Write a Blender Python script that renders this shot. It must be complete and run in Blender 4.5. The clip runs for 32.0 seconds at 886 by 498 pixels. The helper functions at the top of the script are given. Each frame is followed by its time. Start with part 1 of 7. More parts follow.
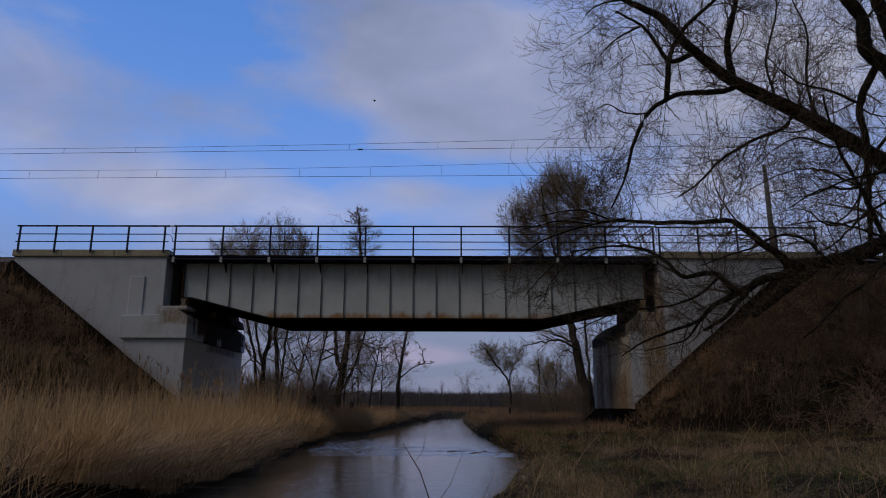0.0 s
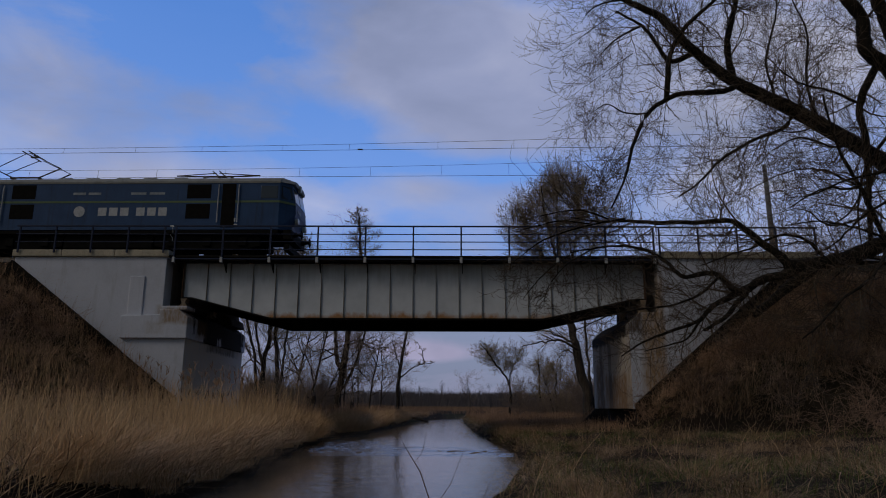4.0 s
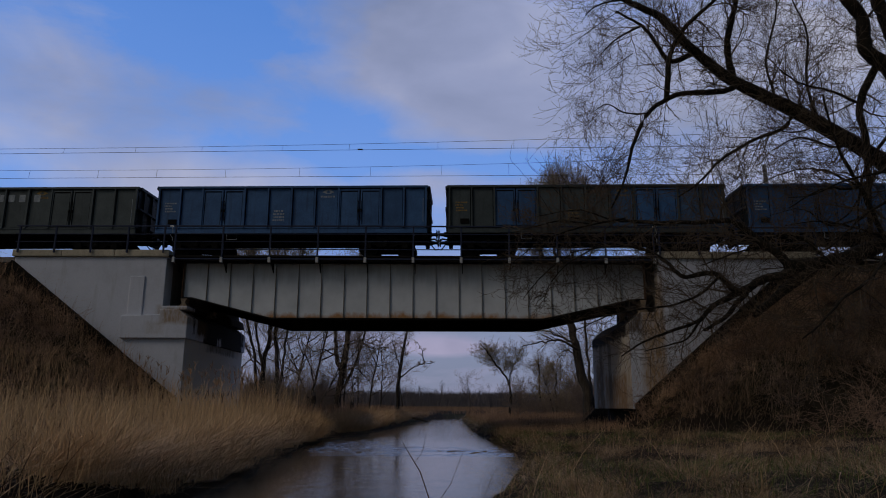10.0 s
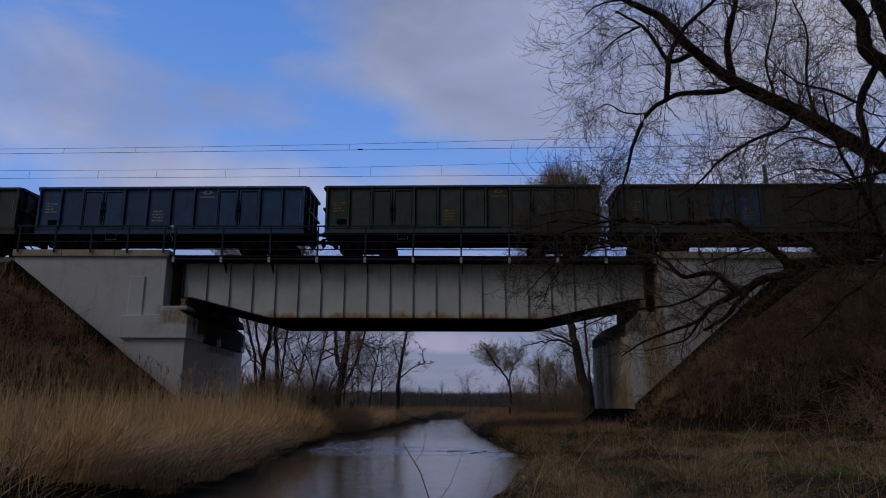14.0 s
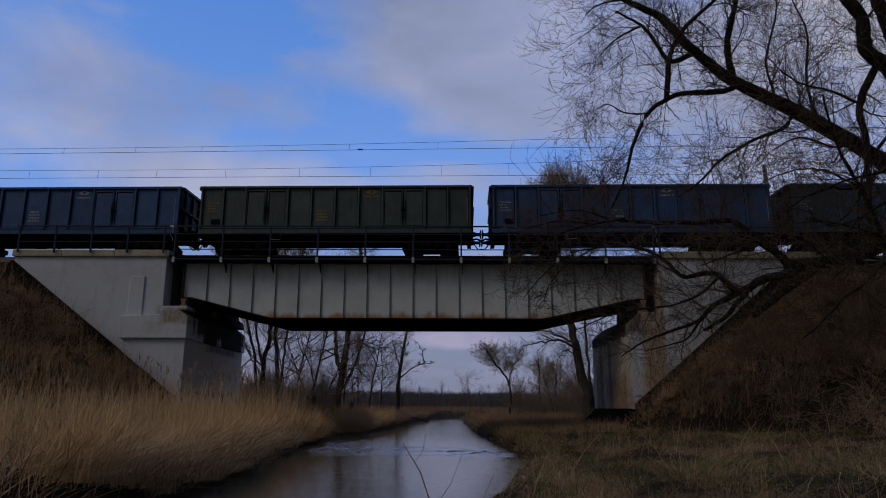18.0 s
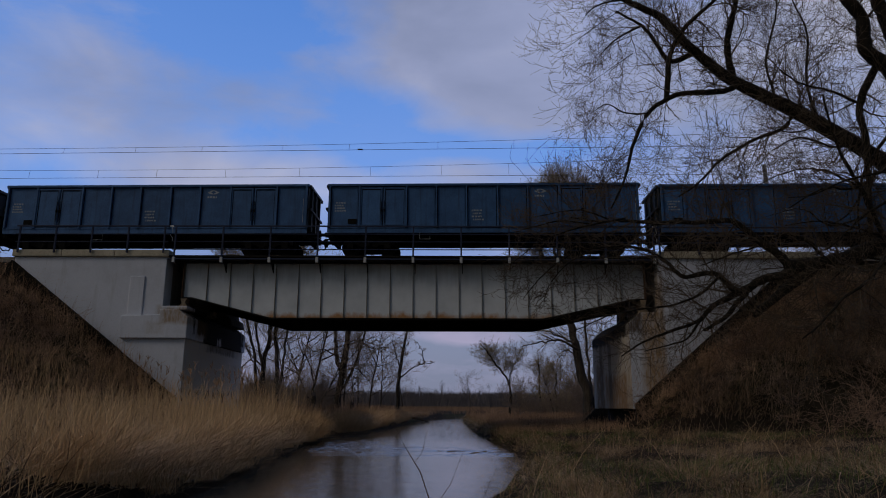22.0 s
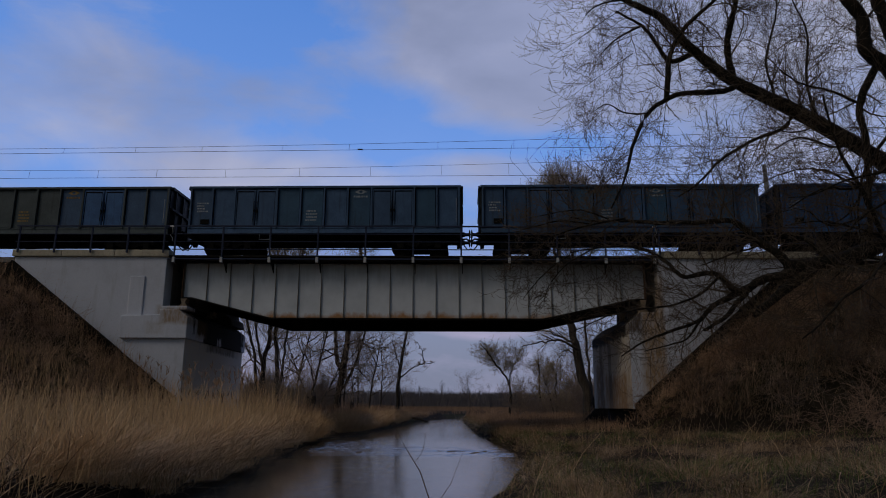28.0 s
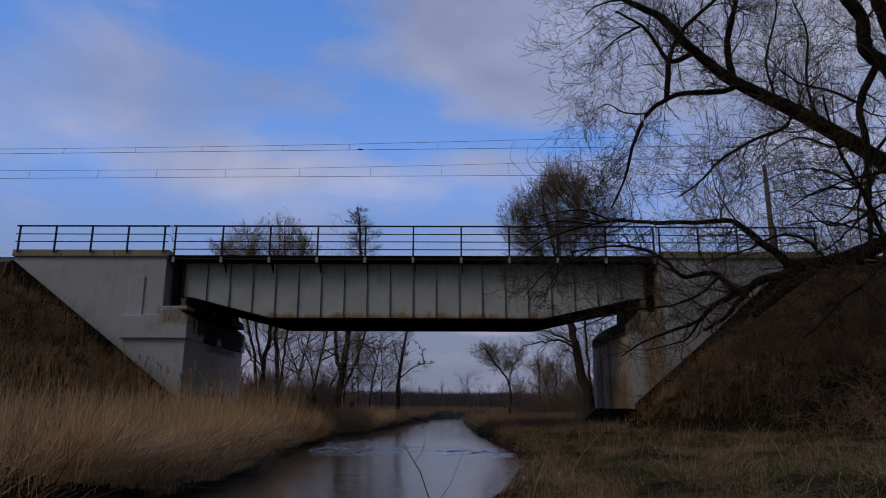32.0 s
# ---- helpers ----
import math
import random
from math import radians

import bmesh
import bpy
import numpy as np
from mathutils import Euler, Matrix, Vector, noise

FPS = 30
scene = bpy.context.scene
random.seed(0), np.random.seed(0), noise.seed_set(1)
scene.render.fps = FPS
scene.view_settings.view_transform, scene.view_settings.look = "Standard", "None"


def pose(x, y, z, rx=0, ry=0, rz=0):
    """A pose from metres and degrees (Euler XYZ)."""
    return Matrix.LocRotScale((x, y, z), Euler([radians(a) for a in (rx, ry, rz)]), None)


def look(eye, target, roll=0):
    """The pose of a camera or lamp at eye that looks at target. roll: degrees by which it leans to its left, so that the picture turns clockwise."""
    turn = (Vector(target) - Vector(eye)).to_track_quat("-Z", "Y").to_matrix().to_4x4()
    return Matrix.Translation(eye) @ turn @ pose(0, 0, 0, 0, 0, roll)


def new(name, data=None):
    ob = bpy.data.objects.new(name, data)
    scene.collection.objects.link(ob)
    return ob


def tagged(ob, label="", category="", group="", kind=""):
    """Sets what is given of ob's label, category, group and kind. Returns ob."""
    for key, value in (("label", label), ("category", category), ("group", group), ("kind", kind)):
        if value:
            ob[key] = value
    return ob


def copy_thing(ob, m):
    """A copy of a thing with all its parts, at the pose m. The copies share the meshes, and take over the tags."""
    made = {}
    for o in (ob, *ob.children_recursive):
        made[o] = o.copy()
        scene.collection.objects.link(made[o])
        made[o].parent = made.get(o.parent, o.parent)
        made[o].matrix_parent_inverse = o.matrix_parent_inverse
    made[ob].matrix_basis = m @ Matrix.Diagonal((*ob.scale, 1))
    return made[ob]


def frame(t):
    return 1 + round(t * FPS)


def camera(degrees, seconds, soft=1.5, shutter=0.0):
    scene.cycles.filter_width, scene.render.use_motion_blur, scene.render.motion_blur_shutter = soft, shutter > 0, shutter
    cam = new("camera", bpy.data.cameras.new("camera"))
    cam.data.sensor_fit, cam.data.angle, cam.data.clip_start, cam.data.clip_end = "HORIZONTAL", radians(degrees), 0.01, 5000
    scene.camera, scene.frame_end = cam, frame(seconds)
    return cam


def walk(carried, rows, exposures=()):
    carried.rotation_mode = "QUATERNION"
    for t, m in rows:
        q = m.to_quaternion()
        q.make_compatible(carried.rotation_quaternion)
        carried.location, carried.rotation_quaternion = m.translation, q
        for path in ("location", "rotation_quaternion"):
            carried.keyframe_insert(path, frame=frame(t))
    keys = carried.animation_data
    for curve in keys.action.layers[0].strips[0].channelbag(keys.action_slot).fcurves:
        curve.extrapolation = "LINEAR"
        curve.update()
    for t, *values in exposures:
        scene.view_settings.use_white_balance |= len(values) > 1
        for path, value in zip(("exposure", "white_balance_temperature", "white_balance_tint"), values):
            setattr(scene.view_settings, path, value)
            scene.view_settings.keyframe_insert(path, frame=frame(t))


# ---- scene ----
cam = camera(65.08, 32.0, soft=1.0)
EYE = (0.0, 0.0, 1.6)
VIEW = pose(*EYE, 102.8, 0, 0.73) @ pose(0, 0, 0, 0, 0, 0.3)
walk(cam, [(0.0, VIEW), (32.0, VIEW)], exposures=[(0.0, -0.8), (32.0, -0.8)])

# ---- world and sun ----
SUN_EL, SUN_AZ = 42.0, 232.0
world = bpy.data.worlds.new("sky")
scene.world = world
world.use_nodes = True
wn, wl = world.node_tree.nodes, world.node_tree.links
sky = wn.new("ShaderNodeTexSky")
sky.sky_type = "NISHITA"
sky.sun_disc = False
sky.sun_elevation = radians(SUN_EL)
sky.sun_rotation = radians(SUN_AZ)
sky.air_density = 1.2
sky.dust_density = 1.2
wl.new(sky.outputs["Color"], wn["Background"].inputs["Color"])
wn["Background"].inputs["Strength"].default_value = 0.04

sun_data = bpy.data.lights.new("sun", "SUN")
sun_data.energy = 0.85
sun_data.angle = radians(26)
sun_data.color = (1.0, 0.90, 0.78)
sun = new("sun", sun_data)
sd = Vector((math.sin(radians(SUN_AZ)) * math.cos(radians(SUN_EL)), math.cos(radians(SUN_AZ)) * math.cos(radians(SUN_EL)), math.sin(radians(SUN_EL))))
sun.matrix_world = look(sd * 100, (0, 0, 0))

# ---- plan, metres ----
FRONT = 30.5            # front face of the wing walls
BACK = 40.6             # rear face of the abutments
RAIL = 8.75             # top of rail
TRACK_Y, TRACK_TURN = 33.85, -0.02   # near track: y = TRACK_Y + TRACK_TURN * x
TRACK_GAP = 4.3


# ---- mesh helpers ----
class Shape:
    """Collects faces for one mesh."""

    def __init__(self):
        self.v, self.f = [], []

    def add(self, vs, fs):
        n = len(self.v)
        self.v.extend(vs)
        self.f.extend([tuple(n + i for i in f) for f in fs])
        return self

    def box(self, x0, x1, y0, y1, z0, z1):
        vs = [(x, y, z) for z in (z0, z1) for y in (y0, y1) for x in (x0, x1)]
        return self.add(vs, [(0, 2, 3, 1), (4, 5, 7, 6), (0, 1, 5, 4), (2, 6, 7, 3), (0, 4, 6, 2), (1, 3, 7, 5)])

    def soft_box(self, x0, x1, y0, y1, z0, z1, b=0.02):
        """A box with chamfered edges all round."""
        bm = bmesh.new()
        bmesh.ops.create_cube(bm, size=1.0, matrix=Matrix.Translation(((x0 + x1) / 2, (y0 + y1) / 2, (z0 + z1) / 2)) @ Matrix.Diagonal((x1 - x0, y1 - y0, z1 - z0, 1)))
        bmesh.ops.bevel(bm, geom=bm.edges[:], offset=b, segments=2, affect="EDGES", profile=0.6)
        bm.verts.index_update()
        self.add([tuple(v.co) for v in bm.verts], [tuple(v.index for v in f.verts) for f in bm.faces])
        bm.free()
        return self

    def prism(self, outline, axis, a, b):
        """Extrudes a 2D outline along axis 'x' or 'y' from a to b."""
        n = len(outline)
        def place(p, t):
            return (t, p[0], p[1]) if axis == "x" else (p[0], t, p[1]) if axis == "y" else (p[0], p[1], t)
        vs = [place(p, a) for p in outline] + [place(p, b) for p in outline]
        fs = [tuple(range(n)), tuple(range(2 * n - 1, n - 1, -1))]
        fs += [(i, n + i, n + (i + 1) % n, (i + 1) % n) for i in range(n)]
        return self.add(vs, fs)

    def tube(self, pts, r, sides=8, cap=True):
        """A round bar along pts; r is one radius or one for each point."""
        pts = [Vector(p) for p in pts]
        rs = r if isinstance(r, (list, tuple)) else [r] * len(pts)
        vs, fs = [], []
        for i, p in enumerate(pts):
            d = (pts[min(i + 1, len(pts) - 1)] - pts[max(i - 1, 0)]).normalized()
            u = d.cross(Vector((0, 0, 1)) if abs(d.z) < 0.9 else Vector((1, 0, 0))).normalized()
            w = d.cross(u)
            for k in range(sides):
                a = 2 * math.pi * k / sides
                vs.append(tuple(p + (u * math.cos(a) + w * math.sin(a)) * rs[i]))
        for i in range(len(pts) - 1):
            for k in range(sides):
                k2 = (k + 1) % sides
                fs.append((i * sides + k, i * sides + k2, (i + 1) * sides + k2, (i + 1) * sides + k))
        if cap:
            fs.append(tuple(range(sides - 1, -1, -1)))
            fs.append(tuple((len(pts) - 1) * sides + k for k in range(sides)))
        return self.add(vs, fs)

    def lathe(self, profile, centre, axis="y", sides=16):
        """Turns (radius, offset) pairs round an axis through centre."""
        pts = []
        for r, o in profile:
            for k in range(sides):
                a = 2 * math.pi * k / sides
                c, s = r * math.cos(a), r * math.sin(a)
                q = (c, o, s) if axis == "y" else (o, c, s) if axis == "x" else (c, s, o)
                pts.append((centre[0] + q[0], centre[1] + q[1], centre[2] + q[2]))
        fs = []
        for i in range(len(profile) - 1):
            for k in range(sides):
                k2 = (k + 1) % sides
                fs.append((i * sides + k, i * sides + k2, (i + 1) * sides + k2, (i + 1) * sides + k))
        fs.append(tuple(range(sides)))
        fs.append(tuple((len(profile) - 1) * sides + k for k in range(sides)))
        return self.add(pts, fs)

    def mesh(self, name, material, smooth=False):
        me = bpy.data.meshes.new(name)
        me.from_pydata(self.v, [], self.f)
        bm = bmesh.new()
        bm.from_mesh(me)
        bmesh.ops.recalc_face_normals(bm, faces=bm.faces[:])
        bm.to_mesh(me)
        bm.free()
        if smooth:
            me.polygons.foreach_set("use_smooth", [True] * len(me.polygons))
        me.materials.append(material)
        return me


def part(name, shape, material, parent=None, label="", smooth=False, bevel=0.0):
    """One mesh object, under a thing where one is given."""
    me = shape if isinstance(shape, bpy.types.Mesh) else shape.mesh(name, material, smooth)
    ob = new(name, me)
    if parent is not None:
        ob.parent = parent
    if label:
        ob["label"] = label
    if bevel:
        md = ob.modifiers.new("edge", "BEVEL")
        md.width, md.segments, md.limit_method = bevel, 2, "ANGLE"
    return ob


def thing(name, label, category, group="", kind="", at=None):
    ob = new(name)
    ob.empty_display_size = 0.2
    if at is not None:
        ob.matrix_basis = at
    return tagged(ob, label, category, group, kind)


def raw_mesh(name, verts, faces, material, smooth=False):
    """A mesh from arrays; faces is an (n, 3) or (n, 4) array."""
    me = bpy.data.meshes.new(name)
    verts = np.asarray(verts, dtype=np.float32)
    faces = np.asarray(faces, dtype=np.int32)
    k = faces.shape[1]
    me.vertices.add(len(verts))
    me.vertices.foreach_set("co", verts.ravel())
    me.loops.add(faces.size)
    me.loops.foreach_set("vertex_index", faces.ravel())
    me.polygons.add(len(faces))
    me.polygons.foreach_set("loop_start", np.arange(0, faces.size, k, dtype=np.int32))
    if smooth:
        me.polygons.foreach_set("use_smooth", np.ones(len(faces), dtype=bool))
    me.update(calc_edges=True)
    me.materials.append(material)
    return me


# ---- materials ----
def nodes_of(name, rough=0.8, metal=0.0, spec=0.15):
    m = bpy.data.materials.new(name)
    m.use_nodes = True
    n, l = m.node_tree.nodes, m.node_tree.links
    b = n["Principled BSDF"]
    b.inputs["Roughness"].default_value = rough
    b.inputs["Metallic"].default_value = metal
    b.inputs["Specular IOR Level"].default_value = spec
    return m, n, l, b


def noise_node(n, l, vec, scale, detail=6.0, rough=0.6, dist=0.0):
    t = n.new("ShaderNodeTexNoise")
    t.inputs["Scale"].default_value = scale
    t.inputs["Detail"].default_value = detail
    t.inputs["Roughness"].default_value = rough
    t.inputs["Distortion"].default_value = dist
    l.new(vec, t.inputs["Vector"])
    return t.outputs["Fac"]


def ramp_node(n, l, fac, stops):
    r = n.new("ShaderNodeValToRGB")
    e = r.color_ramp.elements
    while len(e) < len(stops):
        e.new(0.5)
    for el, (p, c) in zip(e, stops):
        el.position = p
        el.color = (*c, 1) if len(c) == 3 else c
    l.new(fac, r.inputs["Fac"])
    return r.outputs["Color"]


def mix_node(n, l, fac, a, b, mode="MIX"):
    m = n.new("ShaderNodeMix")
    m.data_type = "RGBA"
    m.blend_type = mode
    for sock, val in ((m.inputs[0], fac), (m.inputs[6], a), (m.inputs[7], b)):
        if isinstance(val, (int, float)):
            sock.default_value = val
        elif isinstance(val, tuple):
            sock.default_value = (*val, 1)
        else:
            l.new(val, sock)
    return m.outputs[2]


def math_node(n, l, op, a, b=0.0):
    m = n.new("ShaderNodeMath")
    m.operation = op
    m.use_clamp = False
    for sock, val in ((m.inputs[0], a), (m.inputs[1], b)):
        if isinstance(val, (int, float)):
            sock.default_value = val
        else:
            l.new(val, sock)
    return m.outputs[0]


def bump_node(n, l, height, strength, distance, bsdf):
    b = n.new("ShaderNodeBump")
    b.inputs["Strength"].default_value = strength
    b.inputs["Distance"].default_value = distance
    l.new(height, b.inputs["Height"])
    l.new(b.outputs["Normal"], bsdf.inputs["Normal"])


def stretch(n, l, vec, sx, sy, sz):
    m = n.new("ShaderNodeMapping")
    m.inputs["Scale"].default_value = (sx, sy, sz)
    l.new(vec, m.inputs["Vector"])
    return m.outputs["Vector"]


def surface(name, dark, light, scale=2.0, fine=30.0, rough=0.8, metal=0.0, bump=0.3, dist=0.01, streaks=0.0, streak_col=(0.05, 0.04, 0.03), vary=0.0, island=False, spec=0.12):
    """A two-scale procedural surface, with vertical dirt streaks if wanted."""
    m, n, l, b = nodes_of(name, rough, metal, spec)
    co = n.new("ShaderNodeTexCoord").outputs["Object"]
    f1 = noise_node(n, l, co, scale)
    f2 = noise_node(n, l, co, fine, 4.0)
    col = ramp_node(n, l, f1, [(0.3, dark), (0.7, light)])
    col = mix_node(n, l, 0.35, col, ramp_node(n, l, f2, [(0.3, tuple(c * 0.6 for c in dark)), (0.7, tuple(min(1, c * 1.25) for c in light))]))
    if streaks:
        s = noise_node(n, l, stretch(n, l, co, 3.0, 3.0, 0.18), 1.6, 6.0, 0.7)
        col = mix_node(n, l, math_node(n, l, "MULTIPLY", ramp_node(n, l, s, [(0.52, (0, 0, 0)), (0.75, (1, 1, 1))]), streaks), col, streak_col)
    if vary or island:
        rnd = n.new("ShaderNodeNewGeometry").outputs["Random Per Island"] if island else n.new("ShaderNodeObjectInfo").outputs["Random"]
        v = vary or 0.5
        col = mix_node(n, l, 1.0, col, ramp_node(n, l, rnd, [(0.0, (1 - v,) * 3), (1.0, (1 + 0.3 * v,) * 3)]), "MULTIPLY")
    l.new(col, b.inputs["Base Color"])
    l.new(math_node(n, l, "ADD", math_node(n, l, "MULTIPLY", f2, 0.25), rough - 0.12), b.inputs["Roughness"])
    if bump:
        bump_node(n, l, math_node(n, l, "ADD", f2, f1), bump, dist, b)
    return m


def wall_paint(name, zones):
    """Pale lime-washed concrete with grime; zones: rust or grime patches (x, z, half width, half height, colour, strength)."""
    m, n, l, b = nodes_of(name, 0.85)
    co = n.new("ShaderNodeTexCoord").outputs["Object"]
    f1 = noise_node(n, l, co, 0.7, 8.0, 0.65)
    f2 = noise_node(n, l, co, 14.0, 5.0)
    f3 = noise_node(n, l, stretch(n, l, co, 2.2, 2.2, 0.25), 1.3, 6.0, 0.7)
    col = ramp_node(n, l, f1, [(0.25, (0.42, 0.435, 0.50)), (0.5, (0.54, 0.56, 0.645)), (0.75, (0.59, 0.61, 0.70))])
    col = mix_node(n, l, 0.12, col, ramp_node(n, l, f2, [(0.3, (0.30, 0.30, 0.30)), (0.7, (0.75, 0.75, 0.75))]))
    col = mix_node(n, l, math_node(n, l, "MULTIPLY", ramp_node(n, l, f3, [(0.55, (0, 0, 0)), (0.8, (1, 1, 1))]), 0.45), col, (0.22, 0.21, 0.20))
    sep = n.new("ShaderNodeSeparateXYZ")
    l.new(co, sep.inputs[0])
    for x, z, hw, hh, colour, strength, *axis in zones:
        dx = math_node(n, l, "DIVIDE", math_node(n, l, "ABSOLUTE", math_node(n, l, "SUBTRACT", sep.outputs[1 if axis else 0], x)), hw)
        dz = math_node(n, l, "DIVIDE", math_node(n, l, "ABSOLUTE", math_node(n, l, "SUBTRACT", sep.outputs[2], z)), hh)
        d = math_node(n, l, "ADD", math_node(n, l, "MAXIMUM", dx, dz), math_node(n, l, "MULTIPLY", math_node(n, l, "SUBTRACT", f3, 0.5), 1.1))
        mask = ramp_node(n, l, d, [(0.62, (1, 1, 1)), (1.0, (0, 0, 0))])
        speck = ramp_node(n, l, noise_node(n, l, stretch(n, l, co, 5, 5, 1.2), 2.0, 7.0, 0.7), [(0.3, (0.25, 0.25, 0.25)), (0.62, (1, 1, 1))])
        col = mix_node(n, l, math_node(n, l, "MULTIPLY", math_node(n, l, "MULTIPLY", mask, speck), strength), col, colour)
    l.new(col, b.inputs["Base Color"])
    bump_node(n, l, math_node(n, l, "ADD", f2, f1), 0.25, 0.012, b)
    return m


# broad warm tints on the inner pier faces: dirt plus painted ground bounce
DIRT_AND_BOUNCE, SOOT = (0.62, 0.56, 0.49), (0.012, 0.010, 0.009)
M_wall = wall_paint("limewashed_concrete", [(-12.3, 5.55, 0.9, 0.45, (0.25, 0.18, 0.11), 0.75), (-13.0, 4.9, 0.5, 0.35, (0.3, 0.24, 0.17), 0.35)])
M_pier_side = wall_paint("warm_tinted_pier_concrete", [(35.0, 2.4, 7.0, 3.0, DIRT_AND_BOUNCE, 1.5, "y"), (35.5, 4.4, 2.6, 0.35, (0.08, 0.07, 0.06), 0.9, "y")])
M_wall_rust = wall_paint("rust_streaked_concrete", [(8.84, 4.3, 0.6, 3.8, (0.33, 0.22, 0.125), 1.15), (8.0, 5.3, 0.4, 0.7, (0.08, 0.06, 0.05), 1.2)])
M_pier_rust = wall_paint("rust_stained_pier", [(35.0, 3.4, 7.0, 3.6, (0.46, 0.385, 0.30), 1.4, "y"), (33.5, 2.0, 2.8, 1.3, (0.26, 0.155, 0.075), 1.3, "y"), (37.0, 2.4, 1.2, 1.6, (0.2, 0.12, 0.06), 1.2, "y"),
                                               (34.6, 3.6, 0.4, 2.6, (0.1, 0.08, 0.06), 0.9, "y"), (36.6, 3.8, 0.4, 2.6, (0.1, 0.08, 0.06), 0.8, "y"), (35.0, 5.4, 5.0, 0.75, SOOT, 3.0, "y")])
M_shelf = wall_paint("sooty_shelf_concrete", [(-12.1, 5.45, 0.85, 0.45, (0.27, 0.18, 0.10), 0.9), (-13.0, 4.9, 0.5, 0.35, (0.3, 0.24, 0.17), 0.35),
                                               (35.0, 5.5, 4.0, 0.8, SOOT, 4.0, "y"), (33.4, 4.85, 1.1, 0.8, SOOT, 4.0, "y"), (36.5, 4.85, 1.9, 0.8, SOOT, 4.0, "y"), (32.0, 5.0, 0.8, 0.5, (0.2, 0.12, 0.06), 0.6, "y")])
M_return = surface("grimy_return_concrete", (0.13, 0.115, 0.10), (0.28, 0.25, 0.22), 1.2, 20, 0.9, streaks=0.6, streak_col=(0.03, 0.025, 0.02))
M_bearing = surface("flaking_bearing_steel", (0.12, 0.08, 0.05), (0.32, 0.25, 0.18), 9, 50, 0.8)
M_kerb = surface("kerb_concrete", (0.34, 0.30, 0.23), (0.52, 0.46, 0.36), 1.5, 25, 0.9, bump=0.4, dist=0.01, streaks=0.4, streak_col=(0.12, 0.11, 0.09))
# near black for the dark gaps along the wing walls and below the pier
M_gap_black = surface("gap_black", (0.006, 0.005, 0.004), (0.02, 0.016, 0.012), 3, 30, 0.95, bump=0.6, dist=0.03)
# dark base colour for concrete that lies in shade below the track
M_dark_concrete = surface("darkened_concrete", (0.05, 0.05, 0.05), (0.12, 0.11, 0.10), 1.5, 20, 0.95, streaks=0.5)


def girder_paint():
    m, n, l, b = nodes_of("grey_girder_paint", 0.55)
    co = n.new("ShaderNodeTexCoord").outputs["Object"]
    sep = n.new("ShaderNodeSeparateXYZ")
    l.new(co, sep.inputs[0])
    f1 = noise_node(n, l, co, 1.1, 7.0)
    f2 = noise_node(n, l, co, 22.0, 4.0)
    f3 = noise_node(n, l, stretch(n, l, co, 4.0, 4.0, 0.22), 1.5, 6.0, 0.72)
    col = ramp_node(n, l, f1, [(0.3, (0.52, 0.545, 0.585)), (0.7, (0.66, 0.685, 0.73))])
    grime = ramp_node(n, l, math_node(n, l, "ADD", math_node(n, l, "MULTIPLY", math_node(n, l, "SUBTRACT", sep.outputs[2], 7.0), 0.28), math_node(n, l, "ADD", math_node(n, l, "MULTIPLY", f3, 0.55), math_node(n, l, "MULTIPLY", math_node(n, l, "MAXIMUM", math_node(n, l, "SUBTRACT", sep.outputs[0], 3.0), 0.0), 0.085))), [(0.28, (0, 0, 0)), (0.62, (1, 1, 1))])
    col = mix_node(n, l, math_node(n, l, "MULTIPLY", grime, 0.42), col, (0.13, 0.10, 0.08))
    rust = ramp_node(n, l, math_node(n, l, "ADD", math_node(n, l, "MULTIPLY", math_node(n, l, "SUBTRACT", 5.85, sep.outputs[2]), 0.8), math_node(n, l, "MULTIPLY", noise_node(n, l, stretch(n, l, co, 1, 1, 0.6), 1.2, 7.0, 0.7), 0.9)), [(0.55, (0, 0, 0)), (0.74, (1, 1, 1))])
    col = mix_node(n, l, math_node(n, l, "MULTIPLY", rust, 0.95), col, (0.38, 0.18, 0.06))
    l.new(col, b.inputs["Base Color"])
    bump_node(n, l, math_node(n, l, "ADD", f2, f1), 0.2, 0.006, b)
    return m


M_girder = girder_paint()
M_stiffener = surface("dark_stiffener_paint", (0.14, 0.125, 0.11), (0.31, 0.29, 0.265), 1.6, 25, 0.8, streaks=0.6, streak_col=(0.10, 0.05, 0.025))
# near black: the shade under the bridge is put into this steel colour
M_steel_black = surface("near_black_steel", (0.008, 0.0075, 0.007), (0.024, 0.021, 0.019), 3, 40, 0.85, 0.0, 0.3, spec=0.05)
M_rail_paint = surface("dark_blue_railing_paint", (0.018, 0.024, 0.05), (0.035, 0.045, 0.085), 4, 40, 0.5, 0.0, 0.2)
M_clamp = surface("pale_grey_paint", (0.35, 0.36, 0.38), (0.5, 0.5, 0.52), 6, 40, 0.6)
M_white = surface("white_paint", (0.65, 0.65, 0.65), (0.8, 0.8, 0.8), 5, 40, 0.6)
M_rust_steel = surface("rusty_steel", (0.05, 0.03, 0.02), (0.13, 0.07, 0.04), 4, 40, 0.8, 0.2)
M_railsteel = surface("rail_steel", (0.10, 0.07, 0.05), (0.2, 0.16, 0.13), 6, 60, 0.45, 0.7)
M_ballast = surface("ballast_stone", (0.06, 0.055, 0.05), (0.2, 0.18, 0.16), 3, 18, 0.95, 0.0, 0.8, 0.04)
M_sleeper = surface("sleeper_concrete", (0.2, 0.19, 0.17), (0.32, 0.3, 0.28), 3, 30, 0.9)
M_wire = surface("copper_wire", (0.05, 0.045, 0.04), (0.1, 0.08, 0.07), 3, 30, 0.6, 0.4, 0.0)
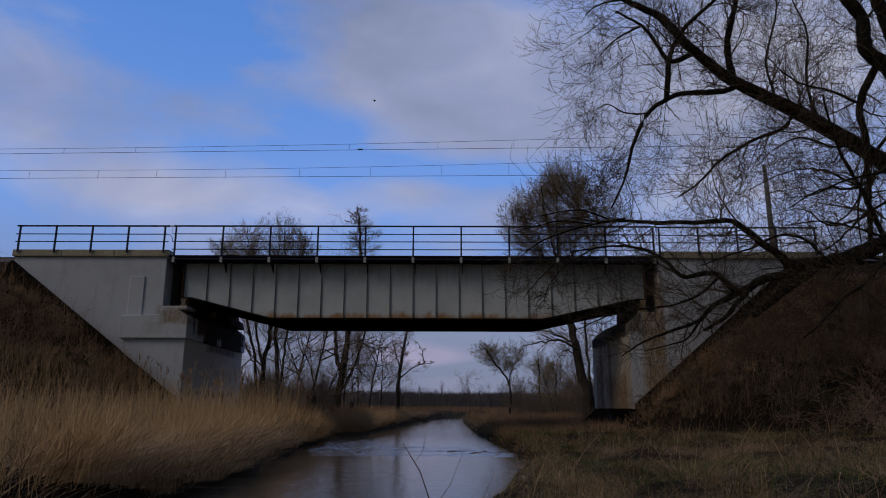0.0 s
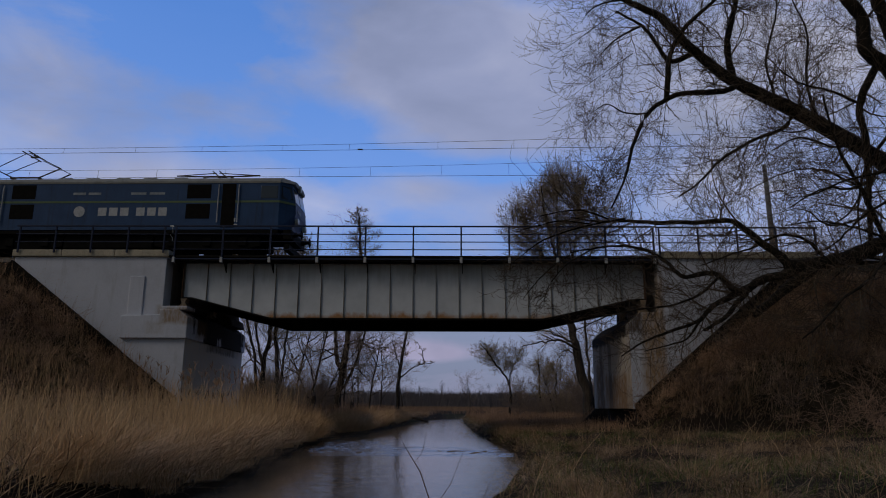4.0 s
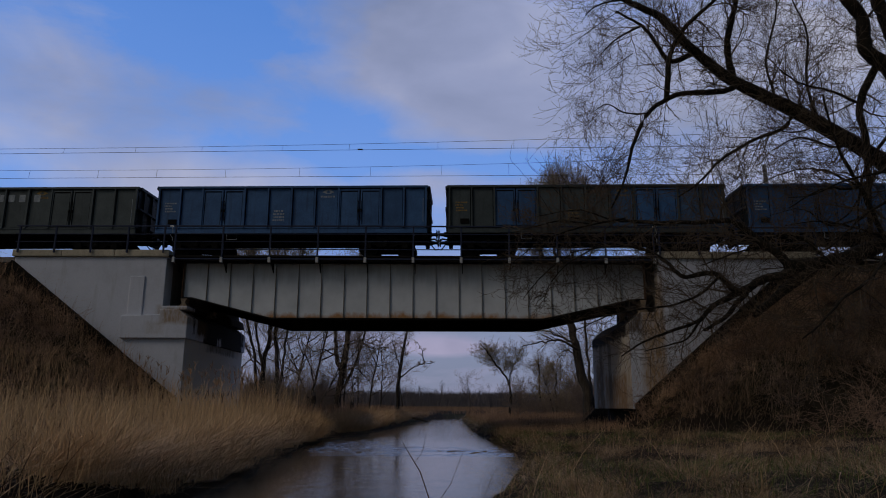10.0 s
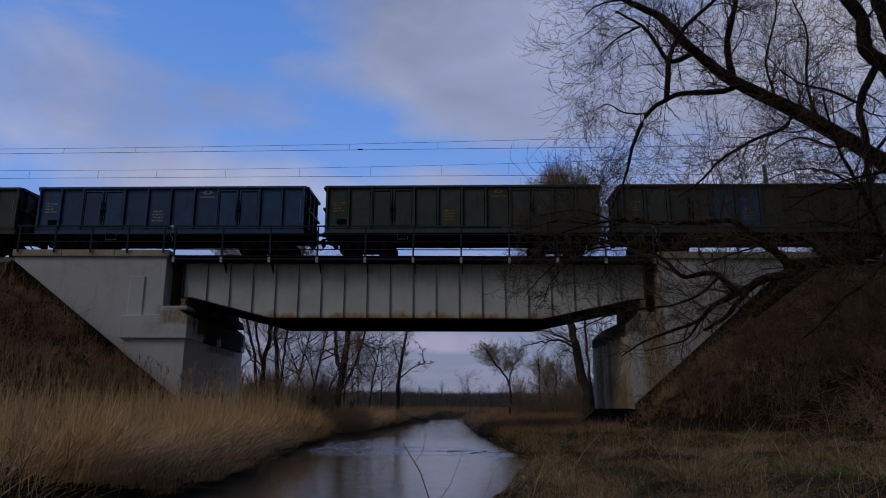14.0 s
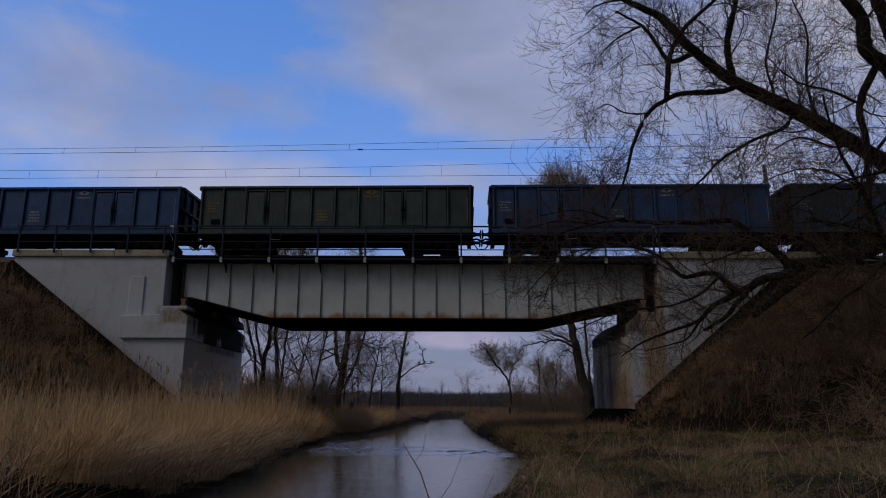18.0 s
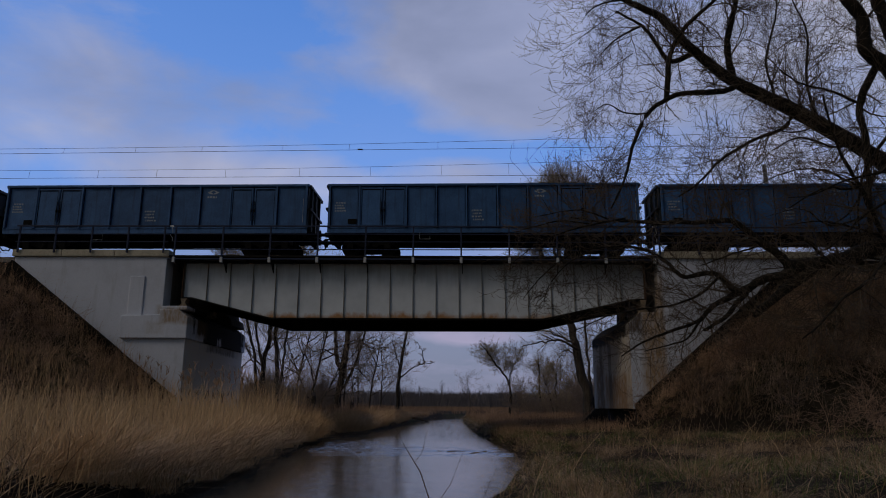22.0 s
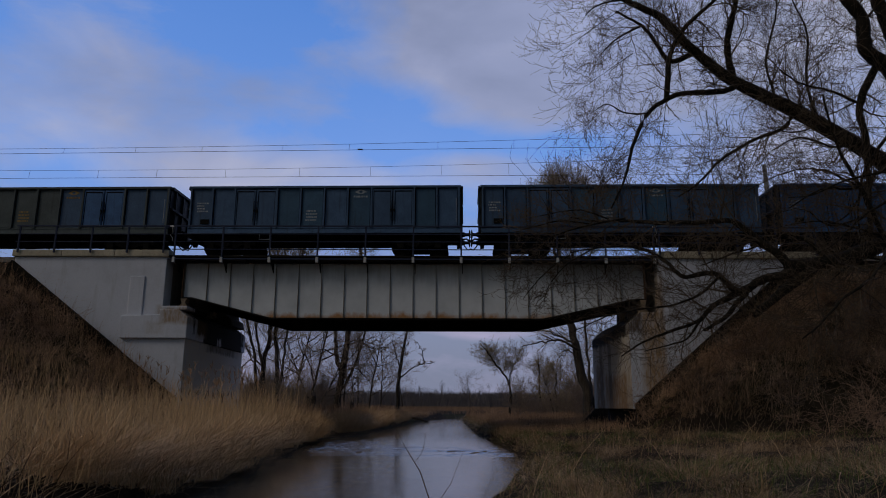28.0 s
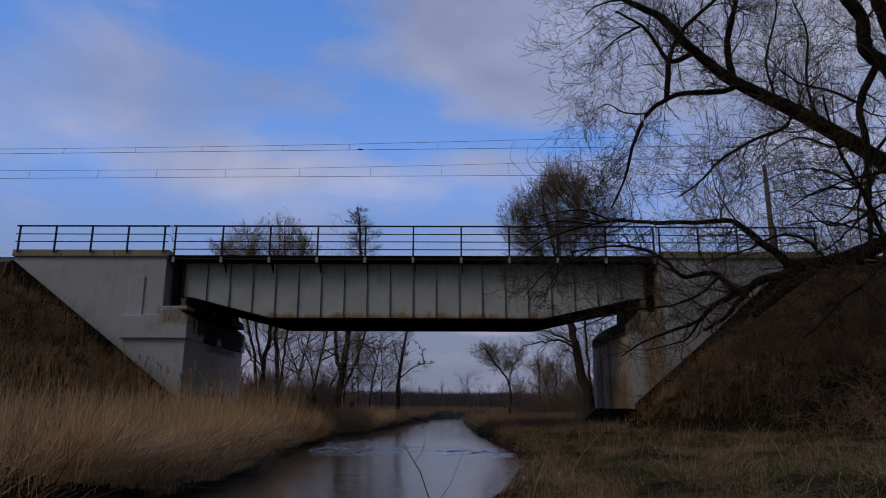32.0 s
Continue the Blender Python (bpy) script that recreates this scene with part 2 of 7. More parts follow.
M_insul = surface("brown_porcelain", (0.05, 0.03, 0.02), (0.08, 0.05, 0.03), 5, 30, 0.3)
M_mast = surface("mast_concrete", (0.1, 0.095, 0.09), (0.2, 0.19, 0.18), 2, 25, 0.9)


def bark(name, dark, light, scale=6.0):
    m, n, l, b = nodes_of(name, 0.92)
    co = n.new("ShaderNodeTexCoord").outputs["Object"]
    v = stretch(n, l, co, 1.0, 1.0, 0.22)
    f1 = noise_node(n, l, v, scale, 8.0, 0.7, 0.6)
    f2 = noise_node(n, l, co, 0.8, 3.0)
    col = ramp_node(n, l, f1, [(0.32, dark), (0.62, light)])
    col = mix_node(n, l, math_node(n, l, "MULTIPLY", f2, 0.3), col, (0.022, 0.024, 0.014))
    l.new(col, b.inputs["Base Color"])
    bump_node(n, l, f1, 0.8, 0.04, b)
    return m


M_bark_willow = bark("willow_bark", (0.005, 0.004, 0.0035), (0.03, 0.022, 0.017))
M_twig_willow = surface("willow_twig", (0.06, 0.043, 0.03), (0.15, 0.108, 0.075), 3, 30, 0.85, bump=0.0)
# bark of all trees beyond the bridge, lightened in colour for haze
M_bark_far = bark("hazed_bark", (0.022, 0.017, 0.014), (0.09, 0.07, 0.056))
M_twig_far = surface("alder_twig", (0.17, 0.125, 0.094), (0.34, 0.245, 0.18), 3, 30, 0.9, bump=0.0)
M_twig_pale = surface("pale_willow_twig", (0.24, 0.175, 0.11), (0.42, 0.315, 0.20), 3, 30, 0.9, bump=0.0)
M_reed = surface("dry_reed", (0.583, 0.358, 0.193), (0.891, 0.583, 0.33), 0.35, 8, 0.85, bump=0.0, vary=0.4, island=True)
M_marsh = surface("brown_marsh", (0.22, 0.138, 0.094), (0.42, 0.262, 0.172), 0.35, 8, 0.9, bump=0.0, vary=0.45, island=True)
M_reed_far = surface("weathered_reed", (0.33, 0.20, 0.128), (0.58, 0.36, 0.228), 0.35, 8, 0.9, bump=0.0, vary=0.45, island=True)
M_reed_dark = surface("rotting_reed", (0.07, 0.042, 0.026), (0.19, 0.12, 0.07), 0.6, 8, 0.9, bump=0.0, vary=0.5, island=True)
M_grass_dry = surface("dead_grass", (0.17, 0.102, 0.052), (0.62, 0.405, 0.22), 0.5, 8, 0.9, bump=0.0, vary=0.55, island=True)
M_grass_green = surface("spring_grass", (0.095, 0.12, 0.03), (0.20, 0.22, 0.065), 0.6, 8, 0.85, bump=0.0, vary=0.5, island=True)
M_bramble = surface("bramble_stem", (0.19, 0.112, 0.066), (0.62, 0.39, 0.235), 0.6, 8, 0.9, bump=0.0, vary=0.5, island=True)
M_scrub = surface("scrub_stem", (0.20, 0.122, 0.086), (0.52, 0.33, 0.22), 0.6, 8, 0.9, bump=0.0, vary=0.5, island=True)
M_leaf_litter = surface("dead_leaf", (0.36, 0.215, 0.135), (0.82, 0.54, 0.34), 0.6, 8, 0.9, bump=0.0, vary=0.5, island=True)
# woodland colour has the grey of distant air mixed in
M_forest = surface("far_forest", (0.105, 0.092, 0.095), (0.15, 0.13, 0.134), 0.05, 0.5, 0.95, bump=0.0, vary=0.1, island=True)


def ground_material():
    m, n, l, b = nodes_of("floodplain_soil", 0.95, 0.0, 0.02)
    co = n.new("ShaderNodeTexCoord").outputs["Object"]
    f1 = noise_node(n, l, co, 0.25, 8.0, 0.65)
    f2 = noise_node(n, l, co, 5.0, 8.0, 0.7)
    f3 = noise_node(n, l, co, 0.09, 5.0, 0.6)
    col = ramp_node(n, l, f1, [(0.3, (0.012, 0.009, 0.006)), (0.5, (0.026, 0.018, 0.012)), (0.72, (0.06, 0.04, 0.027))])
    col = mix_node(n, l, 0.45, col, ramp_node(n, l, f2, [(0.35, (0.007, 0.005, 0.004)), (0.72, (0.095, 0.063, 0.041))]))
    col = mix_node(n, l, math_node(n, l, "MULTIPLY", ramp_node(n, l, f3, [(0.5, (0, 0, 0)), (0.64, (1, 1, 1))]), 0.55), col, (0.03, 0.036, 0.013))
    l.new(col, b.inputs["Base Color"])
    bump_node(n, l, f2, 0.9, 0.08, b)
    return m


def water_material():
    m, n, l, b = nodes_of("river_water", 0.06)
    co = n.new("ShaderNodeTexCoord").outputs["Object"]
    b.inputs["IOR"].default_value = 1.33
    b.inputs["Specular IOR Level"].default_value = 0.5
    f0 = noise_node(n, l, co, 0.4, 4.0)
    col = ramp_node(n, l, f0, [(0.3, (0.13, 0.092, 0.058)), (0.7, (0.21, 0.15, 0.095))])
    l.new(col, b.inputs["Base Color"])
    f1 = noise_node(n, l, stretch(n, l, co, 1.6, 0.9, 1.0), 1.6, 5.0, 0.55, 0.6)
    f2 = noise_node(n, l, stretch(n, l, co, 2.0, 1.0, 1.0), 6.0, 4.0, 0.6, 0.4)
    h = math_node(n, l, "ADD", f1, math_node(n, l, "MULTIPLY", f2, 0.3))
    bump_node(n, l, h, 0.22, 0.05, b)
    return m


M_ground = ground_material()
M_water = water_material()


def sky_material():
    """Drifting broken cloud in front of blue sky, seen on a far dome."""
    m = bpy.data.materials.new("cloudy_sky")
    m.use_nodes = True
    n, l = m.node_tree.nodes, m.node_tree.links
    n.remove(n["Principled BSDF"])
    co = n.new("ShaderNodeTexCoord").outputs["Object"]
    unit = n.new("ShaderNodeVectorMath")
    unit.operation = "NORMALIZE"
    l.new(co, unit.inputs[0])
    v = unit.outputs[0]
    sep = n.new("ShaderNodeSeparateXYZ")
    l.new(v, sep.inputs[0])
    blue = ramp_node(n, l, sep.outputs[2], [(0.0, (0.19, 0.215, 0.31)), (0.1, (0.215, 0.265, 0.405)), (0.27, (0.165, 0.335, 0.79)), (0.5, (0.085, 0.235, 0.66))])
    base = noise_node(n, l, stretch(n, l, v, 1.0, 1.0, 2.0), 2.4, 7.0, 0.52, 0.25)
    wisp = noise_node(n, l, stretch(n, l, v, 1.0, 1.0, 2.4), 6.5, 8.0, 0.6, 0.3)
    # large banks of cloud: x, z of the direction, radii, weight
    total = math_node(n, l, "MULTIPLY", math_node(n, l, "SUBTRACT", base, 0.47), 1.3)
    total = math_node(n, l, "ADD", total, math_node(n, l, "MULTIPLY", math_node(n, l, "SUBTRACT", wisp, 0.5), 0.85))
    for x, z, rx, rz, w in CLOUD_BANKS:
        dx = math_node(n, l, "DIVIDE", math_node(n, l, "SUBTRACT", sep.outputs[0], x), rx)
        dz = math_node(n, l, "DIVIDE", math_node(n, l, "SUBTRACT", sep.outputs[2], z), rz)
        r2 = math_node(n, l, "ADD", math_node(n, l, "MULTIPLY", dx, dx), math_node(n, l, "MULTIPLY", dz, dz))
        bump = math_node(n, l, "POWER", 2.718, math_node(n, l, "MULTIPLY", r2, -1.0))
        total = math_node(n, l, "ADD", total, math_node(n, l, "MULTIPLY", bump, w))
    cover = ramp_node(n, l, total, [(-0.0, (0.06, 0.06, 0.06)), (0.25, (0.55, 0.55, 0.55)), (0.6, (1, 1, 1))])
    shade = noise_node(n, l, stretch(n, l, v, 1.0, 1.0, 2.2), 3.6, 6.0, 0.5, 0.4)
    low = math_node(n, l, "DIVIDE", math_node(n, l, "SUBTRACT", sep.outputs[2], 0.25), 0.09)
    low = math_node(n, l, "POWER", 2.718, math_node(n, l, "MULTIPLY", math_node(n, l, "MULTIPLY", low, low), -1.0))
    shade = math_node(n, l, "ADD", shade, math_node(n, l, "MULTIPLY", low, 0.16))
    for x, z, rx, rz, w in CLOUD_LIGHTS:
        dx = math_node(n, l, "DIVIDE", math_node(n, l, "SUBTRACT", sep.outputs[0], x), rx)
        dz = math_node(n, l, "DIVIDE", math_node(n, l, "SUBTRACT", sep.outputs[2], z), rz)
        r2 = math_node(n, l, "ADD", math_node(n, l, "MULTIPLY", dx, dx), math_node(n, l, "MULTIPLY", dz, dz))
        shade = math_node(n, l, "ADD", shade, math_node(n, l, "MULTIPLY", math_node(n, l, "POWER", 2.718, math_node(n, l, "MULTIPLY", r2, -1.0)), w))
    grey = ramp_node(n, l, shade, [(0.3, (0.197, 0.238, 0.385)), (0.55, (0.284, 0.326, 0.508)), (0.75, (0.385, 0.418, 0.595)), (1.0, (0.60, 0.61, 0.78))])
    warm = ramp_node(n, l, sep.outputs[2], [(0.07, (1.42, 1.16, 1.06)), (0.17, (1, 1, 1))])
    east = ramp_node(n, l, sep.outputs[0], [(0.12, (1, 1, 1)), (0.42, (1.10, 1.02, 0.88))])
    col = mix_node(n, l, cover, blue, mix_node(n, l, 1.0, mix_node(n, l, 1.0, grey, warm, "MULTIPLY"), east, "MULTIPLY"))
    em = n.new("ShaderNodeEmission")
    em.inputs["Strength"].default_value = SKY_GLOW
    l.new(col, em.inputs["Color"])
    l.new(em.outputs[0], n["Material Output"].inputs["Surface"])
    return m


SKY_GLOW = 1.75
CLOUD_LIGHTS = [(0.42, 0.48, 0.2, 0.14, 0.15)]
CLOUD_BANKS = [(-0.05, 0.47, 0.20, 0.085, 0.75), (0.10, 0.42, 0.17, 0.08, 0.6), (-0.31, 0.47, 0.13, 0.05, -0.45), (-0.15, 0.38, 0.09, 0.04, -0.4), (-0.40, 0.385, 0.17, 0.045, 0.3),
               (-0.10, 0.335, 0.2, 0.022, -0.4), (0.06, 0.325, 0.12, 0.02, -0.3), (-0.47, 0.30, 0.15, 0.055, 0.45), (-0.30, 0.275, 0.14, 0.03, 0.4), (-0.52, 0.42, 0.05, 0.06, 0.3),
               (-0.05, 0.30, 0.06, 0.02, 0.3), (0.08, 0.27, 0.1, 0.03, 0.3), (0.45, 0.42, 0.25, 0.3, 0.5), (-0.049, 0.070, 0.05, 0.012, 1.3), (-0.14, 0.09, 0.1, 0.02, 0.25), (0.03, 0.055, 0.2, 0.012, -0.25), (-0.05, 0.14, 0.3, 0.02, 0.2)]

# ---- sky, ground, water ----
def build_sky():
    az = np.radians(np.linspace(-75, 75, 61))
    el = np.radians(np.linspace(-12, 72, 31))
    A, E = np.meshgrid(az, el)
    v = np.stack([np.sin(A) * np.cos(E), np.cos(A) * np.cos(E), np.sin(E)], -1).reshape(-1, 3) * 2600
    i = np.arange(30)[:, None] * 61 + np.arange(60)[None, :]
    f = np.stack([i, i + 61, i + 62, i + 1], -1).reshape(-1, 4)
    ob = new("backdrop_sky", raw_mesh("backdrop_sky", v, f, sky_material(), True))
    ob.location = EYE
    return tagged(ob, "blue spring sky with drifting grey-white broken clouds", "sky", kind="structure")


RIVER_Y = [-40, 0, 13, 15, 18, 22, 26.4, 31.6, 37.5, 41.2, 51.5, 66, 80, 97, 104, 112, 130, 150]
RIVER_L = [-9, -4.8, -4.75, -4.8, -5.05, -5.6, -5.8, -5.9, -6.7, -5.35, -5.0, -4.45, -3.9, -1.9, 2, 10, 40, 90]
RIVER_R = [-3, -1.2, 1.04, 1.4, 1.85, 2.33, 2.35, 2.1, 1.9, 1.83, 1.6, 1.53, 1.5, 1.7, 12, 28, 60, 120]


def river_edges(y):
    return np.interp(y, RIVER_Y, RIVER_L), np.interp(y, RIVER_Y, RIVER_R)


def fbm(x, y, s, seed=0.0):
    """Cheap smooth pseudo-noise, about -1 to 1."""
    x, y = np.asarray(x) * s + seed, np.asarray(y) * s + seed * 1.7
    return (np.sin(x * 1.1 + 1.3 * np.sin(y * 0.7)) + np.sin(y * 1.3 + 1.1 * np.sin(x * 0.9 + 2.0)) + 0.5 * np.sin(2.3 * x - 1.7 * y + 0.5) + 0.5 * np.sin(2.9 * y + 1.9 * x)) / 3.0


def ground_height(x, y):
    x, y = np.broadcast_arrays(np.asarray(x, float), np.asarray(y, float))
    lo, hi = river_edges(y)
    out = np.maximum(lo - x, x - hi)                      # metres outside the water's edge
    wob = 0.22 * fbm(x, y, 1.1) + 0.12 * fbm(x, y, 3.1, 4.0)
    out = out + wob * np.where(x < (lo + hi) / 2, 0.6, 1.0)
    bank = np.where(x < (lo + hi) / 2, 0.62, 0.5)
    z = np.where(out < 0, np.maximum(-0.5, 0.45 * out - 0.03), bank * (1 - np.exp(-np.maximum(out, 0) / 0.16)))
    z = z + np.where(out > 0, 0.10 * fbm(x, y, 0.55, 3.0) + 0.06 * fbm(x, y, 1.9, 9.0), 0) * np.clip(out / 1.0, 0, 1)
    z = z + np.where(out > 2, np.clip((out - 2) * 0.05, 0, 0.5), 0)
    far = np.clip((y - 60) / 80, 0, 1)
    z = np.where(out > 0, z * (1 - 0.25 * far), z)
    # embankment: flat top with end cones on both banks
    def cone(d):
        return 7.95 - 0.77 * d
    front = np.maximum(0, 31.0 - y)
    back = np.maximum(0, y - 40.2)
    fy = np.maximum(front, back)
    left = cone(np.hypot(np.maximum(0, x + 20.5), fy))
    right = cone(np.hypot(np.maximum(0, 15.7 - x) * 1.12, fy))
    e = np.maximum(left, right)
    inner = (y > 31.0) & (y < 40.2)
    under = inner & (x > -13.15) & (x < 9.5)
    filled = inner & ~under
    e = np.where(filled, 7.95, e)
    e = e + np.where(e < 7.9, 0.12 * fbm(x, y, 0.8, 5.0) + 0.07 * fbm(x, y, 2.3, 1.0), 0)
    e = np.where(under, -9.0, e)
    z = np.where(e > z, e, z)
    # rising land far behind
    z = z + np.clip((y - 350) / 900, 0, 1) * 14
    return z


def spaced(a, b, step, far_a, far_b, grow=1.18):
    mid = list(np.arange(a, b + 1e-6, step))
    lo, hi = [], []
    s, p = step, a
    while p > far_a:
        s *= grow
        p -= s
        lo.append(p)
    s, p = step, b
    while p < far_b:
        s *= grow
        p += s
        hi.append(p)
    return np.array(lo[::-1] + mid + hi)


def build_ground():
    xs = spaced(-24, 22, 0.2, -1400, 1400)
    ys = spaced(5, 46, 0.3, -300, 2300)
    X, Y = np.meshgrid(xs, ys)
    Z = ground_height(X, Y)
    v = np.stack([X, Y, Z], -1).reshape(-1, 3)
    nx, ny = len(xs), len(ys)
    i = np.arange(ny - 1)[:, None] * nx + np.arange(nx - 1)[None, :]
    f = np.stack([i, i + 1, i + nx + 1, i + nx], -1).reshape(-1, 4)
    ob = new("ground", raw_mesh("ground", v, f, M_ground, True))
    return tagged(ob, "brown floodplain soil and railway embankment with dead grass", "ground", kind="structure")


def build_water():
    xs, ys = np.linspace(-70, 30, 101), np.linspace(-50, 175, 226)
    X, Y = np.meshgrid(xs, ys)
    Z = 0.004 * fbm(X, Y, 2.1) + 0.003 * fbm(X, Y, 4.7, 2.0)
    i = np.arange(225)[:, None] * 101 + np.arange(100)[None, :]
    f = np.stack([i, i + 1, i + 102, i + 101], -1).reshape(-1, 4)
    ob = new("water", raw_mesh("water", np.stack([X, Y, Z], -1).reshape(-1, 3), f, M_water, True))
    return tagged(ob, "slow brown river reflecting the cloudy sky", "river", kind="structure")


def build_riffle():
    """The standing ripples over the shallow in front of the bridge."""
    nx, ny = 290, 340
    xs, ys = np.linspace(-6.9, 2.6, nx), np.linspace(23.6, 40.0, ny)
    X, Y = np.meshgrid(xs, ys)
    edge = np.clip((X + 6.9) / 0.8, 0, 1) * np.clip((2.6 - X) / 0.5, 0, 1) * np.clip((Y - 23.6) / 0.6, 0, 1) * np.clip((40.0 - Y) / 0.8, 0, 1)
    Z = 0.006 * fbm(X, Y, 6.0, 1.0) + 0.004 * fbm(X, Y, 11.0, 4.0)
    # choppy water below the west bank
    chop = np.clip((-1.8 - X) / 2.5, 0, 1) * np.clip((Y - 24.5) / 2.0, 0, 1)
    Z = Z + chop * (0.018 * fbm(X * 0.7, Y * 1.5, 4.3, 2.0) + 0.012 * fbm(X * 0.8, Y * 1.6, 8.1, 7.0))
    for y0, slant, x0, x1, high in ((25.1, 0.06, -3.6, -1.6, 0.045), (26.7, -0.1, -1.2, 0.4, 0.05), (25.2, -0.2, 0.5, 2.5, 0.055), (26.1, 0.1, -0.4, 1.6, 0.045), (27.6, 0.05, -4.4, -0.8, 0.035), (24.5, 0.0, -1.0, 1.0, 0.02), (28.5, 0.0, -3.5, 2.0, 0.02), (24.9, 0.02, 0.2, 2.4, 0.03), (26.4, -0.03, -3.2, 0.6, 0.025), (27.1, 0.06, -0.6, 1.9, 0.03), (25.6, 0.03, -5.0, -2.6, 0.025), (29.0, 0.02, -4.0, -1.0, 0.02)):
        line = y0 + slant * (X - (x0 + x1) / 2) + 0.12 * np.sin(X * 3.1 + y0) + 0.06 * np.sin(X * 8.3 + 2 * y0)
        span = np.clip((X - x0) / 0.4, 0, 1) * np.clip((x1 - X) / 0.4, 0, 1) * np.clip(0.55 + 0.8 * fbm(X, Y, 3.7, y0), 0, 1)
        Z = Z + high * span * np.exp(-((Y - line) / 0.13) ** 2) - 0.5 * high * span * np.exp(-((Y - line - 0.3) / 0.16) ** 2)
    Z = Z * np.clip((39 - Y) / 9, 0, 1)
    Z = 0.012 + edge * 1.15 * Z - (1 - edge) * 0.03
    i = np.arange(ny - 1)[:, None] * nx + np.arange(nx - 1)[None, :]
    f = np.stack([i, i + 1, i + nx + 1, i + nx], -1).reshape(-1, 4)
    ob = new("water_riffle", raw_mesh("water_riffle", np.stack([X, Y, Z], -1).reshape(-1, 3), f, M_water, True))
    return tagged(ob, "broken ripples over a shallow in the river", "river", kind="structure")


sky_dome = build_sky()
ground = build_ground()
water = build_water()
build_riffle()

# ---- bridge ----
def build_abutments():
    # left: wing wall, pier with a projecting cap, back wall
    wing = thing("abutment_west", "pale limewashed concrete bridge abutment with sloping wing wall and rust stains", "abutment", kind="structure")
    part("wing_wall", Shape().prism([(-19.75, 8.12), (-12.83, 8.12), (-12.83, 5.2), (-12.83, 0.2), (-13.5, 0.2), (-19.75, 7.0)], "y", FRONT, FRONT + 0.8), M_wall, wing, bevel=0.03)
    part("raised_panel", Shape().box(-14.38, -13.72, FRONT - 0.07, FRONT + 0.02, 5.4, 7.24), M_wall, wing, "raised rectangular concrete panel", bevel=0.03)
    part("pier", Shape().prism([(-14.4, 4.5), (-11.66, 4.5), (-11.66, 0.0), (-14.4, 0.0)], "y", FRONT - 0.08, 38.9), M_pier_side, wing, "dusty inner face of the pier, tinted as by warm ground light", bevel=0.02)
    part("pier_face", Shape().prism([(-14.4, 4.5), (-11.665, 4.5), (-11.665, 0.0), (-14.4, 0.0)], "y", FRONT - 0.12, FRONT - 0.081), M_wall, wing, bevel=0.01)
    part("pedestal", Shape().soft_box(-12.82, -11.68, FRONT - 0.14, 33.0, 5.722, 5.9, 0.05), M_shelf, wing, "rust-stained bearing pedestal")
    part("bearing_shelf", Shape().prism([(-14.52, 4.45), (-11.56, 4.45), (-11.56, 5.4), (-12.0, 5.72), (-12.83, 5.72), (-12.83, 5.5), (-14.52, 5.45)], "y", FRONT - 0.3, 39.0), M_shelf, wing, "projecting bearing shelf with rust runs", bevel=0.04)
    part("ballast_wall", Shape().box(-13.3, -12.86, FRONT + 0.78, 36.5, 5.6, 8.1), M_return, wing, bevel=0.02)
    part("rear_bearing_block", Shape().prism([(-13.0, 5.73), (-11.62, 5.73), (-11.7, 6.1), (-11.95, 6.25), (-12.0, 6.85), (-13.0, 6.95)], "y", 36.6, 38.9), M_dark_concrete, wing, "near-black stepped block under the rear track", bevel=0.04)
    part("rear_wing", Shape().prism([(-19.75, 8.12), (-14.2, 8.12), (-14.2, 0.2), (-14.4, 0.2), (-19.75, 7.0)], "y", BACK - 0.8, BACK), M_wall, wing, bevel=0.03)
    east = thing("abutment_east", "pale concrete bridge abutment with broad rust streak and undercut foot", "abutment", kind="structure")
    part("wing_wall", Shape().prism([(9.22, 8.1), (15.5, 8.1), (15.5, 6.9), (9.22, 1.0)], "y", FRONT, FRONT + 0.8), M_wall_rust, east, bevel=0.03)
    part("pier_head", Shape().prism([(7.78, 1.55), (9.216, 1.55), (9.216, 5.7), (8.3, 5.7), (7.78, 5.2)], "y", FRONT + 0.001, FRONT + 0.04), M_wall_rust, east, "rust-streaked end of the pier", bevel=0.01)
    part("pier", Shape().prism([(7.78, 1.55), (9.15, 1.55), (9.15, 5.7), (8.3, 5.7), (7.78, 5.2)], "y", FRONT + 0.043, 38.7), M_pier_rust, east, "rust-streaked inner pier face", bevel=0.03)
    # footing coloured black to stand for the shaded hollow under the pier
    part("footing", Shape().box(8.5, 9.6, FRONT + 0.75, 38.8, 0.1, 1.55), M_gap_black, east, "recessed footing, blackened for the shade of the undercut", bevel=0.03)
    part("ballast_wall", Shape().box(9.22, 9.6, FRONT + 0.8, 36.5, 5.75, 8.1), M_return, east, bevel=0.02)
    part("rear_wing", Shape().prism([(10.4, 8.1), (15.5, 8.1), (15.5, 6.9), (10.4, 2.2)], "y", BACK - 0.8, BACK), M_wall, east, bevel=0.03)
    # black strip added for the dark gap where soil meets the wing walls
    part("slope_edging", Shape().prism([(-19.95, 7.6), (-19.75, 7.93), (-11.8, 1.92), (-11.8, 1.0), (-14.0, 2.7), (-20.0, 7.2)], "y", FRONT - 0.22, FRONT - 0.005), M_gap_black, wing, "black strip for the dark gap along the slope")
    part("slope_edging", Shape().prism([(15.3, 7.55), (15.1, 7.93), (7.85, 1.76), (7.85, 1.1), (10.0, 2.6), (15.4, 7.1)], "y", FRONT - 0.2, FRONT - 0.005), M_gap_black, east, "black strip for the dark gap along the slope")
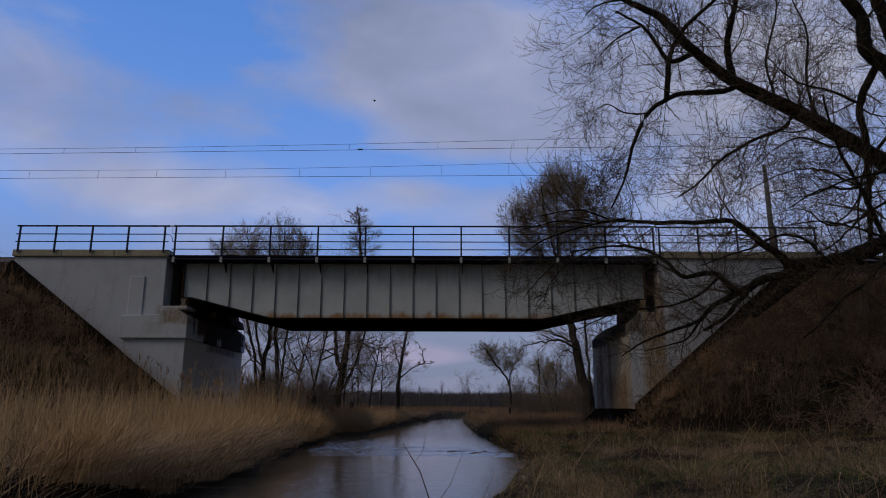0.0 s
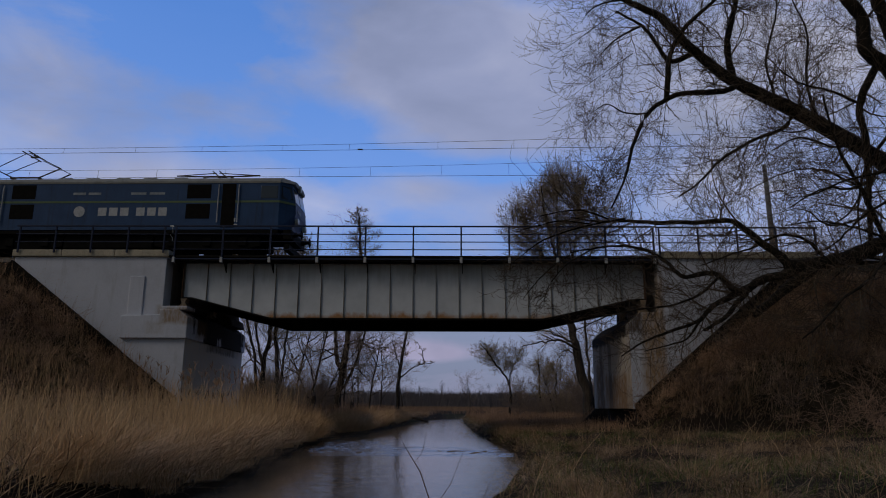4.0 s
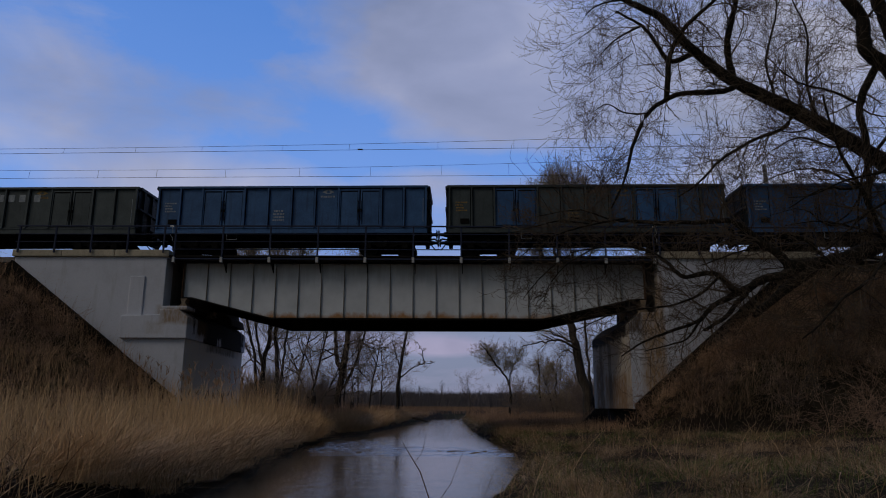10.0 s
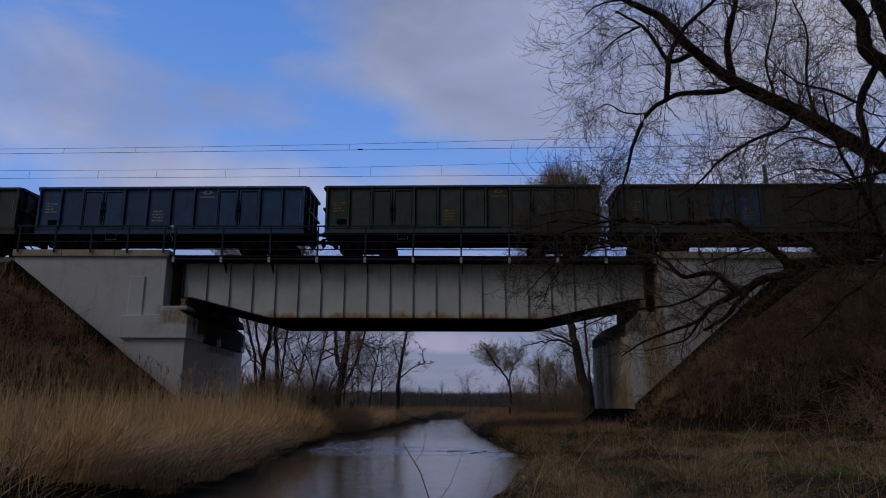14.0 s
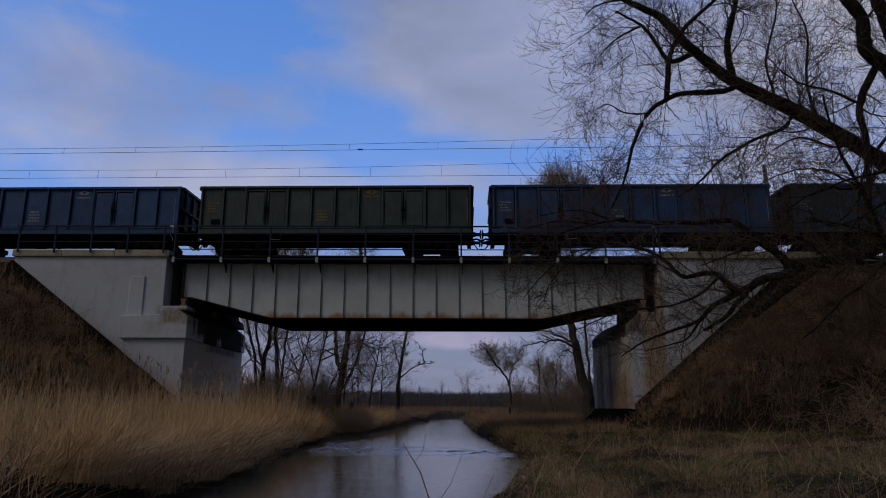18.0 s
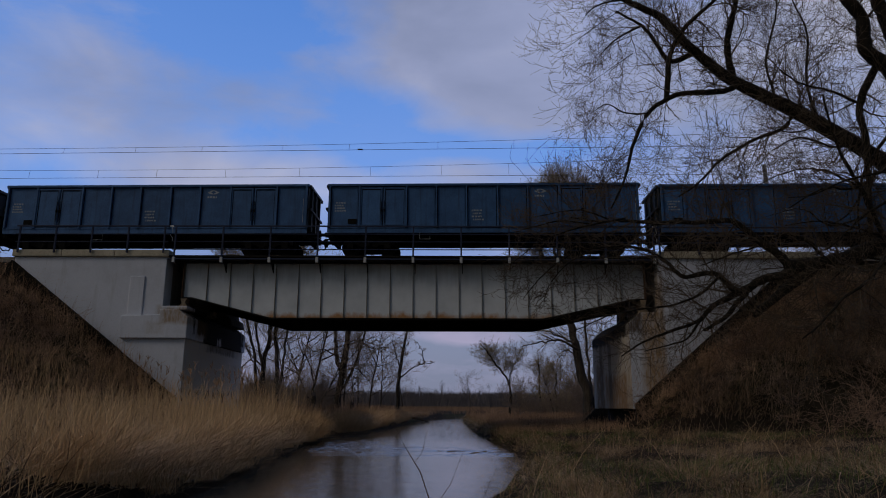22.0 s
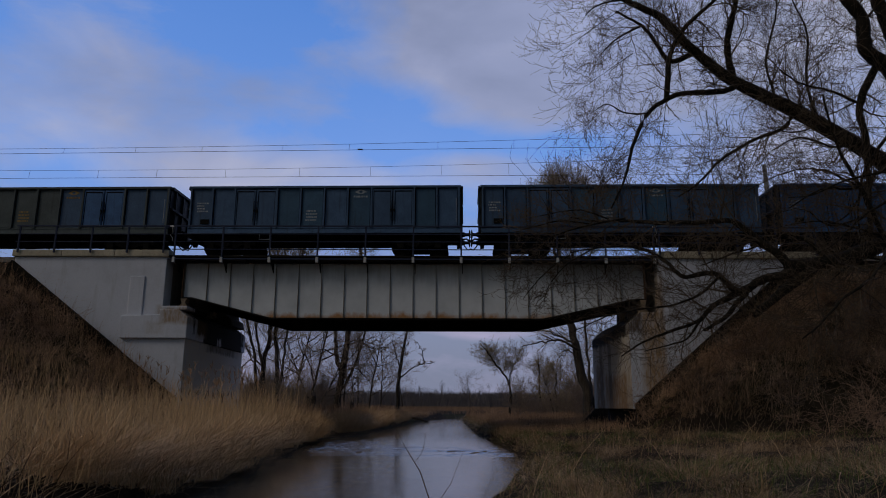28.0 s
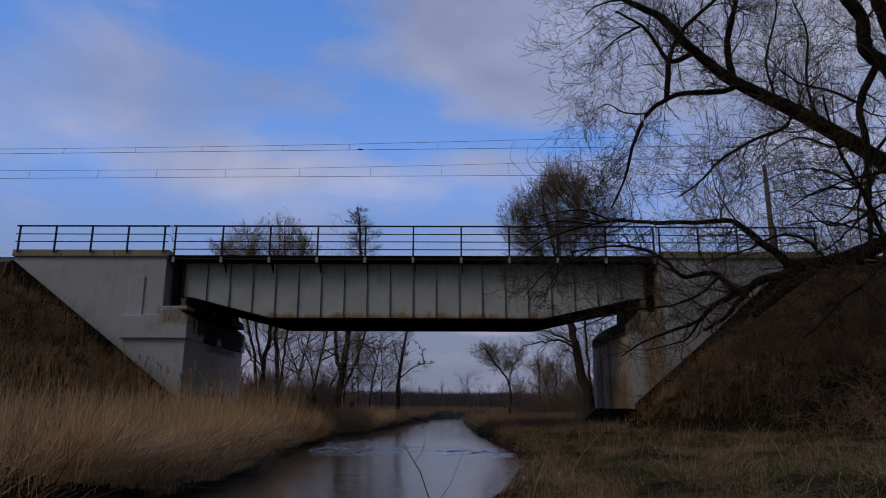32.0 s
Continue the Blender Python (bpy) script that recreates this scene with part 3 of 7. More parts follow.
    # kerbs
    for nm, xs_, z0, z1 in (("kerb_west", (-19.85, -17.6, -15.2, -12.72), 8.13, 8.45), ("kerb_east", (9.25, 11.6, 13.9, 16.3), 8.11, 8.43)):
        k = thing(nm, "weathered beige concrete kerb on the wing wall", "kerb", kind="structure")
        for a, b in zip(xs_, xs_[1:]):
            part("kerb_block", Shape().soft_box(a + 0.006, b - 0.006, FRONT - 0.12, FRONT + 0.5, z0, z1, 0.05), M_kerb, k)
        part("kerb_block", Shape().box(xs_[0], xs_[-1], BACK - 0.5, BACK + 0.12, z0, z1), M_kerb, k, bevel=0.02)


GIRDER_X0, GIRDER_X1 = -12.25, 8.75
GIRDER_TOP, GIRDER_BOTTOM, GIRDER_END = 7.98, 5.47, 6.38
KNEE_L, KNEE_R = -8.15, 4.1


def girder_low(x, bottom=GIRDER_BOTTOM, end=GIRDER_END):
    return float(np.interp(x, [GIRDER_X0 + 0.5, KNEE_L, KNEE_R, GIRDER_X1 - 0.5], [end, bottom, bottom, end]))


def build_girder(bridge, y, bottom, end, stiffeners):
    top = GIRDER_TOP
    out = [(GIRDER_X0, top), (GIRDER_X1, top), (GIRDER_X1, end), (GIRDER_X1 - 0.5, end), (KNEE_R, bottom), (KNEE_L, bottom), (GIRDER_X0 + 0.5, end), (GIRDER_X0, end)]
    # inner webs are coloured near black for the shade below the deck
    g = part("girder", Shape().prism(out, "y", y, y + 0.03), M_girder if stiffeners else M_steel_black, bridge, "grey-painted steel plate girder web" if stiffeners else "inner girder web, near black as in the deck's shade")
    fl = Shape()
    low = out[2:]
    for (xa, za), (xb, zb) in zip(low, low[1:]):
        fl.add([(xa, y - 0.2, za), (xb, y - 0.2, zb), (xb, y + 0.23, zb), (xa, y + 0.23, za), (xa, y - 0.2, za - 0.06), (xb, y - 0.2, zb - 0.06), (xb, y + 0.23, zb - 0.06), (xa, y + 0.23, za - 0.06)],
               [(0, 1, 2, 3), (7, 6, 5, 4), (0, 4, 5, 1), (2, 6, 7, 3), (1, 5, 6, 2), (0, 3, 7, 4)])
    part("bottom_flange", fl, M_steel_black, g, "bottom flange, black as in shade")
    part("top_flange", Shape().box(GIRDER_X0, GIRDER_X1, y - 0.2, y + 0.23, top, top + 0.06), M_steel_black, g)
    if stiffeners:
        step = 1.045
        for i in range(20):
            x = GIRDER_X0 + 0.045 + i * step
            z0 = girder_low(x, bottom, end)
            part("stiffener", Shape().box(x - 0.012, x + 0.012, y - 0.08, y - 0.001, z0 + 0.001, top - 0.002), M_stiffener, g)
        for x in (GIRDER_X0 + 0.02, GIRDER_X1 - 0.02):
            part("end_plate", Shape().box(x - 0.02, x + 0.02, y - 0.2, y - 0.002, end + 0.002, top - 0.004), M_rust_steel, g, "rusty girder end plate")
    return g


def build_bridge():
    b = thing("railway_bridge", "grey steel plate-girder railway bridge with dark walkway brackets", "bridge", kind="structure")
    build_girder(b, 31.2, GIRDER_BOTTOM, GIRDER_END, True)
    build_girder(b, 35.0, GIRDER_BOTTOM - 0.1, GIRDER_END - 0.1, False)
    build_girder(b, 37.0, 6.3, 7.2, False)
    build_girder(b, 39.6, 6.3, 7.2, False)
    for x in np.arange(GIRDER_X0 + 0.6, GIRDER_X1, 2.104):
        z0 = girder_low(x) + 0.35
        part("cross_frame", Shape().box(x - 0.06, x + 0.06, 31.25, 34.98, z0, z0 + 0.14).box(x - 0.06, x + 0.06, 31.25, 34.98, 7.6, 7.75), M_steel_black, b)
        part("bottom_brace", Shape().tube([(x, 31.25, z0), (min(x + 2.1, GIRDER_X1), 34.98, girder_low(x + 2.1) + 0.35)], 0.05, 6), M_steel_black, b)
    part("deck_slab", Shape().box(GIRDER_X0 - 0.6, GIRDER_X1 + 0.5, 31.0, 40.2, 8.045, 8.2), M_dark_concrete, b, "underside of the deck, darkened as in shade")
    part("walkway_plate", Shape().box(-12.75, 9.2, 30.42, 31.0, 8.13, 8.2), M_steel_black, b, "dark steel edge walkway")
    part("edge_angle", Shape().box(-12.75, 9.2, 30.36, 30.42, 8.0, 8.06), M_rail_paint, b)
    for i in range(11):
        x = POST_X0 + i * POST_STEP
        part("bracket", Shape().prism([(30.5, 8.12), (31.05, 8.12), (31.05, 7.5), (30.98, 7.5), (30.5, 8.0)], "x", x + 0.05, x + 0.08), M_steel_black, b, "sloped walkway bracket")
        part("bracket", Shape().prism([(30.5, 8.12), (31.05, 8.12), (31.05, 7.95), (30.5, 8.02)], "x", x + 1.08, x + 1.12), M_steel_black, b)
    for x0, z in ((-12.12, 5.9), (8.6, 5.7)):
        for y in (31.2, 35.0):
            h = GIRDER_END - 0.062 - z - (0.1 if y > 34 else 0.0)
            part("bearing", Shape().prism([(x0 - 0.24, z), (x0 + 0.24, z), (x0 + 0.07, z + 0.55 * h), (x0 + 0.15, z + h), (x0 - 0.15, z + h), (x0 - 0.07, z + 0.55 * h)], "y", y - 0.22, y + 0.25), M_bearing, b, "flaking rusty rocker bearing", bevel=0.015)
    return b


POST_X0, POST_STEP = -12.5, 2.155


def railing(name, label, posts, z_top, rails, foot, y, x0, x1):
    r = thing(name, label, "railing", "bridge railings")
    for x in posts:
        p = part("post", Shape().soft_box(x - 0.035, x + 0.035, y - 0.035, y + 0.035, foot, z_top, 0.008), M_rail_paint, r)
        if foot < 8.1:
            part("clamp", Shape().soft_box(x - 0.06, x + 0.06, y - 0.07, y + 0.05, foot - 0.12, foot + 0.13, 0.012), M_clamp, p, "pale grey post foot")
    for i, z in enumerate(rails):
        h = 0.035 if i == 0 else 0.018
        part("top_rail" if i == 0 else "rail", Shape().soft_box(x0, x1, y - 0.03, y + 0.03, z - h, z + h, 0.008), M_rail_paint, r)
    return r


def build_railings():
    lab = "dark blue painted steel railing along the bridge edge"
    railing("span_railing", lab, [POST_X0 + POST_STEP * i for i in range(11)], 9.55, (9.55, 9.18, 8.83, 8.47), 7.98, 30.4, -12.62, 9.08)
    railing("wing_railing", lab, [-19.56 + 1.65 * i for i in range(5)], 9.52, (9.52, 9.14, 8.79), 8.28, 30.3, -19.72, -12.76)
    railing("wing_railing", lab, [9.28 + 1.735 * i for i in range(5)], 9.5, (9.5, 9.14, 8.79), 8.22, 30.3, 9.14, 16.35)
    far = [-12.5 + 2.155 * i for i in range(11)]
    railing("span_railing", lab, far, 9.55, (9.55, 9.18, 8.83), 8.21, 40.15, -12.75, 9.1)
    # pale bonding leads that bridge the gaps between the railings
    for x in (-12.69, 9.11):
        lead = thing("bonding_lead", "pale looped earthing lead between two railing ends", "cable", "earthing leads")
        lead.location = (x, 30.35, 8.9)
        part("wire", Shape().tube([(-0.08, 0, 0.62), (0.05, -0.02, 0.6), (0.08, -0.02, 0.3), (-0.04, -0.03, 0.22), (0.07, -0.02, 0.1), (0.08, 0, -0.07)], 0.014, 5), M_clamp, lead)
        part("lug", Shape().soft_box(-0.1, 0.1, -0.03, 0.01, 0.6, 0.66, 0.01), M_white, lead, "white clamp plate")


def build_track():
    for k in range(2):
        off = TRACK_GAP * k
        nm = "railway_track"
        t = thing(nm, "steel rails on sleepers and stone ballast", "track", kind="structure", at=pose(0, TRACK_Y + off, 0, 0, 0, math.degrees(TRACK_TURN)))
        part("ballast", Shape().prism([(-2.2, 8.2), (2.1, 8.2), (1.6, 8.5), (-1.6, 8.5)], "x", -620, 520), M_ballast, t, "grey ballast bed")
        for s in (-0.75, 0.75):
            part("rail", Shape().prism([(s - 0.07, 8.6), (s + 0.07, 8.6), (s + 0.02, 8.63), (s + 0.02, 8.7), (s + 0.036, 8.71), (s + 0.036, RAIL), (s - 0.036, RAIL), (s - 0.036, 8.71), (s - 0.02, 8.7), (s - 0.02, 8.63)], "x", -620, 520), M_railsteel, t)
        me = Shape().soft_box(-0.13, 0.13, -1.25, 1.25, 8.42, 8.61, 0.02).mesh("sleeper", M_sleeper)
        for i in range(66):
            o = part("sleeper", me, M_sleeper, t)
            o.location = (-23 + i * 0.62, 0, 0)


build_abutments()
bridge = build_bridge()
build_railings()
build_track()


# ---- overhead line ----
def build_overhead():
    for k, (off, low, curve, x_low) in enumerate(((0.0, 14.76, 0.0004, -24.0), (TRACK_GAP, 15.06, 0.0005, -20.0))):
        t = thing("overhead_line", "thin contact and messenger wire over the track with droppers", "overhead line", "overhead lines")
        t.location = (0, TRACK_Y + off, 0)
        t.rotation_euler = (0, 0, TRACK_TURN)
        def contact(x):
            return (x, 0.08 * math.sin(x * 0.05), 14.6 + (0.006 if k == 0 else 0.0015) * x)
        def messenger(x):
            return (x, 0.0, low + curve * (x - x_low) ** 2)
        part("contact_wire", Shape().tube([contact(x) for x in np.linspace(-70, 60, 27)], 0.012, 5), M_wire, t)
        part("messenger_wire", Shape().tube([messenger(x) for x in np.linspace(-70, 30, 41)], 0.0095, 5), M_wire, t)
        for x in [-24.22, -20.41, -16.58, -13.06, -8.81, -5.33, -0.72, 3.2, 7.03] if k == 0 else [-24.88, -20.76, -17.28, -13.21, -8.86, -4.71, -0.61, 3.29]:
            part("dropper", Shape().tube([messenger(x), contact(x)], 0.009, 4), M_wire, t)
        if k == 0:
            x, y, z = contact(-4.75)
            part("section_clamp", Shape().soft_box(x - 0.13, x + 0.13, y - 0.04, y + 0.04, z + 0.005, z + 0.05, 0.012), M_insul, t, "dark clamp on the contact wire")
    m = thing("overhead_mast", "weathered concrete overhead line mast behind the bridge", "mast")
    m.location = (19.95, 42.2, 7.5)
    part("pole", Shape().tube([(0, 0, 0), (0, 0, 3), (-0.05, 0, 9.25)], [0.2, 0.18, 0.13], 10), M_mast, m, smooth=True)
    part("bracket_arm", Shape().tube([(0, -0.1, 7.3), (0, -1.4, 7.1)], 0.04, 6), M_wire, m)


build_overhead()

# ---- plants ----
def tubes_mesh(name, branches, material, sides=5):
    """One mesh from many tapered branches, each (points (n, 3), radii (n,))."""
    groups = {}
    for p, r in branches:
        groups.setdefault(len(p), []).append((p, r))
    vs, fs, base = [], [], 0
    ang = np.arange(sides) * 2 * np.pi / sides
    for n, items in groups.items():
        P = np.array([i[0] for i in items], dtype=np.float32)
        R = np.array([i[1] for i in items], dtype=np.float32)
        T = np.gradient(P, axis=1)
        T /= np.linalg.norm(T, axis=2, keepdims=True) + 1e-9
        ref = np.where(np.abs(T[..., 2:3]) < 0.85, np.array([0, 0, 1.0]), np.array([1.0, 0, 0]))
        U = np.cross(T, ref)
        U /= np.linalg.norm(U, axis=2, keepdims=True) + 1e-9
        W = np.cross(T, U)
        V = P[:, :, None, :] + R[:, :, None, None] * (U[:, :, None, :] * np.cos(ang)[None, None, :, None] + W[:, :, None, :] * np.sin(ang)[None, None, :, None])
        b = len(items)
        i0 = base + (np.arange(b)[:, None, None] * n + np.arange(n - 1)[None, :, None]) * sides
        k = np.arange(sides)[None, None, :]
        k2 = (k + 1) % sides
        F = np.stack([i0 + k, i0 + k2, i0 + sides + k2, i0 + sides + k], -1).reshape(-1, 4)
        vs.append(V.reshape(-1, 3))
        fs.append(F)
        base += b * n * sides
    return raw_mesh(name, np.concatenate(vs), np.concatenate(fs), material, True)


def smooth_line(pts, n, rng, wob=0.0):
    """A Catmull-Rom line through a few guide points."""
    P = np.array(pts, float)
    P = np.vstack([2 * P[0] - P[1], P, 2 * P[-1] - P[-2]])
    out = []
    segs = len(P) - 3
    for q in np.linspace(0, segs - 1e-6, n):
        i = int(q)
        t = q - i
        a, b, c, d = P[i:i + 4]
        out.append(0.5 * (2 * b + (c - a) * t + (2 * a - 5 * b + 4 * c - d) * t * t + (3 * b - a - 3 * c + d) * t ** 3))
    out = np.array(out)
    if wob:
        out[1:-1] += rng.normal(0, wob, (n - 2, 3))
    return out


def unit(v):
    return v / (np.linalg.norm(v) + 1e-9)


def grow(out, p, d, length, r, level, rng, c):
    """A branch and, below it, its side branches. c: kids, ratio, angle, wander, lift for each level."""
    n = 6 if level < c["levels"] - 1 else 5
    pts, rad = [np.array(p)], [r]
    d = unit(np.array(d))
    step = length / (n - 1)
    side = unit(rng.normal(0, 1, 3))
    for i in range(1, n):
        d = unit(d + rng.normal(0, c["wander"], 3) + side * c["wander"] * 0.4 + np.array([0, 0, c["lift"][min(level, len(c["lift"]) - 1)]]) * (i / n))
        pts.append(pts[-1] + d * step)
        rad.append(max(c["rmin"], r * (1 - 0.75 * i / (n - 1))))
    out[min(level, 2)].append((np.array(pts), np.array(rad)) if level + 1 < c["levels"] else (np.array(pts)[::2], np.array(rad)[::2]))
    if level + 1 >= c["levels"]:
        return
    kids = c["kids"][min(level, len(c["kids"]) - 1)]
    for k in range(kids):
        t = c["from"] + (1 - c["from"]) * (k + rng.random()) / kids
        i = min(int(t * (n - 1)), n - 2)
        f = t * (n - 1) - i
        q = pts[i] * (1 - f) + pts[i + 1] * f
        axis = unit(pts[i + 1] - pts[i])
        out_d = unit(np.cross(axis, rng.normal(0, 1, 3)))
        if c.get("flat"):
            out_d = unit(out_d * np.array([1, c["flat"], 1]))
        a = math.radians(rng.normal(c["angle"], 12))
        grow(out, q, axis * math.cos(a) + out_d * math.sin(a), length * rng.uniform(*c["ratio"]), max(c["rmin"], rad[i] * rng.uniform(0.45, 0.7)), level + 1, rng, c)


def tree(name, label, at, build, seed, bark_mat, twig_mat, group="trees on the bank", sides=(8, 5, 3)):
    """A thing of trunk, great limbs, branchwork and crown; build(out, rng) fills three lists of branches in the tree's own space."""
    rng = np.random.default_rng(seed)
    out = [[], [], []]
    build(out, rng)
    t = thing(name, label, "tree", group)
    t.location = at
    for i, b in enumerate(out[0]):
        part("limb" if i else "trunk", tubes_mesh("limb" if i else "trunk", [b], bark_mat, sides[0]), bark_mat, t)
    if out[1]:
        tagged(part("branchwork", tubes_mesh("branchwork", out[1], bark_mat, sides[1]), bark_mat, t), kind="stuff")
    if out[2]:
        tagged(part("crown", tubes_mesh("crown", out[2], twig_mat, sides[2]), twig_mat, t), kind="stuff")
    return t


def fill_crown(out, rng, o, lobes, depth=2.6, count=20, twigs=7, long=1.0, up=0.9, rmin=0.008):
    """Fills rounded lobes (x, z, half width, half height) with shoots that spring from the nearest limbs below and turn upwards."""
    wood = np.concatenate([p for p, r in out[0]])
    y_mid = wood[:, 1].mean()
    for x, z, rx, rz in lobes:
        centre = np.array([x - o[0], y_mid, z - o[2]])
        for k in range(int(count * (rx * rz + 0.5))):
            a, q = rng.uniform(0, 2 * math.pi), rng.random() ** 0.5
            v = np.array([q * math.cos(a), q * math.sin(a), math.sqrt(max(0.0, 1 - q * q)) * (1.7 * rng.random() ** 0.6 - 0.7)])
            tip = centre + v * np.array([rx, min(depth, rx * 1.2), rz]) * rng.uniform(0.85, 1.08)
            reach = np.linalg.norm(wood - tip, axis=1) + np.where(wood[:, 2] > tip[2] - 0.5 * rz, 4.0, 0.0)
            root = wood[np.argmin(reach + rng.exponential(0.45 * rz, len(wood)))]
            bow = (root + tip) / 2 + (tip - root) * np.array([0.22, 0.22, -0.16]) + rng.normal(0, 0.12, 3)
            t = np.linspace(0, 1, 7)[:, None]
            line = root * (1 - t) ** 2 + 2 * bow * t * (1 - t) + tip * t * t
            line[1:] += rng.normal(0, 0.025, (6, 3)) * (1 + 0.3 * np.linalg.norm(tip - root))
            out[2].append((line, np.linspace(rmin * 2.1, rmin, 7)))
            for q in range(twigs):
                f = rng.uniform(0.3, 1.0) * 5.99
                i = int(f)
                p = line[i] + (line[i + 1] - line[i]) * (f - i)
                d = unit(unit(line[i + 1] - line[i]) + rng.normal(0, 0.6, 3) + np.array([0, 0, up * 0.3]))
                size = long * rng.uniform(0.35, 1.0)
                pts = [p]
                for m in range(4):
                    d = unit(d + rng.normal(0, 0.11, 3) + np.array([0, 0, 0.12 * up]))
                    pts.append(pts[-1] + d * size / 4)
                out[2].append((np.array(pts), np.linspace(rmin * 1.2, rmin * 0.75, 5)))
                for m in (1, 2, 3):
                    e = unit(d + rng.normal(0, 0.55, 3) + np.array([0, 0, 0.2 * up])) * size * rng.uniform(0.25, 0.5)
                    out[2].append((np.array([pts[m], pts[m] + e * 0.5 + rng.normal(0, 0.02, 3), pts[m] + e]), np.full(3, rmin * 0.75)))


def guided(at, stems, c, lobes=None, **crown):
    """Builds a tree along a few stem lines; a stem is (guide points in the world, radii, side branches, their length, their first height share)."""
    o = np.array(at)
    def build(out, rng):
        for guide, r0, r1, kids, reach, first in stems:
            P = np.array([(x, y, z) for x, y, z in guide]) - o
            P[:, 1] += np.linspace(0, rng.normal(0, 1.2), len(P))
            n = 4 * len(guide)
            line = smooth_line(P, n, rng, 0.05)
            rad = np.linspace(r0, r1, n) * rng.uniform(0.92, 1.1, n)
            out[0].append((line, rad))
            for k in range(kids):
                t = first + (0.97 - first) * ((k + rng.random()) / kids) ** 1.15
                i = min(int(t * (n - 1)), n - 2)
                axis = unit(line[i + 1] - line[i])
                d = unit(np.cross(axis, rng.normal(0, 1, 3)))
                a = math.radians(rng.normal(c["angle"], 12))
                long = reach * rng.uniform(0.5, 1.1) * (1.15 - 0.6 * (t - first) / (1 - first))
                grow(out, line[i], axis * math.cos(a) + d * math.sin(a), long, max(c["rmin"], min(rad[i] * 0.45, 0.035)), 1, rng, c)
        if lobes:
            fill_crown(out, rng, o, lobes, **crown)
    return build


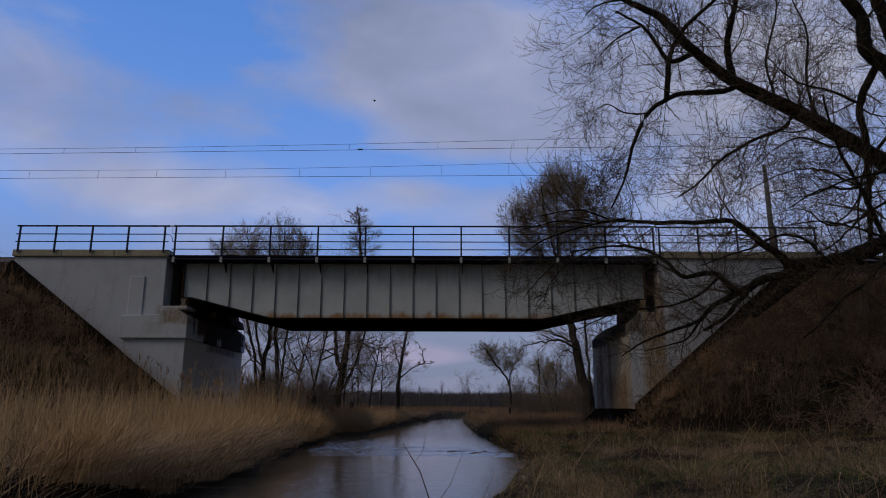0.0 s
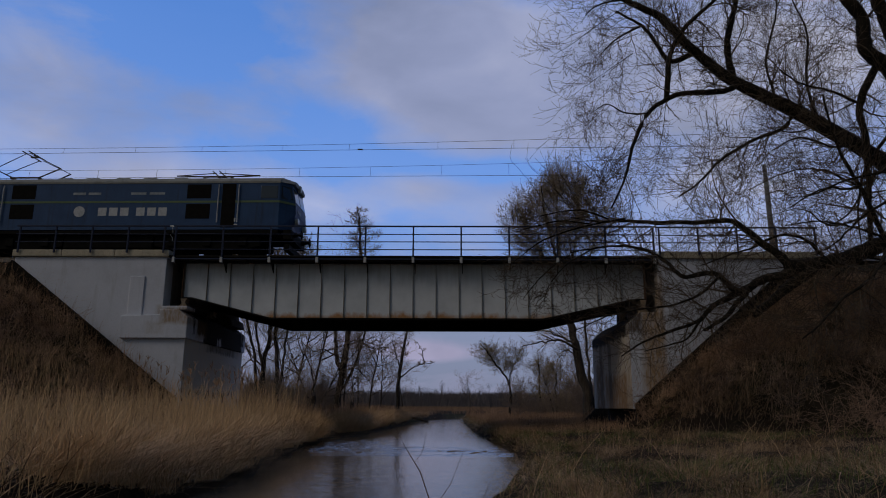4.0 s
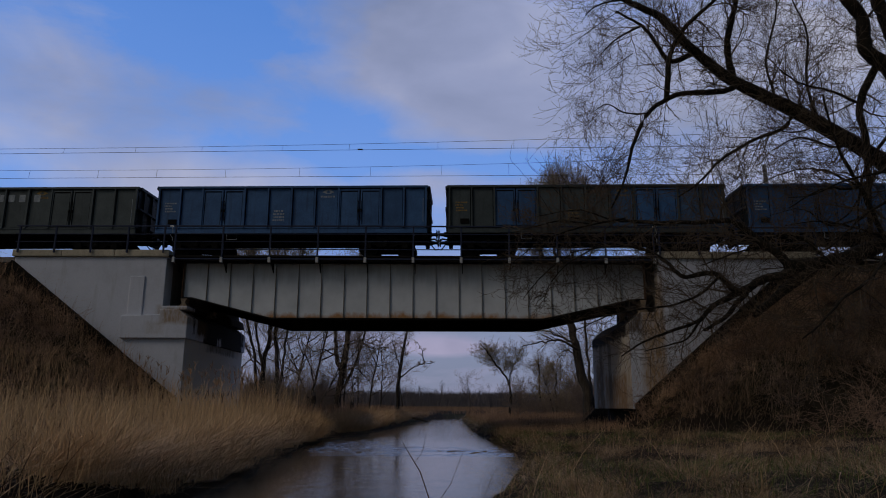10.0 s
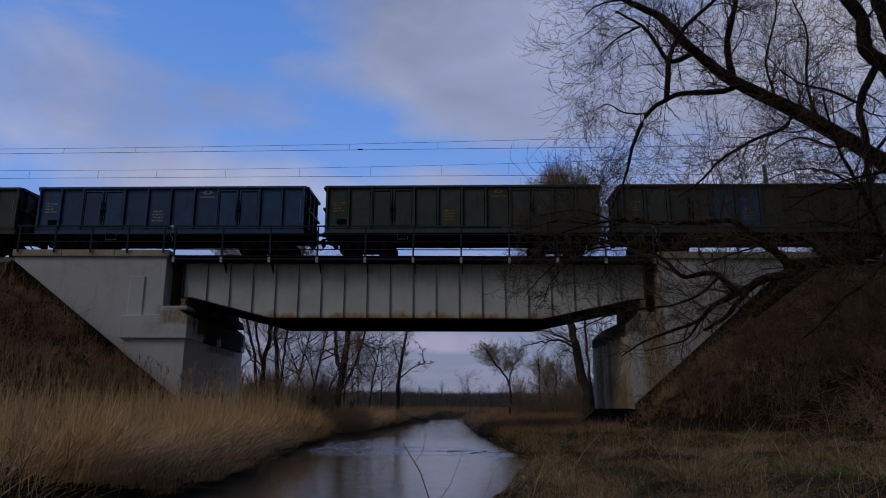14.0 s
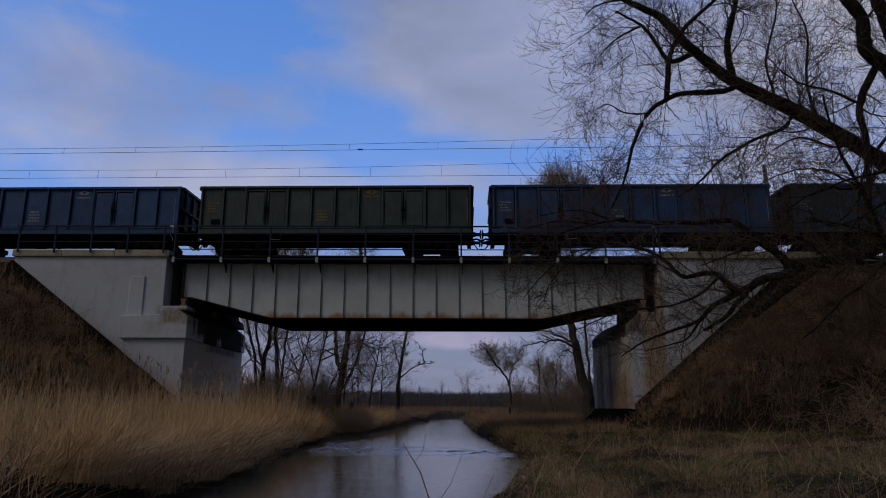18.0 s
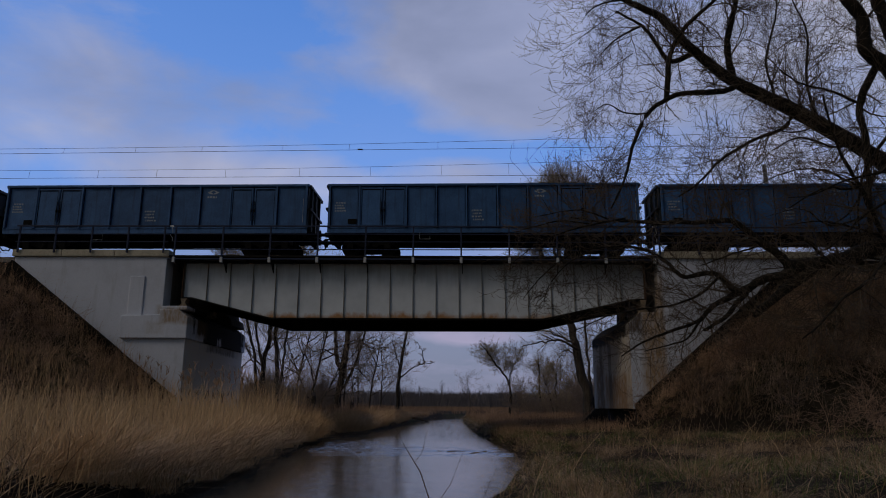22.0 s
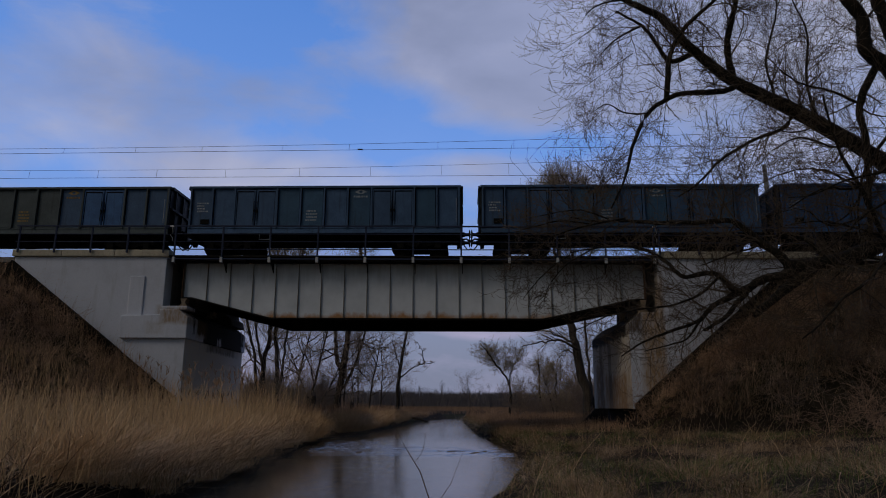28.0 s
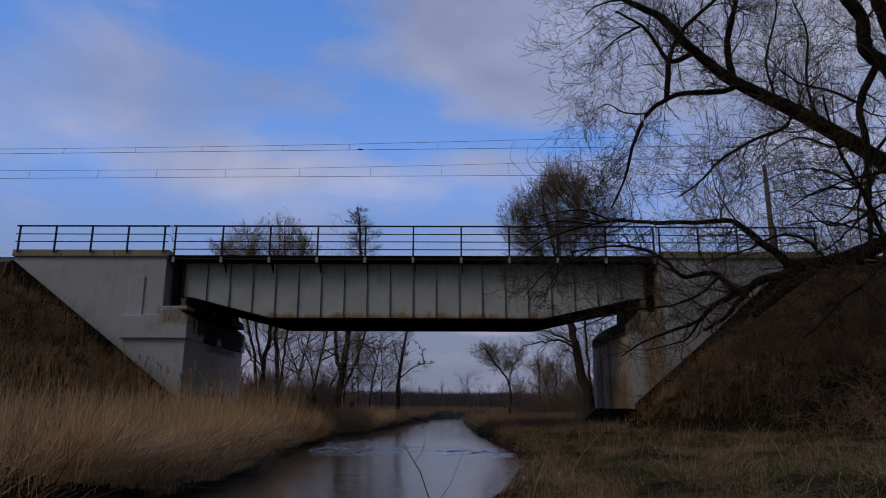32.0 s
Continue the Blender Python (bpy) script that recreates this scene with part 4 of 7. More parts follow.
# the old willow that overhangs the bridge; guides are points along each great limb
WILLOW_AT = (17.6, 23.6, 3.6)
WILLOW_LIMBS = [
    ("trunk", [(17.6, 23.6, 3.2), (17.2, 23.5, 6.0), (16.7, 23.6, 8.6), (16.5, 23.4, 11.0), (16.2, 23.0, 13.0)], 0.62, 0.42),
    ("main", [(16.6, 23.9, 9.5), (15.45, 24.0, 10.45), (12.83, 24.0, 12.21), (10.46, 24.0, 13.52), (8.99, 24.1, 14.98), (7.98, 24.1, 16.2), (6.65, 24.2, 17.04), (5.0, 24.4, 18.5)], 0.34, 0.07),
    ("arm", [(10.7, 24.0, 13.35), (9.9, 23.8, 12.98), (8.18, 23.5, 12.7), (7.1, 23.5, 11.99), (6.43, 23.4, 10.62), (6.16, 23.3, 9.65), (5.52, 23.2, 8.33)], 0.12, 0.03),
    ("arm", [(9.27, 24.1, 14.75), (8.32, 24.3, 14.47), (7.8, 24.3, 15.27), (7.3, 24.3, 15.97), (6.35, 24.3, 16.6)], 0.11, 0.04),
    ("spire", [(10.48, 24.0, 13.7), (10.38, 24.0, 14.84), (10.68, 24.1, 16.07), (10.99, 24.2, 16.96), (11.4, 24.3, 18.4)], 0.14, 0.07),
    ("fork", [(7.83, 23.6, 12.6), (8.1, 23.6, 14.37), (8.66, 23.6, 15.41), (9.95, 23.6, 16.64), (10.72, 23.7, 17.35)], 0.10, 0.05),
    ("crown_limb", [(16.2, 23.1, 12.6), (15.52, 23.0, 13.64), (14.9, 23.0, 14.28), (14.93, 23.0, 15.46), (14.46, 23.0, 16.31), (13.9, 23.0, 17.9)], 0.27, 0.2),
    ("crown_limb", [(16.2, 23.0, 13.0), (15.9, 22.9, 14.6), (15.5, 22.8, 15.9), (15.3, 22.8, 17.8)], 0.28, 0.2),
    ("stem", [(15.35, 23.2, 13.7), (14.69, 23.4, 12.32), (14.72, 23.4, 11.08), (14.62, 23.4, 9.39), (14.46, 23.4, 7.77), (14.3, 23.3, 6.6)], 0.14, 0.07),
    ("arm", [(7.3, 24.3, 15.97), (6.6, 24.3, 15.6), (5.9, 24.2, 15.0), (5.3, 24.1, 14.1)], 0.045, 0.012),
    ("arm", [(6.65, 24.2, 17.04), (5.9, 24.2, 16.9), (5.3, 24.1, 16.5), (4.9, 24.0, 15.9)], 0.045, 0.012),
    ("arm", [(7.1, 23.5, 11.99), (6.3, 23.5, 12.0), (5.6, 23.4, 12.3), (5.1, 23.4, 12.0)], 0.035, 0.012),
    ("riser", [(13.5, 24.0, 11.75), (13.2, 24.0, 13.5), (13.5, 24.1, 15.5), (13.0, 24.2, 17.5)], 0.06, 0.025),
    ("riser", [(12.0, 24.0, 12.7), (11.8, 24.0, 14.4), (12.4, 24.0, 16.4), (12.3, 24.0, 17.6)], 0.05, 0.02),
    ("riser", [(14.72, 23.4, 12.3), (13.6, 23.3, 12.8), (12.4, 23.2, 13.1), (11.4, 23.1, 14.0)], 0.05, 0.02),
    ("riser", [(14.72, 23.4, 10.9), (13.5, 23.2, 10.6), (12.2, 23.1, 10.9), (11.2, 23.1, 10.4)], 0.05, 0.02),
    ("riser", [(14.6, 23.4, 9.4), (13.8, 23.0, 9.0), (12.6, 22.8, 8.9), (11.4, 22.7, 8.2)], 0.05, 0.02),
    ("spray", [(5.76, 22.3, 7.72), (4.4, 22.1, 7.4), (3.0, 22.0, 6.9), (1.9, 22.0, 6.1)], 0.04, 0.01),
    ("spray", [(4.6, 22.2, 7.5), (3.6, 22.2, 7.6), (2.7, 22.2, 7.4), (2.1, 22.1, 7.2)], 0.03, 0.01),
    ("spray", [(5.2, 22.3, 7.7), (4.3, 22.3, 8.0), (3.4, 22.3, 7.9), (2.6, 22.2, 7.7)], 0.03, 0.01),
    ("spray", [(4.6, 22.6, 6.7), (3.8, 22.6, 6.2), (3.2, 22.5, 5.5), (3.0, 22.4, 4.9)], 0.025, 0.01),
    ("spray", [(3.9, 22.5, 6.5), (3.3, 22.4, 6.1), (2.7, 22.3, 5.5), (2.3, 22.2, 5.0)], 0.025, 0.01),
    ("hanger", [(12.6, 24.0, 12.3), (12.1, 23.9, 11.6), (10.94, 23.7, 11.07), (9.72, 23.7, 10.34), (8.72, 23.6, 9.36), (8.02, 23.6, 8.88)], 0.08, 0.025),
    ("hanger", [(14.2, 22.0, 6.9), (12.64, 20.6, 5.5), (11.57, 20.5, 4.76), (10.83, 20.5, 4.02), (10.26, 20.5, 3.59)], 0.06, 0.02),
    ("whip", [(4.2, 22.3, 7.7), (3.62, 22.4, 8.57), (3.18, 22.4, 9.07), (2.6, 22.4, 9.67), (2.61, 22.4, 10.4)], 0.008, 0.004),
    ("whip", [(3.3, 22.3, 7.9), (2.8, 22.4, 8.8), (2.31, 22.4, 9.43), (1.99, 22.4, 9.87), (2.07, 22.4, 10.4)], 0.008, 0.004),
    ("whip", [(4.4, 22.3, 7.8), (3.9, 22.4, 8.9), (3.55, 22.4, 9.7), (3.6, 22.4, 10.6)], 0.008, 0.004),
    ("droop", [(7.78, 23.4, 12.58), (7.52, 23.4, 11.1), (7.21, 23.4, 10.03), (6.96, 23.4, 9.2)], 0.011, 0.004),
    ("droop", [(9.22, 23.55, 12.14), (9.25, 23.55, 10.95), (8.97, 23.55, 9.88), (8.51, 23.55, 9.14)], 0.011, 0.004),
    ("droop", [(10.85, 23.7, 11.4), (10.51, 23.7, 10.36), (10.49, 23.7, 9.3), (10.0, 23.7, 8.67)], 0.011, 0.004),
    ("droop", [(12.27, 23.85, 10.74), (11.85, 23.85, 9.77), (11.84, 23.85, 8.93), (11.2, 23.85, 8.09)], 0.011, 0.004),
    ("droop", [(6.44, 24.0, 11.56), (5.88, 24.0, 10.68), (5.53, 24.0, 9.82), (5.34, 24.0, 9.07)], 0.011, 0.004),
    ("droop", [(10.16, 24.15, 12.07), (10.17, 24.15, 10.92), (9.77, 24.15, 9.87), (9.85, 24.15, 9.12)], 0.011, 0.004),
    ("tangle", [(14.78, 22.0, 9.34), (13.06, 22.0, 8.98), (11.89, 22.0, 8.46), (11.05, 22.0, 8.36)], 0.045, 0.012),
    ("tangle", [(14.82, 22.25, 8.54), (13.51, 22.25, 7.76), (12.58, 22.25, 6.9), (11.8, 22.25, 6.48)], 0.05, 0.012),
    ("tangle", [(15.01, 22.5, 10.84), (14.01, 22.5, 9.51), (13.55, 22.5, 7.93), (13.6, 22.5, 6.57)], 0.06, 0.015),
    ("tangle", [(14.92, 22.75, 7.02), (13.67, 22.75, 7.5), (12.38, 22.75, 7.76), (11.23, 22.75, 7.6)], 0.05, 0.012),
    ("tangle", [(15.2, 23.0, 7.87), (14.21, 23.0, 6.88), (13.29, 23.0, 6.3), (12.65, 23.0, 5.72)], 0.06, 0.015),
    ("tangle", [(15.9, 23.25, 10.41), (14.81, 23.25, 9.57), (13.65, 23.25, 8.14), (12.87, 23.25, 7.73)], 0.06, 0.015),
    ("tangle", [(15.31, 23.5, 6.4), (14.19, 23.5, 6.7), (13.19, 23.5, 6.4), (12.16, 23.5, 6.69)], 0.05, 0.012),
    ("riser", [(14.4, 22.6, 7.1), (13.7, 22.3, 8.6), (13.0, 22.2, 10.2), (12.6, 22.0, 12.0)], 0.09, 0.03),
    ("reach", [(6.75, 24.1, 16.72), (5.40, 24.1, 15.76), (4.51, 24.1, 15.05), (3.75, 24.1, 14.58)], 0.015, 0.004),
    ("reach", [(6.85, 24.1, 14.69), (5.86, 24.1, 13.99), (5.09, 24.1, 13.42), (4.33, 24.1, 12.85)], 0.015, 0.004),
    ("reach", [(7.11, 24.1, 15.52), (6.01, 24.1, 15.05), (5.23, 24.1, 14.34), (4.77, 24.1, 13.42)], 0.0125, 0.004),
    ("reach", [(6.45, 24.1, 11.16), (5.96, 24.1, 11.72), (5.45, 24.1, 11.94), (5.04, 24.1, 12.17)], 0.01, 0.004),
    ("reach", [(7.32, 24.1, 11.94), (6.64, 24.1, 10.94), (5.89, 24.1, 10.29), (5.32, 24.1, 9.21)], 0.0125, 0.004),
    ("reach", [(6.59, 24.1, 10.07), (5.97, 24.1, 9.85), (5.44, 24.1, 9.42), (5.00, 24.1, 8.78)], 0.01, 0.004),
    ("reach", [(5.59, 24.1, 8.36), (5.32, 24.1, 9.21), (5.16, 24.1, 10.07), (5.09, 24.1, 10.90)], 0.008, 0.004),
    ("tangle", [(14.69, 24.1, 9.43), (13.34, 24.1, 10.08), (11.89, 24.1, 9.86), (10.19, 24.1, 9.00)], 0.05, 0.008),
    ("tangle", [(15.08, 24.1, 10.95), (13.96, 24.1, 11.83), (12.47, 24.1, 11.50), (11.07, 24.1, 11.94)], 0.05, 0.008),
    ("tangle", [(14.96, 24.1, 8.38), (13.50, 24.1, 7.96), (12.57, 24.1, 8.58), (11.13, 24.1, 8.26)], 0.05, 0.008),
    ("low_limb", [(15.46, 23.20, 7.48), (14.74, 23.10, 7.10), (13.98, 23.00, 6.82), (13.26, 22.90, 6.53), (12.57, 22.80, 6.37), (11.87, 22.70, 6.25), (11.07, 22.60, 6.19)], 0.3, 0.2),
    ("low_limb", [(11.16, 22.60, 6.17), (10.82, 22.60, 6.59), (10.35, 22.60, 6.93), (9.81, 22.60, 7.42), (9.33, 22.60, 7.73), (8.29, 22.60, 7.67), (6.57, 22.60, 7.67), (5.71, 22.60, 7.72), (4.76, 22.60, 7.70), (4.00, 22.60, 7.84)], 0.15, 0.02),
    ("low_limb", [(11.57, 22.60, 6.17), (10.86, 22.60, 5.87), (10.23, 22.60, 5.73), (9.80, 22.60, 5.49), (9.28, 22.60, 5.24), (8.75, 22.60, 4.98), (8.39, 22.60, 4.72), (8.04, 22.60, 4.38), (7.18, 22.60, 4.05), (6.24, 22.60, 3.70), (5.47, 22.60, 3.21)], 0.17, 0.02),
    ("low_limb", [(9.42, 22.50, 5.32), (9.17, 22.50, 5.43), (8.78, 22.50, 5.82), (8.38, 22.50, 5.93), (7.61, 22.50, 5.80), (7.13, 22.50, 6.23), (6.48, 22.50, 6.67), (5.64, 22.50, 6.84), (4.70, 22.50, 6.74), (3.94, 22.50, 6.61)], 0.11, 0.02),
    ("stub", [(9.67, 22.30, 5.40), (9.49, 22.30, 5.19), (9.13, 22.30, 4.84), (8.77, 22.30, 4.42), (8.41, 22.30, 4.22), (8.07, 22.30, 4.02)], 0.1, 0.05),
    ("stub", [(11.95, 22.60, 6.21), (11.68, 22.60, 5.94), (10.88, 22.60, 5.38), (10.14, 22.60, 4.80), (9.84, 22.60, 4.52)], 0.22, 0.1),
    ("low_limb", [(12.39, 22.70, 6.39), (12.29, 22.70, 6.62), (11.95, 22.70, 7.00), (11.55, 22.70, 7.23), (10.93, 22.70, 7.25), (10.07, 22.70, 6.86), (9.23, 22.70, 6.57), (8.27, 22.70, 6.22)], 0.07, 0.02),
    ("low_limb", [(8.74, 22.40, 5.79), (8.09, 22.40, 5.22), (7.15, 22.40, 4.85), (6.05, 22.40, 4.70), (4.94, 22.40, 4.44), (3.83, 22.40, 3.93)], 0.05, 0.015),
    ("low_limb", [(8.02, 22.40, 4.36), (7.53, 22.40, 3.76), (6.88, 22.40, 3.54), (6.15, 22.40, 3.36)], 0.04, 0.015),
]


def build_willow(out, rng):
    o = np.array(WILLOW_AT)
    c = {"levels": 5, "kids": (5, 5, 5, 4), "ratio": (0.42, 0.74), "angle": 38, "wander": 0.2, "lift": (0.0, 0.06, 0.12), "rmin": 0.0052, "from": 0.1, "flat": 0.7}
    for name, guide, r0, r1 in WILLOW_LIMBS:
        P = np.array(guide) - o
        n = 4 * len(guide)
        line = smooth_line(P, n, rng, 0.006 if r0 < 0.05 else 0.011)
        rad = np.linspace(r0, r1, n) * rng.uniform(0.93, 1.08, n)
        out[0].append((line, rad))
        length = np.linalg.norm(np.diff(line, axis=0), axis=1).sum()
        kids = int(length * {"trunk": 1.5, "stem": 3.6, "low_limb": 4.0, "stub": 1.3, "arm": 3.6, "spray": 6.0, "reach": 3.0, "whip": 0.0, "tangle": 0.9, "droop": 4.2, "main": 5.4}.get(name, 5.8))
        if name in ("crown_limb",):
            kids = int(length * 4)
        for k in range(kids):
            t = 0.1 + 0.9 * (k + rng.random()) / kids
            i = min(int(t * (n - 1)), n - 2)
            axis = unit(line[i + 1] - line[i])
            d = unit(np.cross(axis, rng.normal(0, 1, 3)))
            d = unit(d * np.array([1, 0.6, 1]))
            a = math.radians(rng.normal(50, 14))
            r = min(rad[i] * 0.5, rng.choice([0.013, 0.02, 0.03, 0.045]))
            grow(out, line[i], axis * math.cos(a) + d * math.sin(a), rng.uniform(0.8, 2.6) * (0.72 if line[i][0] + o[0] < 8.4 and line[i][2] + o[2] > 9.5 else 0.75 if name == "arm" else 0.45 if name == "spray" else 0.2 if name == "reach" else 0.55 if name == "droop" else 1.0), r, 2, rng, c)


def far_tree(height, spread, lean, stems=1, twig=1.0, first=0.25, levels=4, kids=(9, 6, 5), up=0.1, rmin=0.02, angle=45):
    def build(out, rng):
        c = {"levels": levels, "kids": kids, "ratio": (0.3, 0.52), "angle": angle, "wander": 0.10, "lift": (0.0, up, up), "rmin": rmin, "from": first}
        for s in range(stems):
            d = np.array([lean[0] + (rng.normal(0, 0.25) if stems > 1 else 0), lean[1] + (rng.normal(0, 0.25) if stems > 1 else 0), 1.0])
            h = height * (1 if s == 0 else rng.uniform(0.7, 0.98))
            grow(out, np.array([rng.normal(0, 0.3) * (stems > 1), rng.normal(0, 0.3) * (stems > 1), -0.3]), d, h, spread, 0, rng, c)
    return build


def blades(name, pos, height, width, lean, material, rng, bend=0.4, rise=1.0, flow=0.0, toward=None):
    """Bent, tapered stems; pos (n, 3), the rest (n,) arrays or numbers; flow: how far neighbours lean the same way."""
    n = len(pos)
    h = np.broadcast_to(height, n)
    w = np.broadcast_to(width, n)
    az = rng.uniform(0, 2 * np.pi, n)
    if flow:
        common = 2.6 * fbm(pos[:, 0], pos[:, 1], 1.7, 5.0) + 1.6 * fbm(pos[:, 0], pos[:, 1], 4.3, 2.0)
        az = np.where(rng.random(n) < flow, common + rng.normal(0, 0.45, n), az)
    if toward is not None:
        az = rng.normal(toward, 0.7, n)
    ln = np.abs(rng.normal(0, 1, n)) * lean
    dirx, diry = np.cos(az) * ln, np.sin(az) * ln
    fa = rng.uniform(0, np.pi, n)
    wx, wy = np.cos(fa), np.sin(fa) * 0.5
    levels = np.array([0.0, 0.4, 0.75, 1.0])
    taper = np.array([1.0, 0.85, 0.55, 0.12])
    V = np.zeros((n, 4, 2, 3), np.float32)
    for i, (t, tp) in enumerate(zip(levels, taper)):
        k = t + bend * t * t
        cx = pos[:, 0] + dirx * h * k
        cy = pos[:, 1] + diry * h * k
        cz = pos[:, 2] - 0.03 + h * t * (1 - 0.35 * np.clip(ln * k, 0, 1.6)) * rise
        for j, s in enumerate((-0.5, 0.5)):
            V[:, i, j, 0] = cx + wx * w * tp * s
            V[:, i, j, 1] = cy + wy * w * tp * s
            V[:, i, j, 2] = cz
    b = np.arange(n)[:, None] * 8 + np.arange(3)[None, :] * 2
    F = np.stack([b, b + 1, b + 3, b + 2], -1).reshape(-1, 4)
    return raw_mesh(name, V.reshape(-1, 3), F, material)


def scatter(rng, n, x0, x1, y0, y1, keep):
    x, y = rng.uniform(x0, x1, n), rng.uniform(y0, y1, n)
    k = keep(x, y)
    x, y = x[k], y[k]
    return np.stack([x, y, ground_height(x, y)], -1)


def outside(x, y):
    lo, hi = river_edges(y)
    return lo - x, x - hi


def stuff(name, me, label, category):
    return tagged(new(name, me), label, category, kind="stuff")


def build_reeds():
    rng = np.random.default_rng(4)
    def west(x, y):
        l, r = outside(x, y)
        thin = np.clip(1.25 - 0.045 * np.maximum(0, -x - 6 - 0.25 * y), 0.1, 1)
        patch = 0.62 + 0.38 * fbm(x, y, 0.9, 4.0)
        return (l > 0.12) & (rng.random(len(x)) < patch * thin) & (ground_height(x, y) < 3.2 + 0.8 * fbm(x, y, 0.8)) & ~((y > 30.2) & (y < 40.8) & (x < -11.6))
    p = scatter(rng, 60000, -24, -2, 6.5, 30.2, west)
    h = (1.25 + 0.4 * fbm(p[:, 0], p[:, 1], 0.5, 7.0) + 0.5 * np.clip((p[:, 1] - 17) / 8, 0, 1) * np.clip((p[:, 0] + 14) / 4, 0, 1)) * rng.uniform(0.5, 1.15, len(p))
    stuff("reeds", blades("reeds", p, h, rng.uniform(0.006, 0.015, len(p)), 0.26 + 0.14 * fbm(p[:, 0], p[:, 1], 1.3, 8.0), M_reed, rng, 0.75, 1.0, 0.2), "dense dry tan reeds along the riverbank", "reeds")
    p = scatter(rng, 26000, -24, -2, 6.5, 30.2, west)
    stuff("reed_litter", blades("reed_litter", p, rng.uniform(0.4, 1.1, len(p)), rng.uniform(0.008, 0.018, len(p)), 0.9, M_reed_dark, rng, 0.5, 1.0, 0.2), "broken dark reed stems lying on the bank", "reeds")
    # stems fallen over the water's edge
    y = 8 + 82 * rng.random(6500) ** 1.3
    y = y[fbm(y, 0 * y, 2.6, 3.0) + 0.5 * fbm(y, 0 * y, 7.0, 1.0) + rng.normal(0, 0.15, len(y)) > 0.05]
    lo, hi = river_edges(y)
    x = lo - rng.uniform(-0.03, 0.85, len(y))
    p = np.stack([x, y, np.maximum(ground_height(x, y), 0.05) + rng.uniform(0.05, 0.35, len(y))], -1)
    stuff("fallen_reeds", blades("fallen_reeds", p, rng.uniform(0.5, 1.5, len(p)), rng.uniform(0.006, 0.012, len(p)) * (1 + y / 60), 1.2, M_reed, rng, 0.3, 0.45, 0.6), "fallen pale reed stems hanging over the water", "reeds")
    # clumps that hang over the undercut edge, with gaps between them
    y = 9.5 + 62 * rng.random(640) ** 1.5
    y = y[fbm(y, 0 * y, 1.4, 9.0) > -0.12]
    x = river_edges(y)[0] - rng.uniform(0.0, 0.55, len(y))
    seeds = np.stack([x, y, np.maximum(ground_height(x, y), 0.12) + 0.1], -1)
    p = np.repeat(seeds, 70, axis=0)
    p[:, :2] += rng.normal(0, 0.15, (len(p), 2))
    h = np.repeat(rng.uniform(0.5, 1.2, len(seeds)), 70) * rng.uniform(0.5, 1.2, len(p))
    stuff("edge_tufts", blades("edge_tufts", p, h, rng.uniform(0.005, 0.011, len(p)) * (1 + p[:, 1] / 50), 0.5, M_reed, rng, 1.0, 0.9, 0.2), "arching clumps of dry reed over the river's undercut edge", "reeds")
    # broken stems that lie out from the bank over the water
    y = rng.uniform(11.5, 24, 3600)
    y = y[fbm(y, 0 * y, 1.9, 5.0) + rng.normal(0, 0.25, len(y)) > -0.05]
    x = river_edges(y)[0] - rng.uniform(-0.05, 0.7, len(y))
    p = np.stack([x, y, np.maximum(ground_height(x, y), 0.1) + rng.uniform(0.0, 0.22, len(y))], -1)
    stuff("fallen_reeds", blades("fallen_reeds", p, rng.uniform(0.3, 0.75, len(p)), rng.uniform(0.006, 0.012, len(p)), 1.0, M_reed, rng, 0.4, 0.12, 0.0, -0.35), "pale broken reed stems lying out over the water", "reeds")
    # the nearest bank: a tangle of bent stems above a black undercut, with a little fresh green
    p = scatter(rng, 2600, -9, -3.9, 9.5, 17.5, lambda x, y: (outside(x, y)[0] > 0.08) & (outside(x, y)[0] < 3.2) & (fbm(x, y, 1.9, 2.0) + rng.normal(0, 0.2, len(x)) > 0.0))
    stuff("bent_reeds", blades("bent_reeds", p, rng.uniform(0.5, 1.4, len(p)), rng.uniform(0.006, 0.012, len(p)), 1.1, M_reed, rng, 0.9, 0.75, 0.5), "bent and broken pale reeds on the bank", "reeds")
    p = scatter(rng, 3000, -9, -4.2, 10, 15.5, lambda x, y: (outside(x, y)[0] > 0.1) & (outside(x, y)[0] < 2.8) & (fbm(x, y, 2.7, 6.0) > 0.25))
    stuff("green_grass", blades("green_grass", p, rng.uniform(0.15, 0.4, len(p)), rng.uniform(0.008, 0.014, len(p)), 0.6, M_grass_green, rng, 0.9), "fresh green blades between the dead reeds", "grass")
    # seed heads on a share of the stems
    p = scatter(rng, 1100, -22, -3, 9, 30.0, west)
    p[:, 2] += 1.25 + 0.35 * fbm(p[:, 0], p[:, 1], 0.5, 7.0)
    stuff("reed_plumes", blades("reed_plumes", p, rng.uniform(0.12, 0.26, len(p)), rng.uniform(0.012, 0.03, len(p)), 0.35, M_reed_dark, rng, 0.8), "brown feathery reed seed heads", "reeds")
    # taller plumed stems in front of the west pier
    p = scatter(rng, 130, -13.2, -7.5, 26.5, 29.9, west)
    h = rng.uniform(1.7, 2.7, len(p))
    stuff("tall_reeds", blades("tall_reeds", p, h, rng.uniform(0.012, 0.02, len(p)), 0.1, M_reed, rng, 0.5), "tall reed stems in front of the bridge pier", "reeds")
    q = np.repeat(p, 7, axis=0)
    q[:, 2] += np.repeat(h, 7) * rng.uniform(0.86, 0.96, len(q))
    stuff("reed_plumes", blades("reed_plumes", q, rng.uniform(0.15, 0.32, len(q)), rng.uniform(0.02, 0.04, len(q)), 0.4, M_bramble, rng, 0.9), "brown feathery plumes of the tall reeds", "reeds")
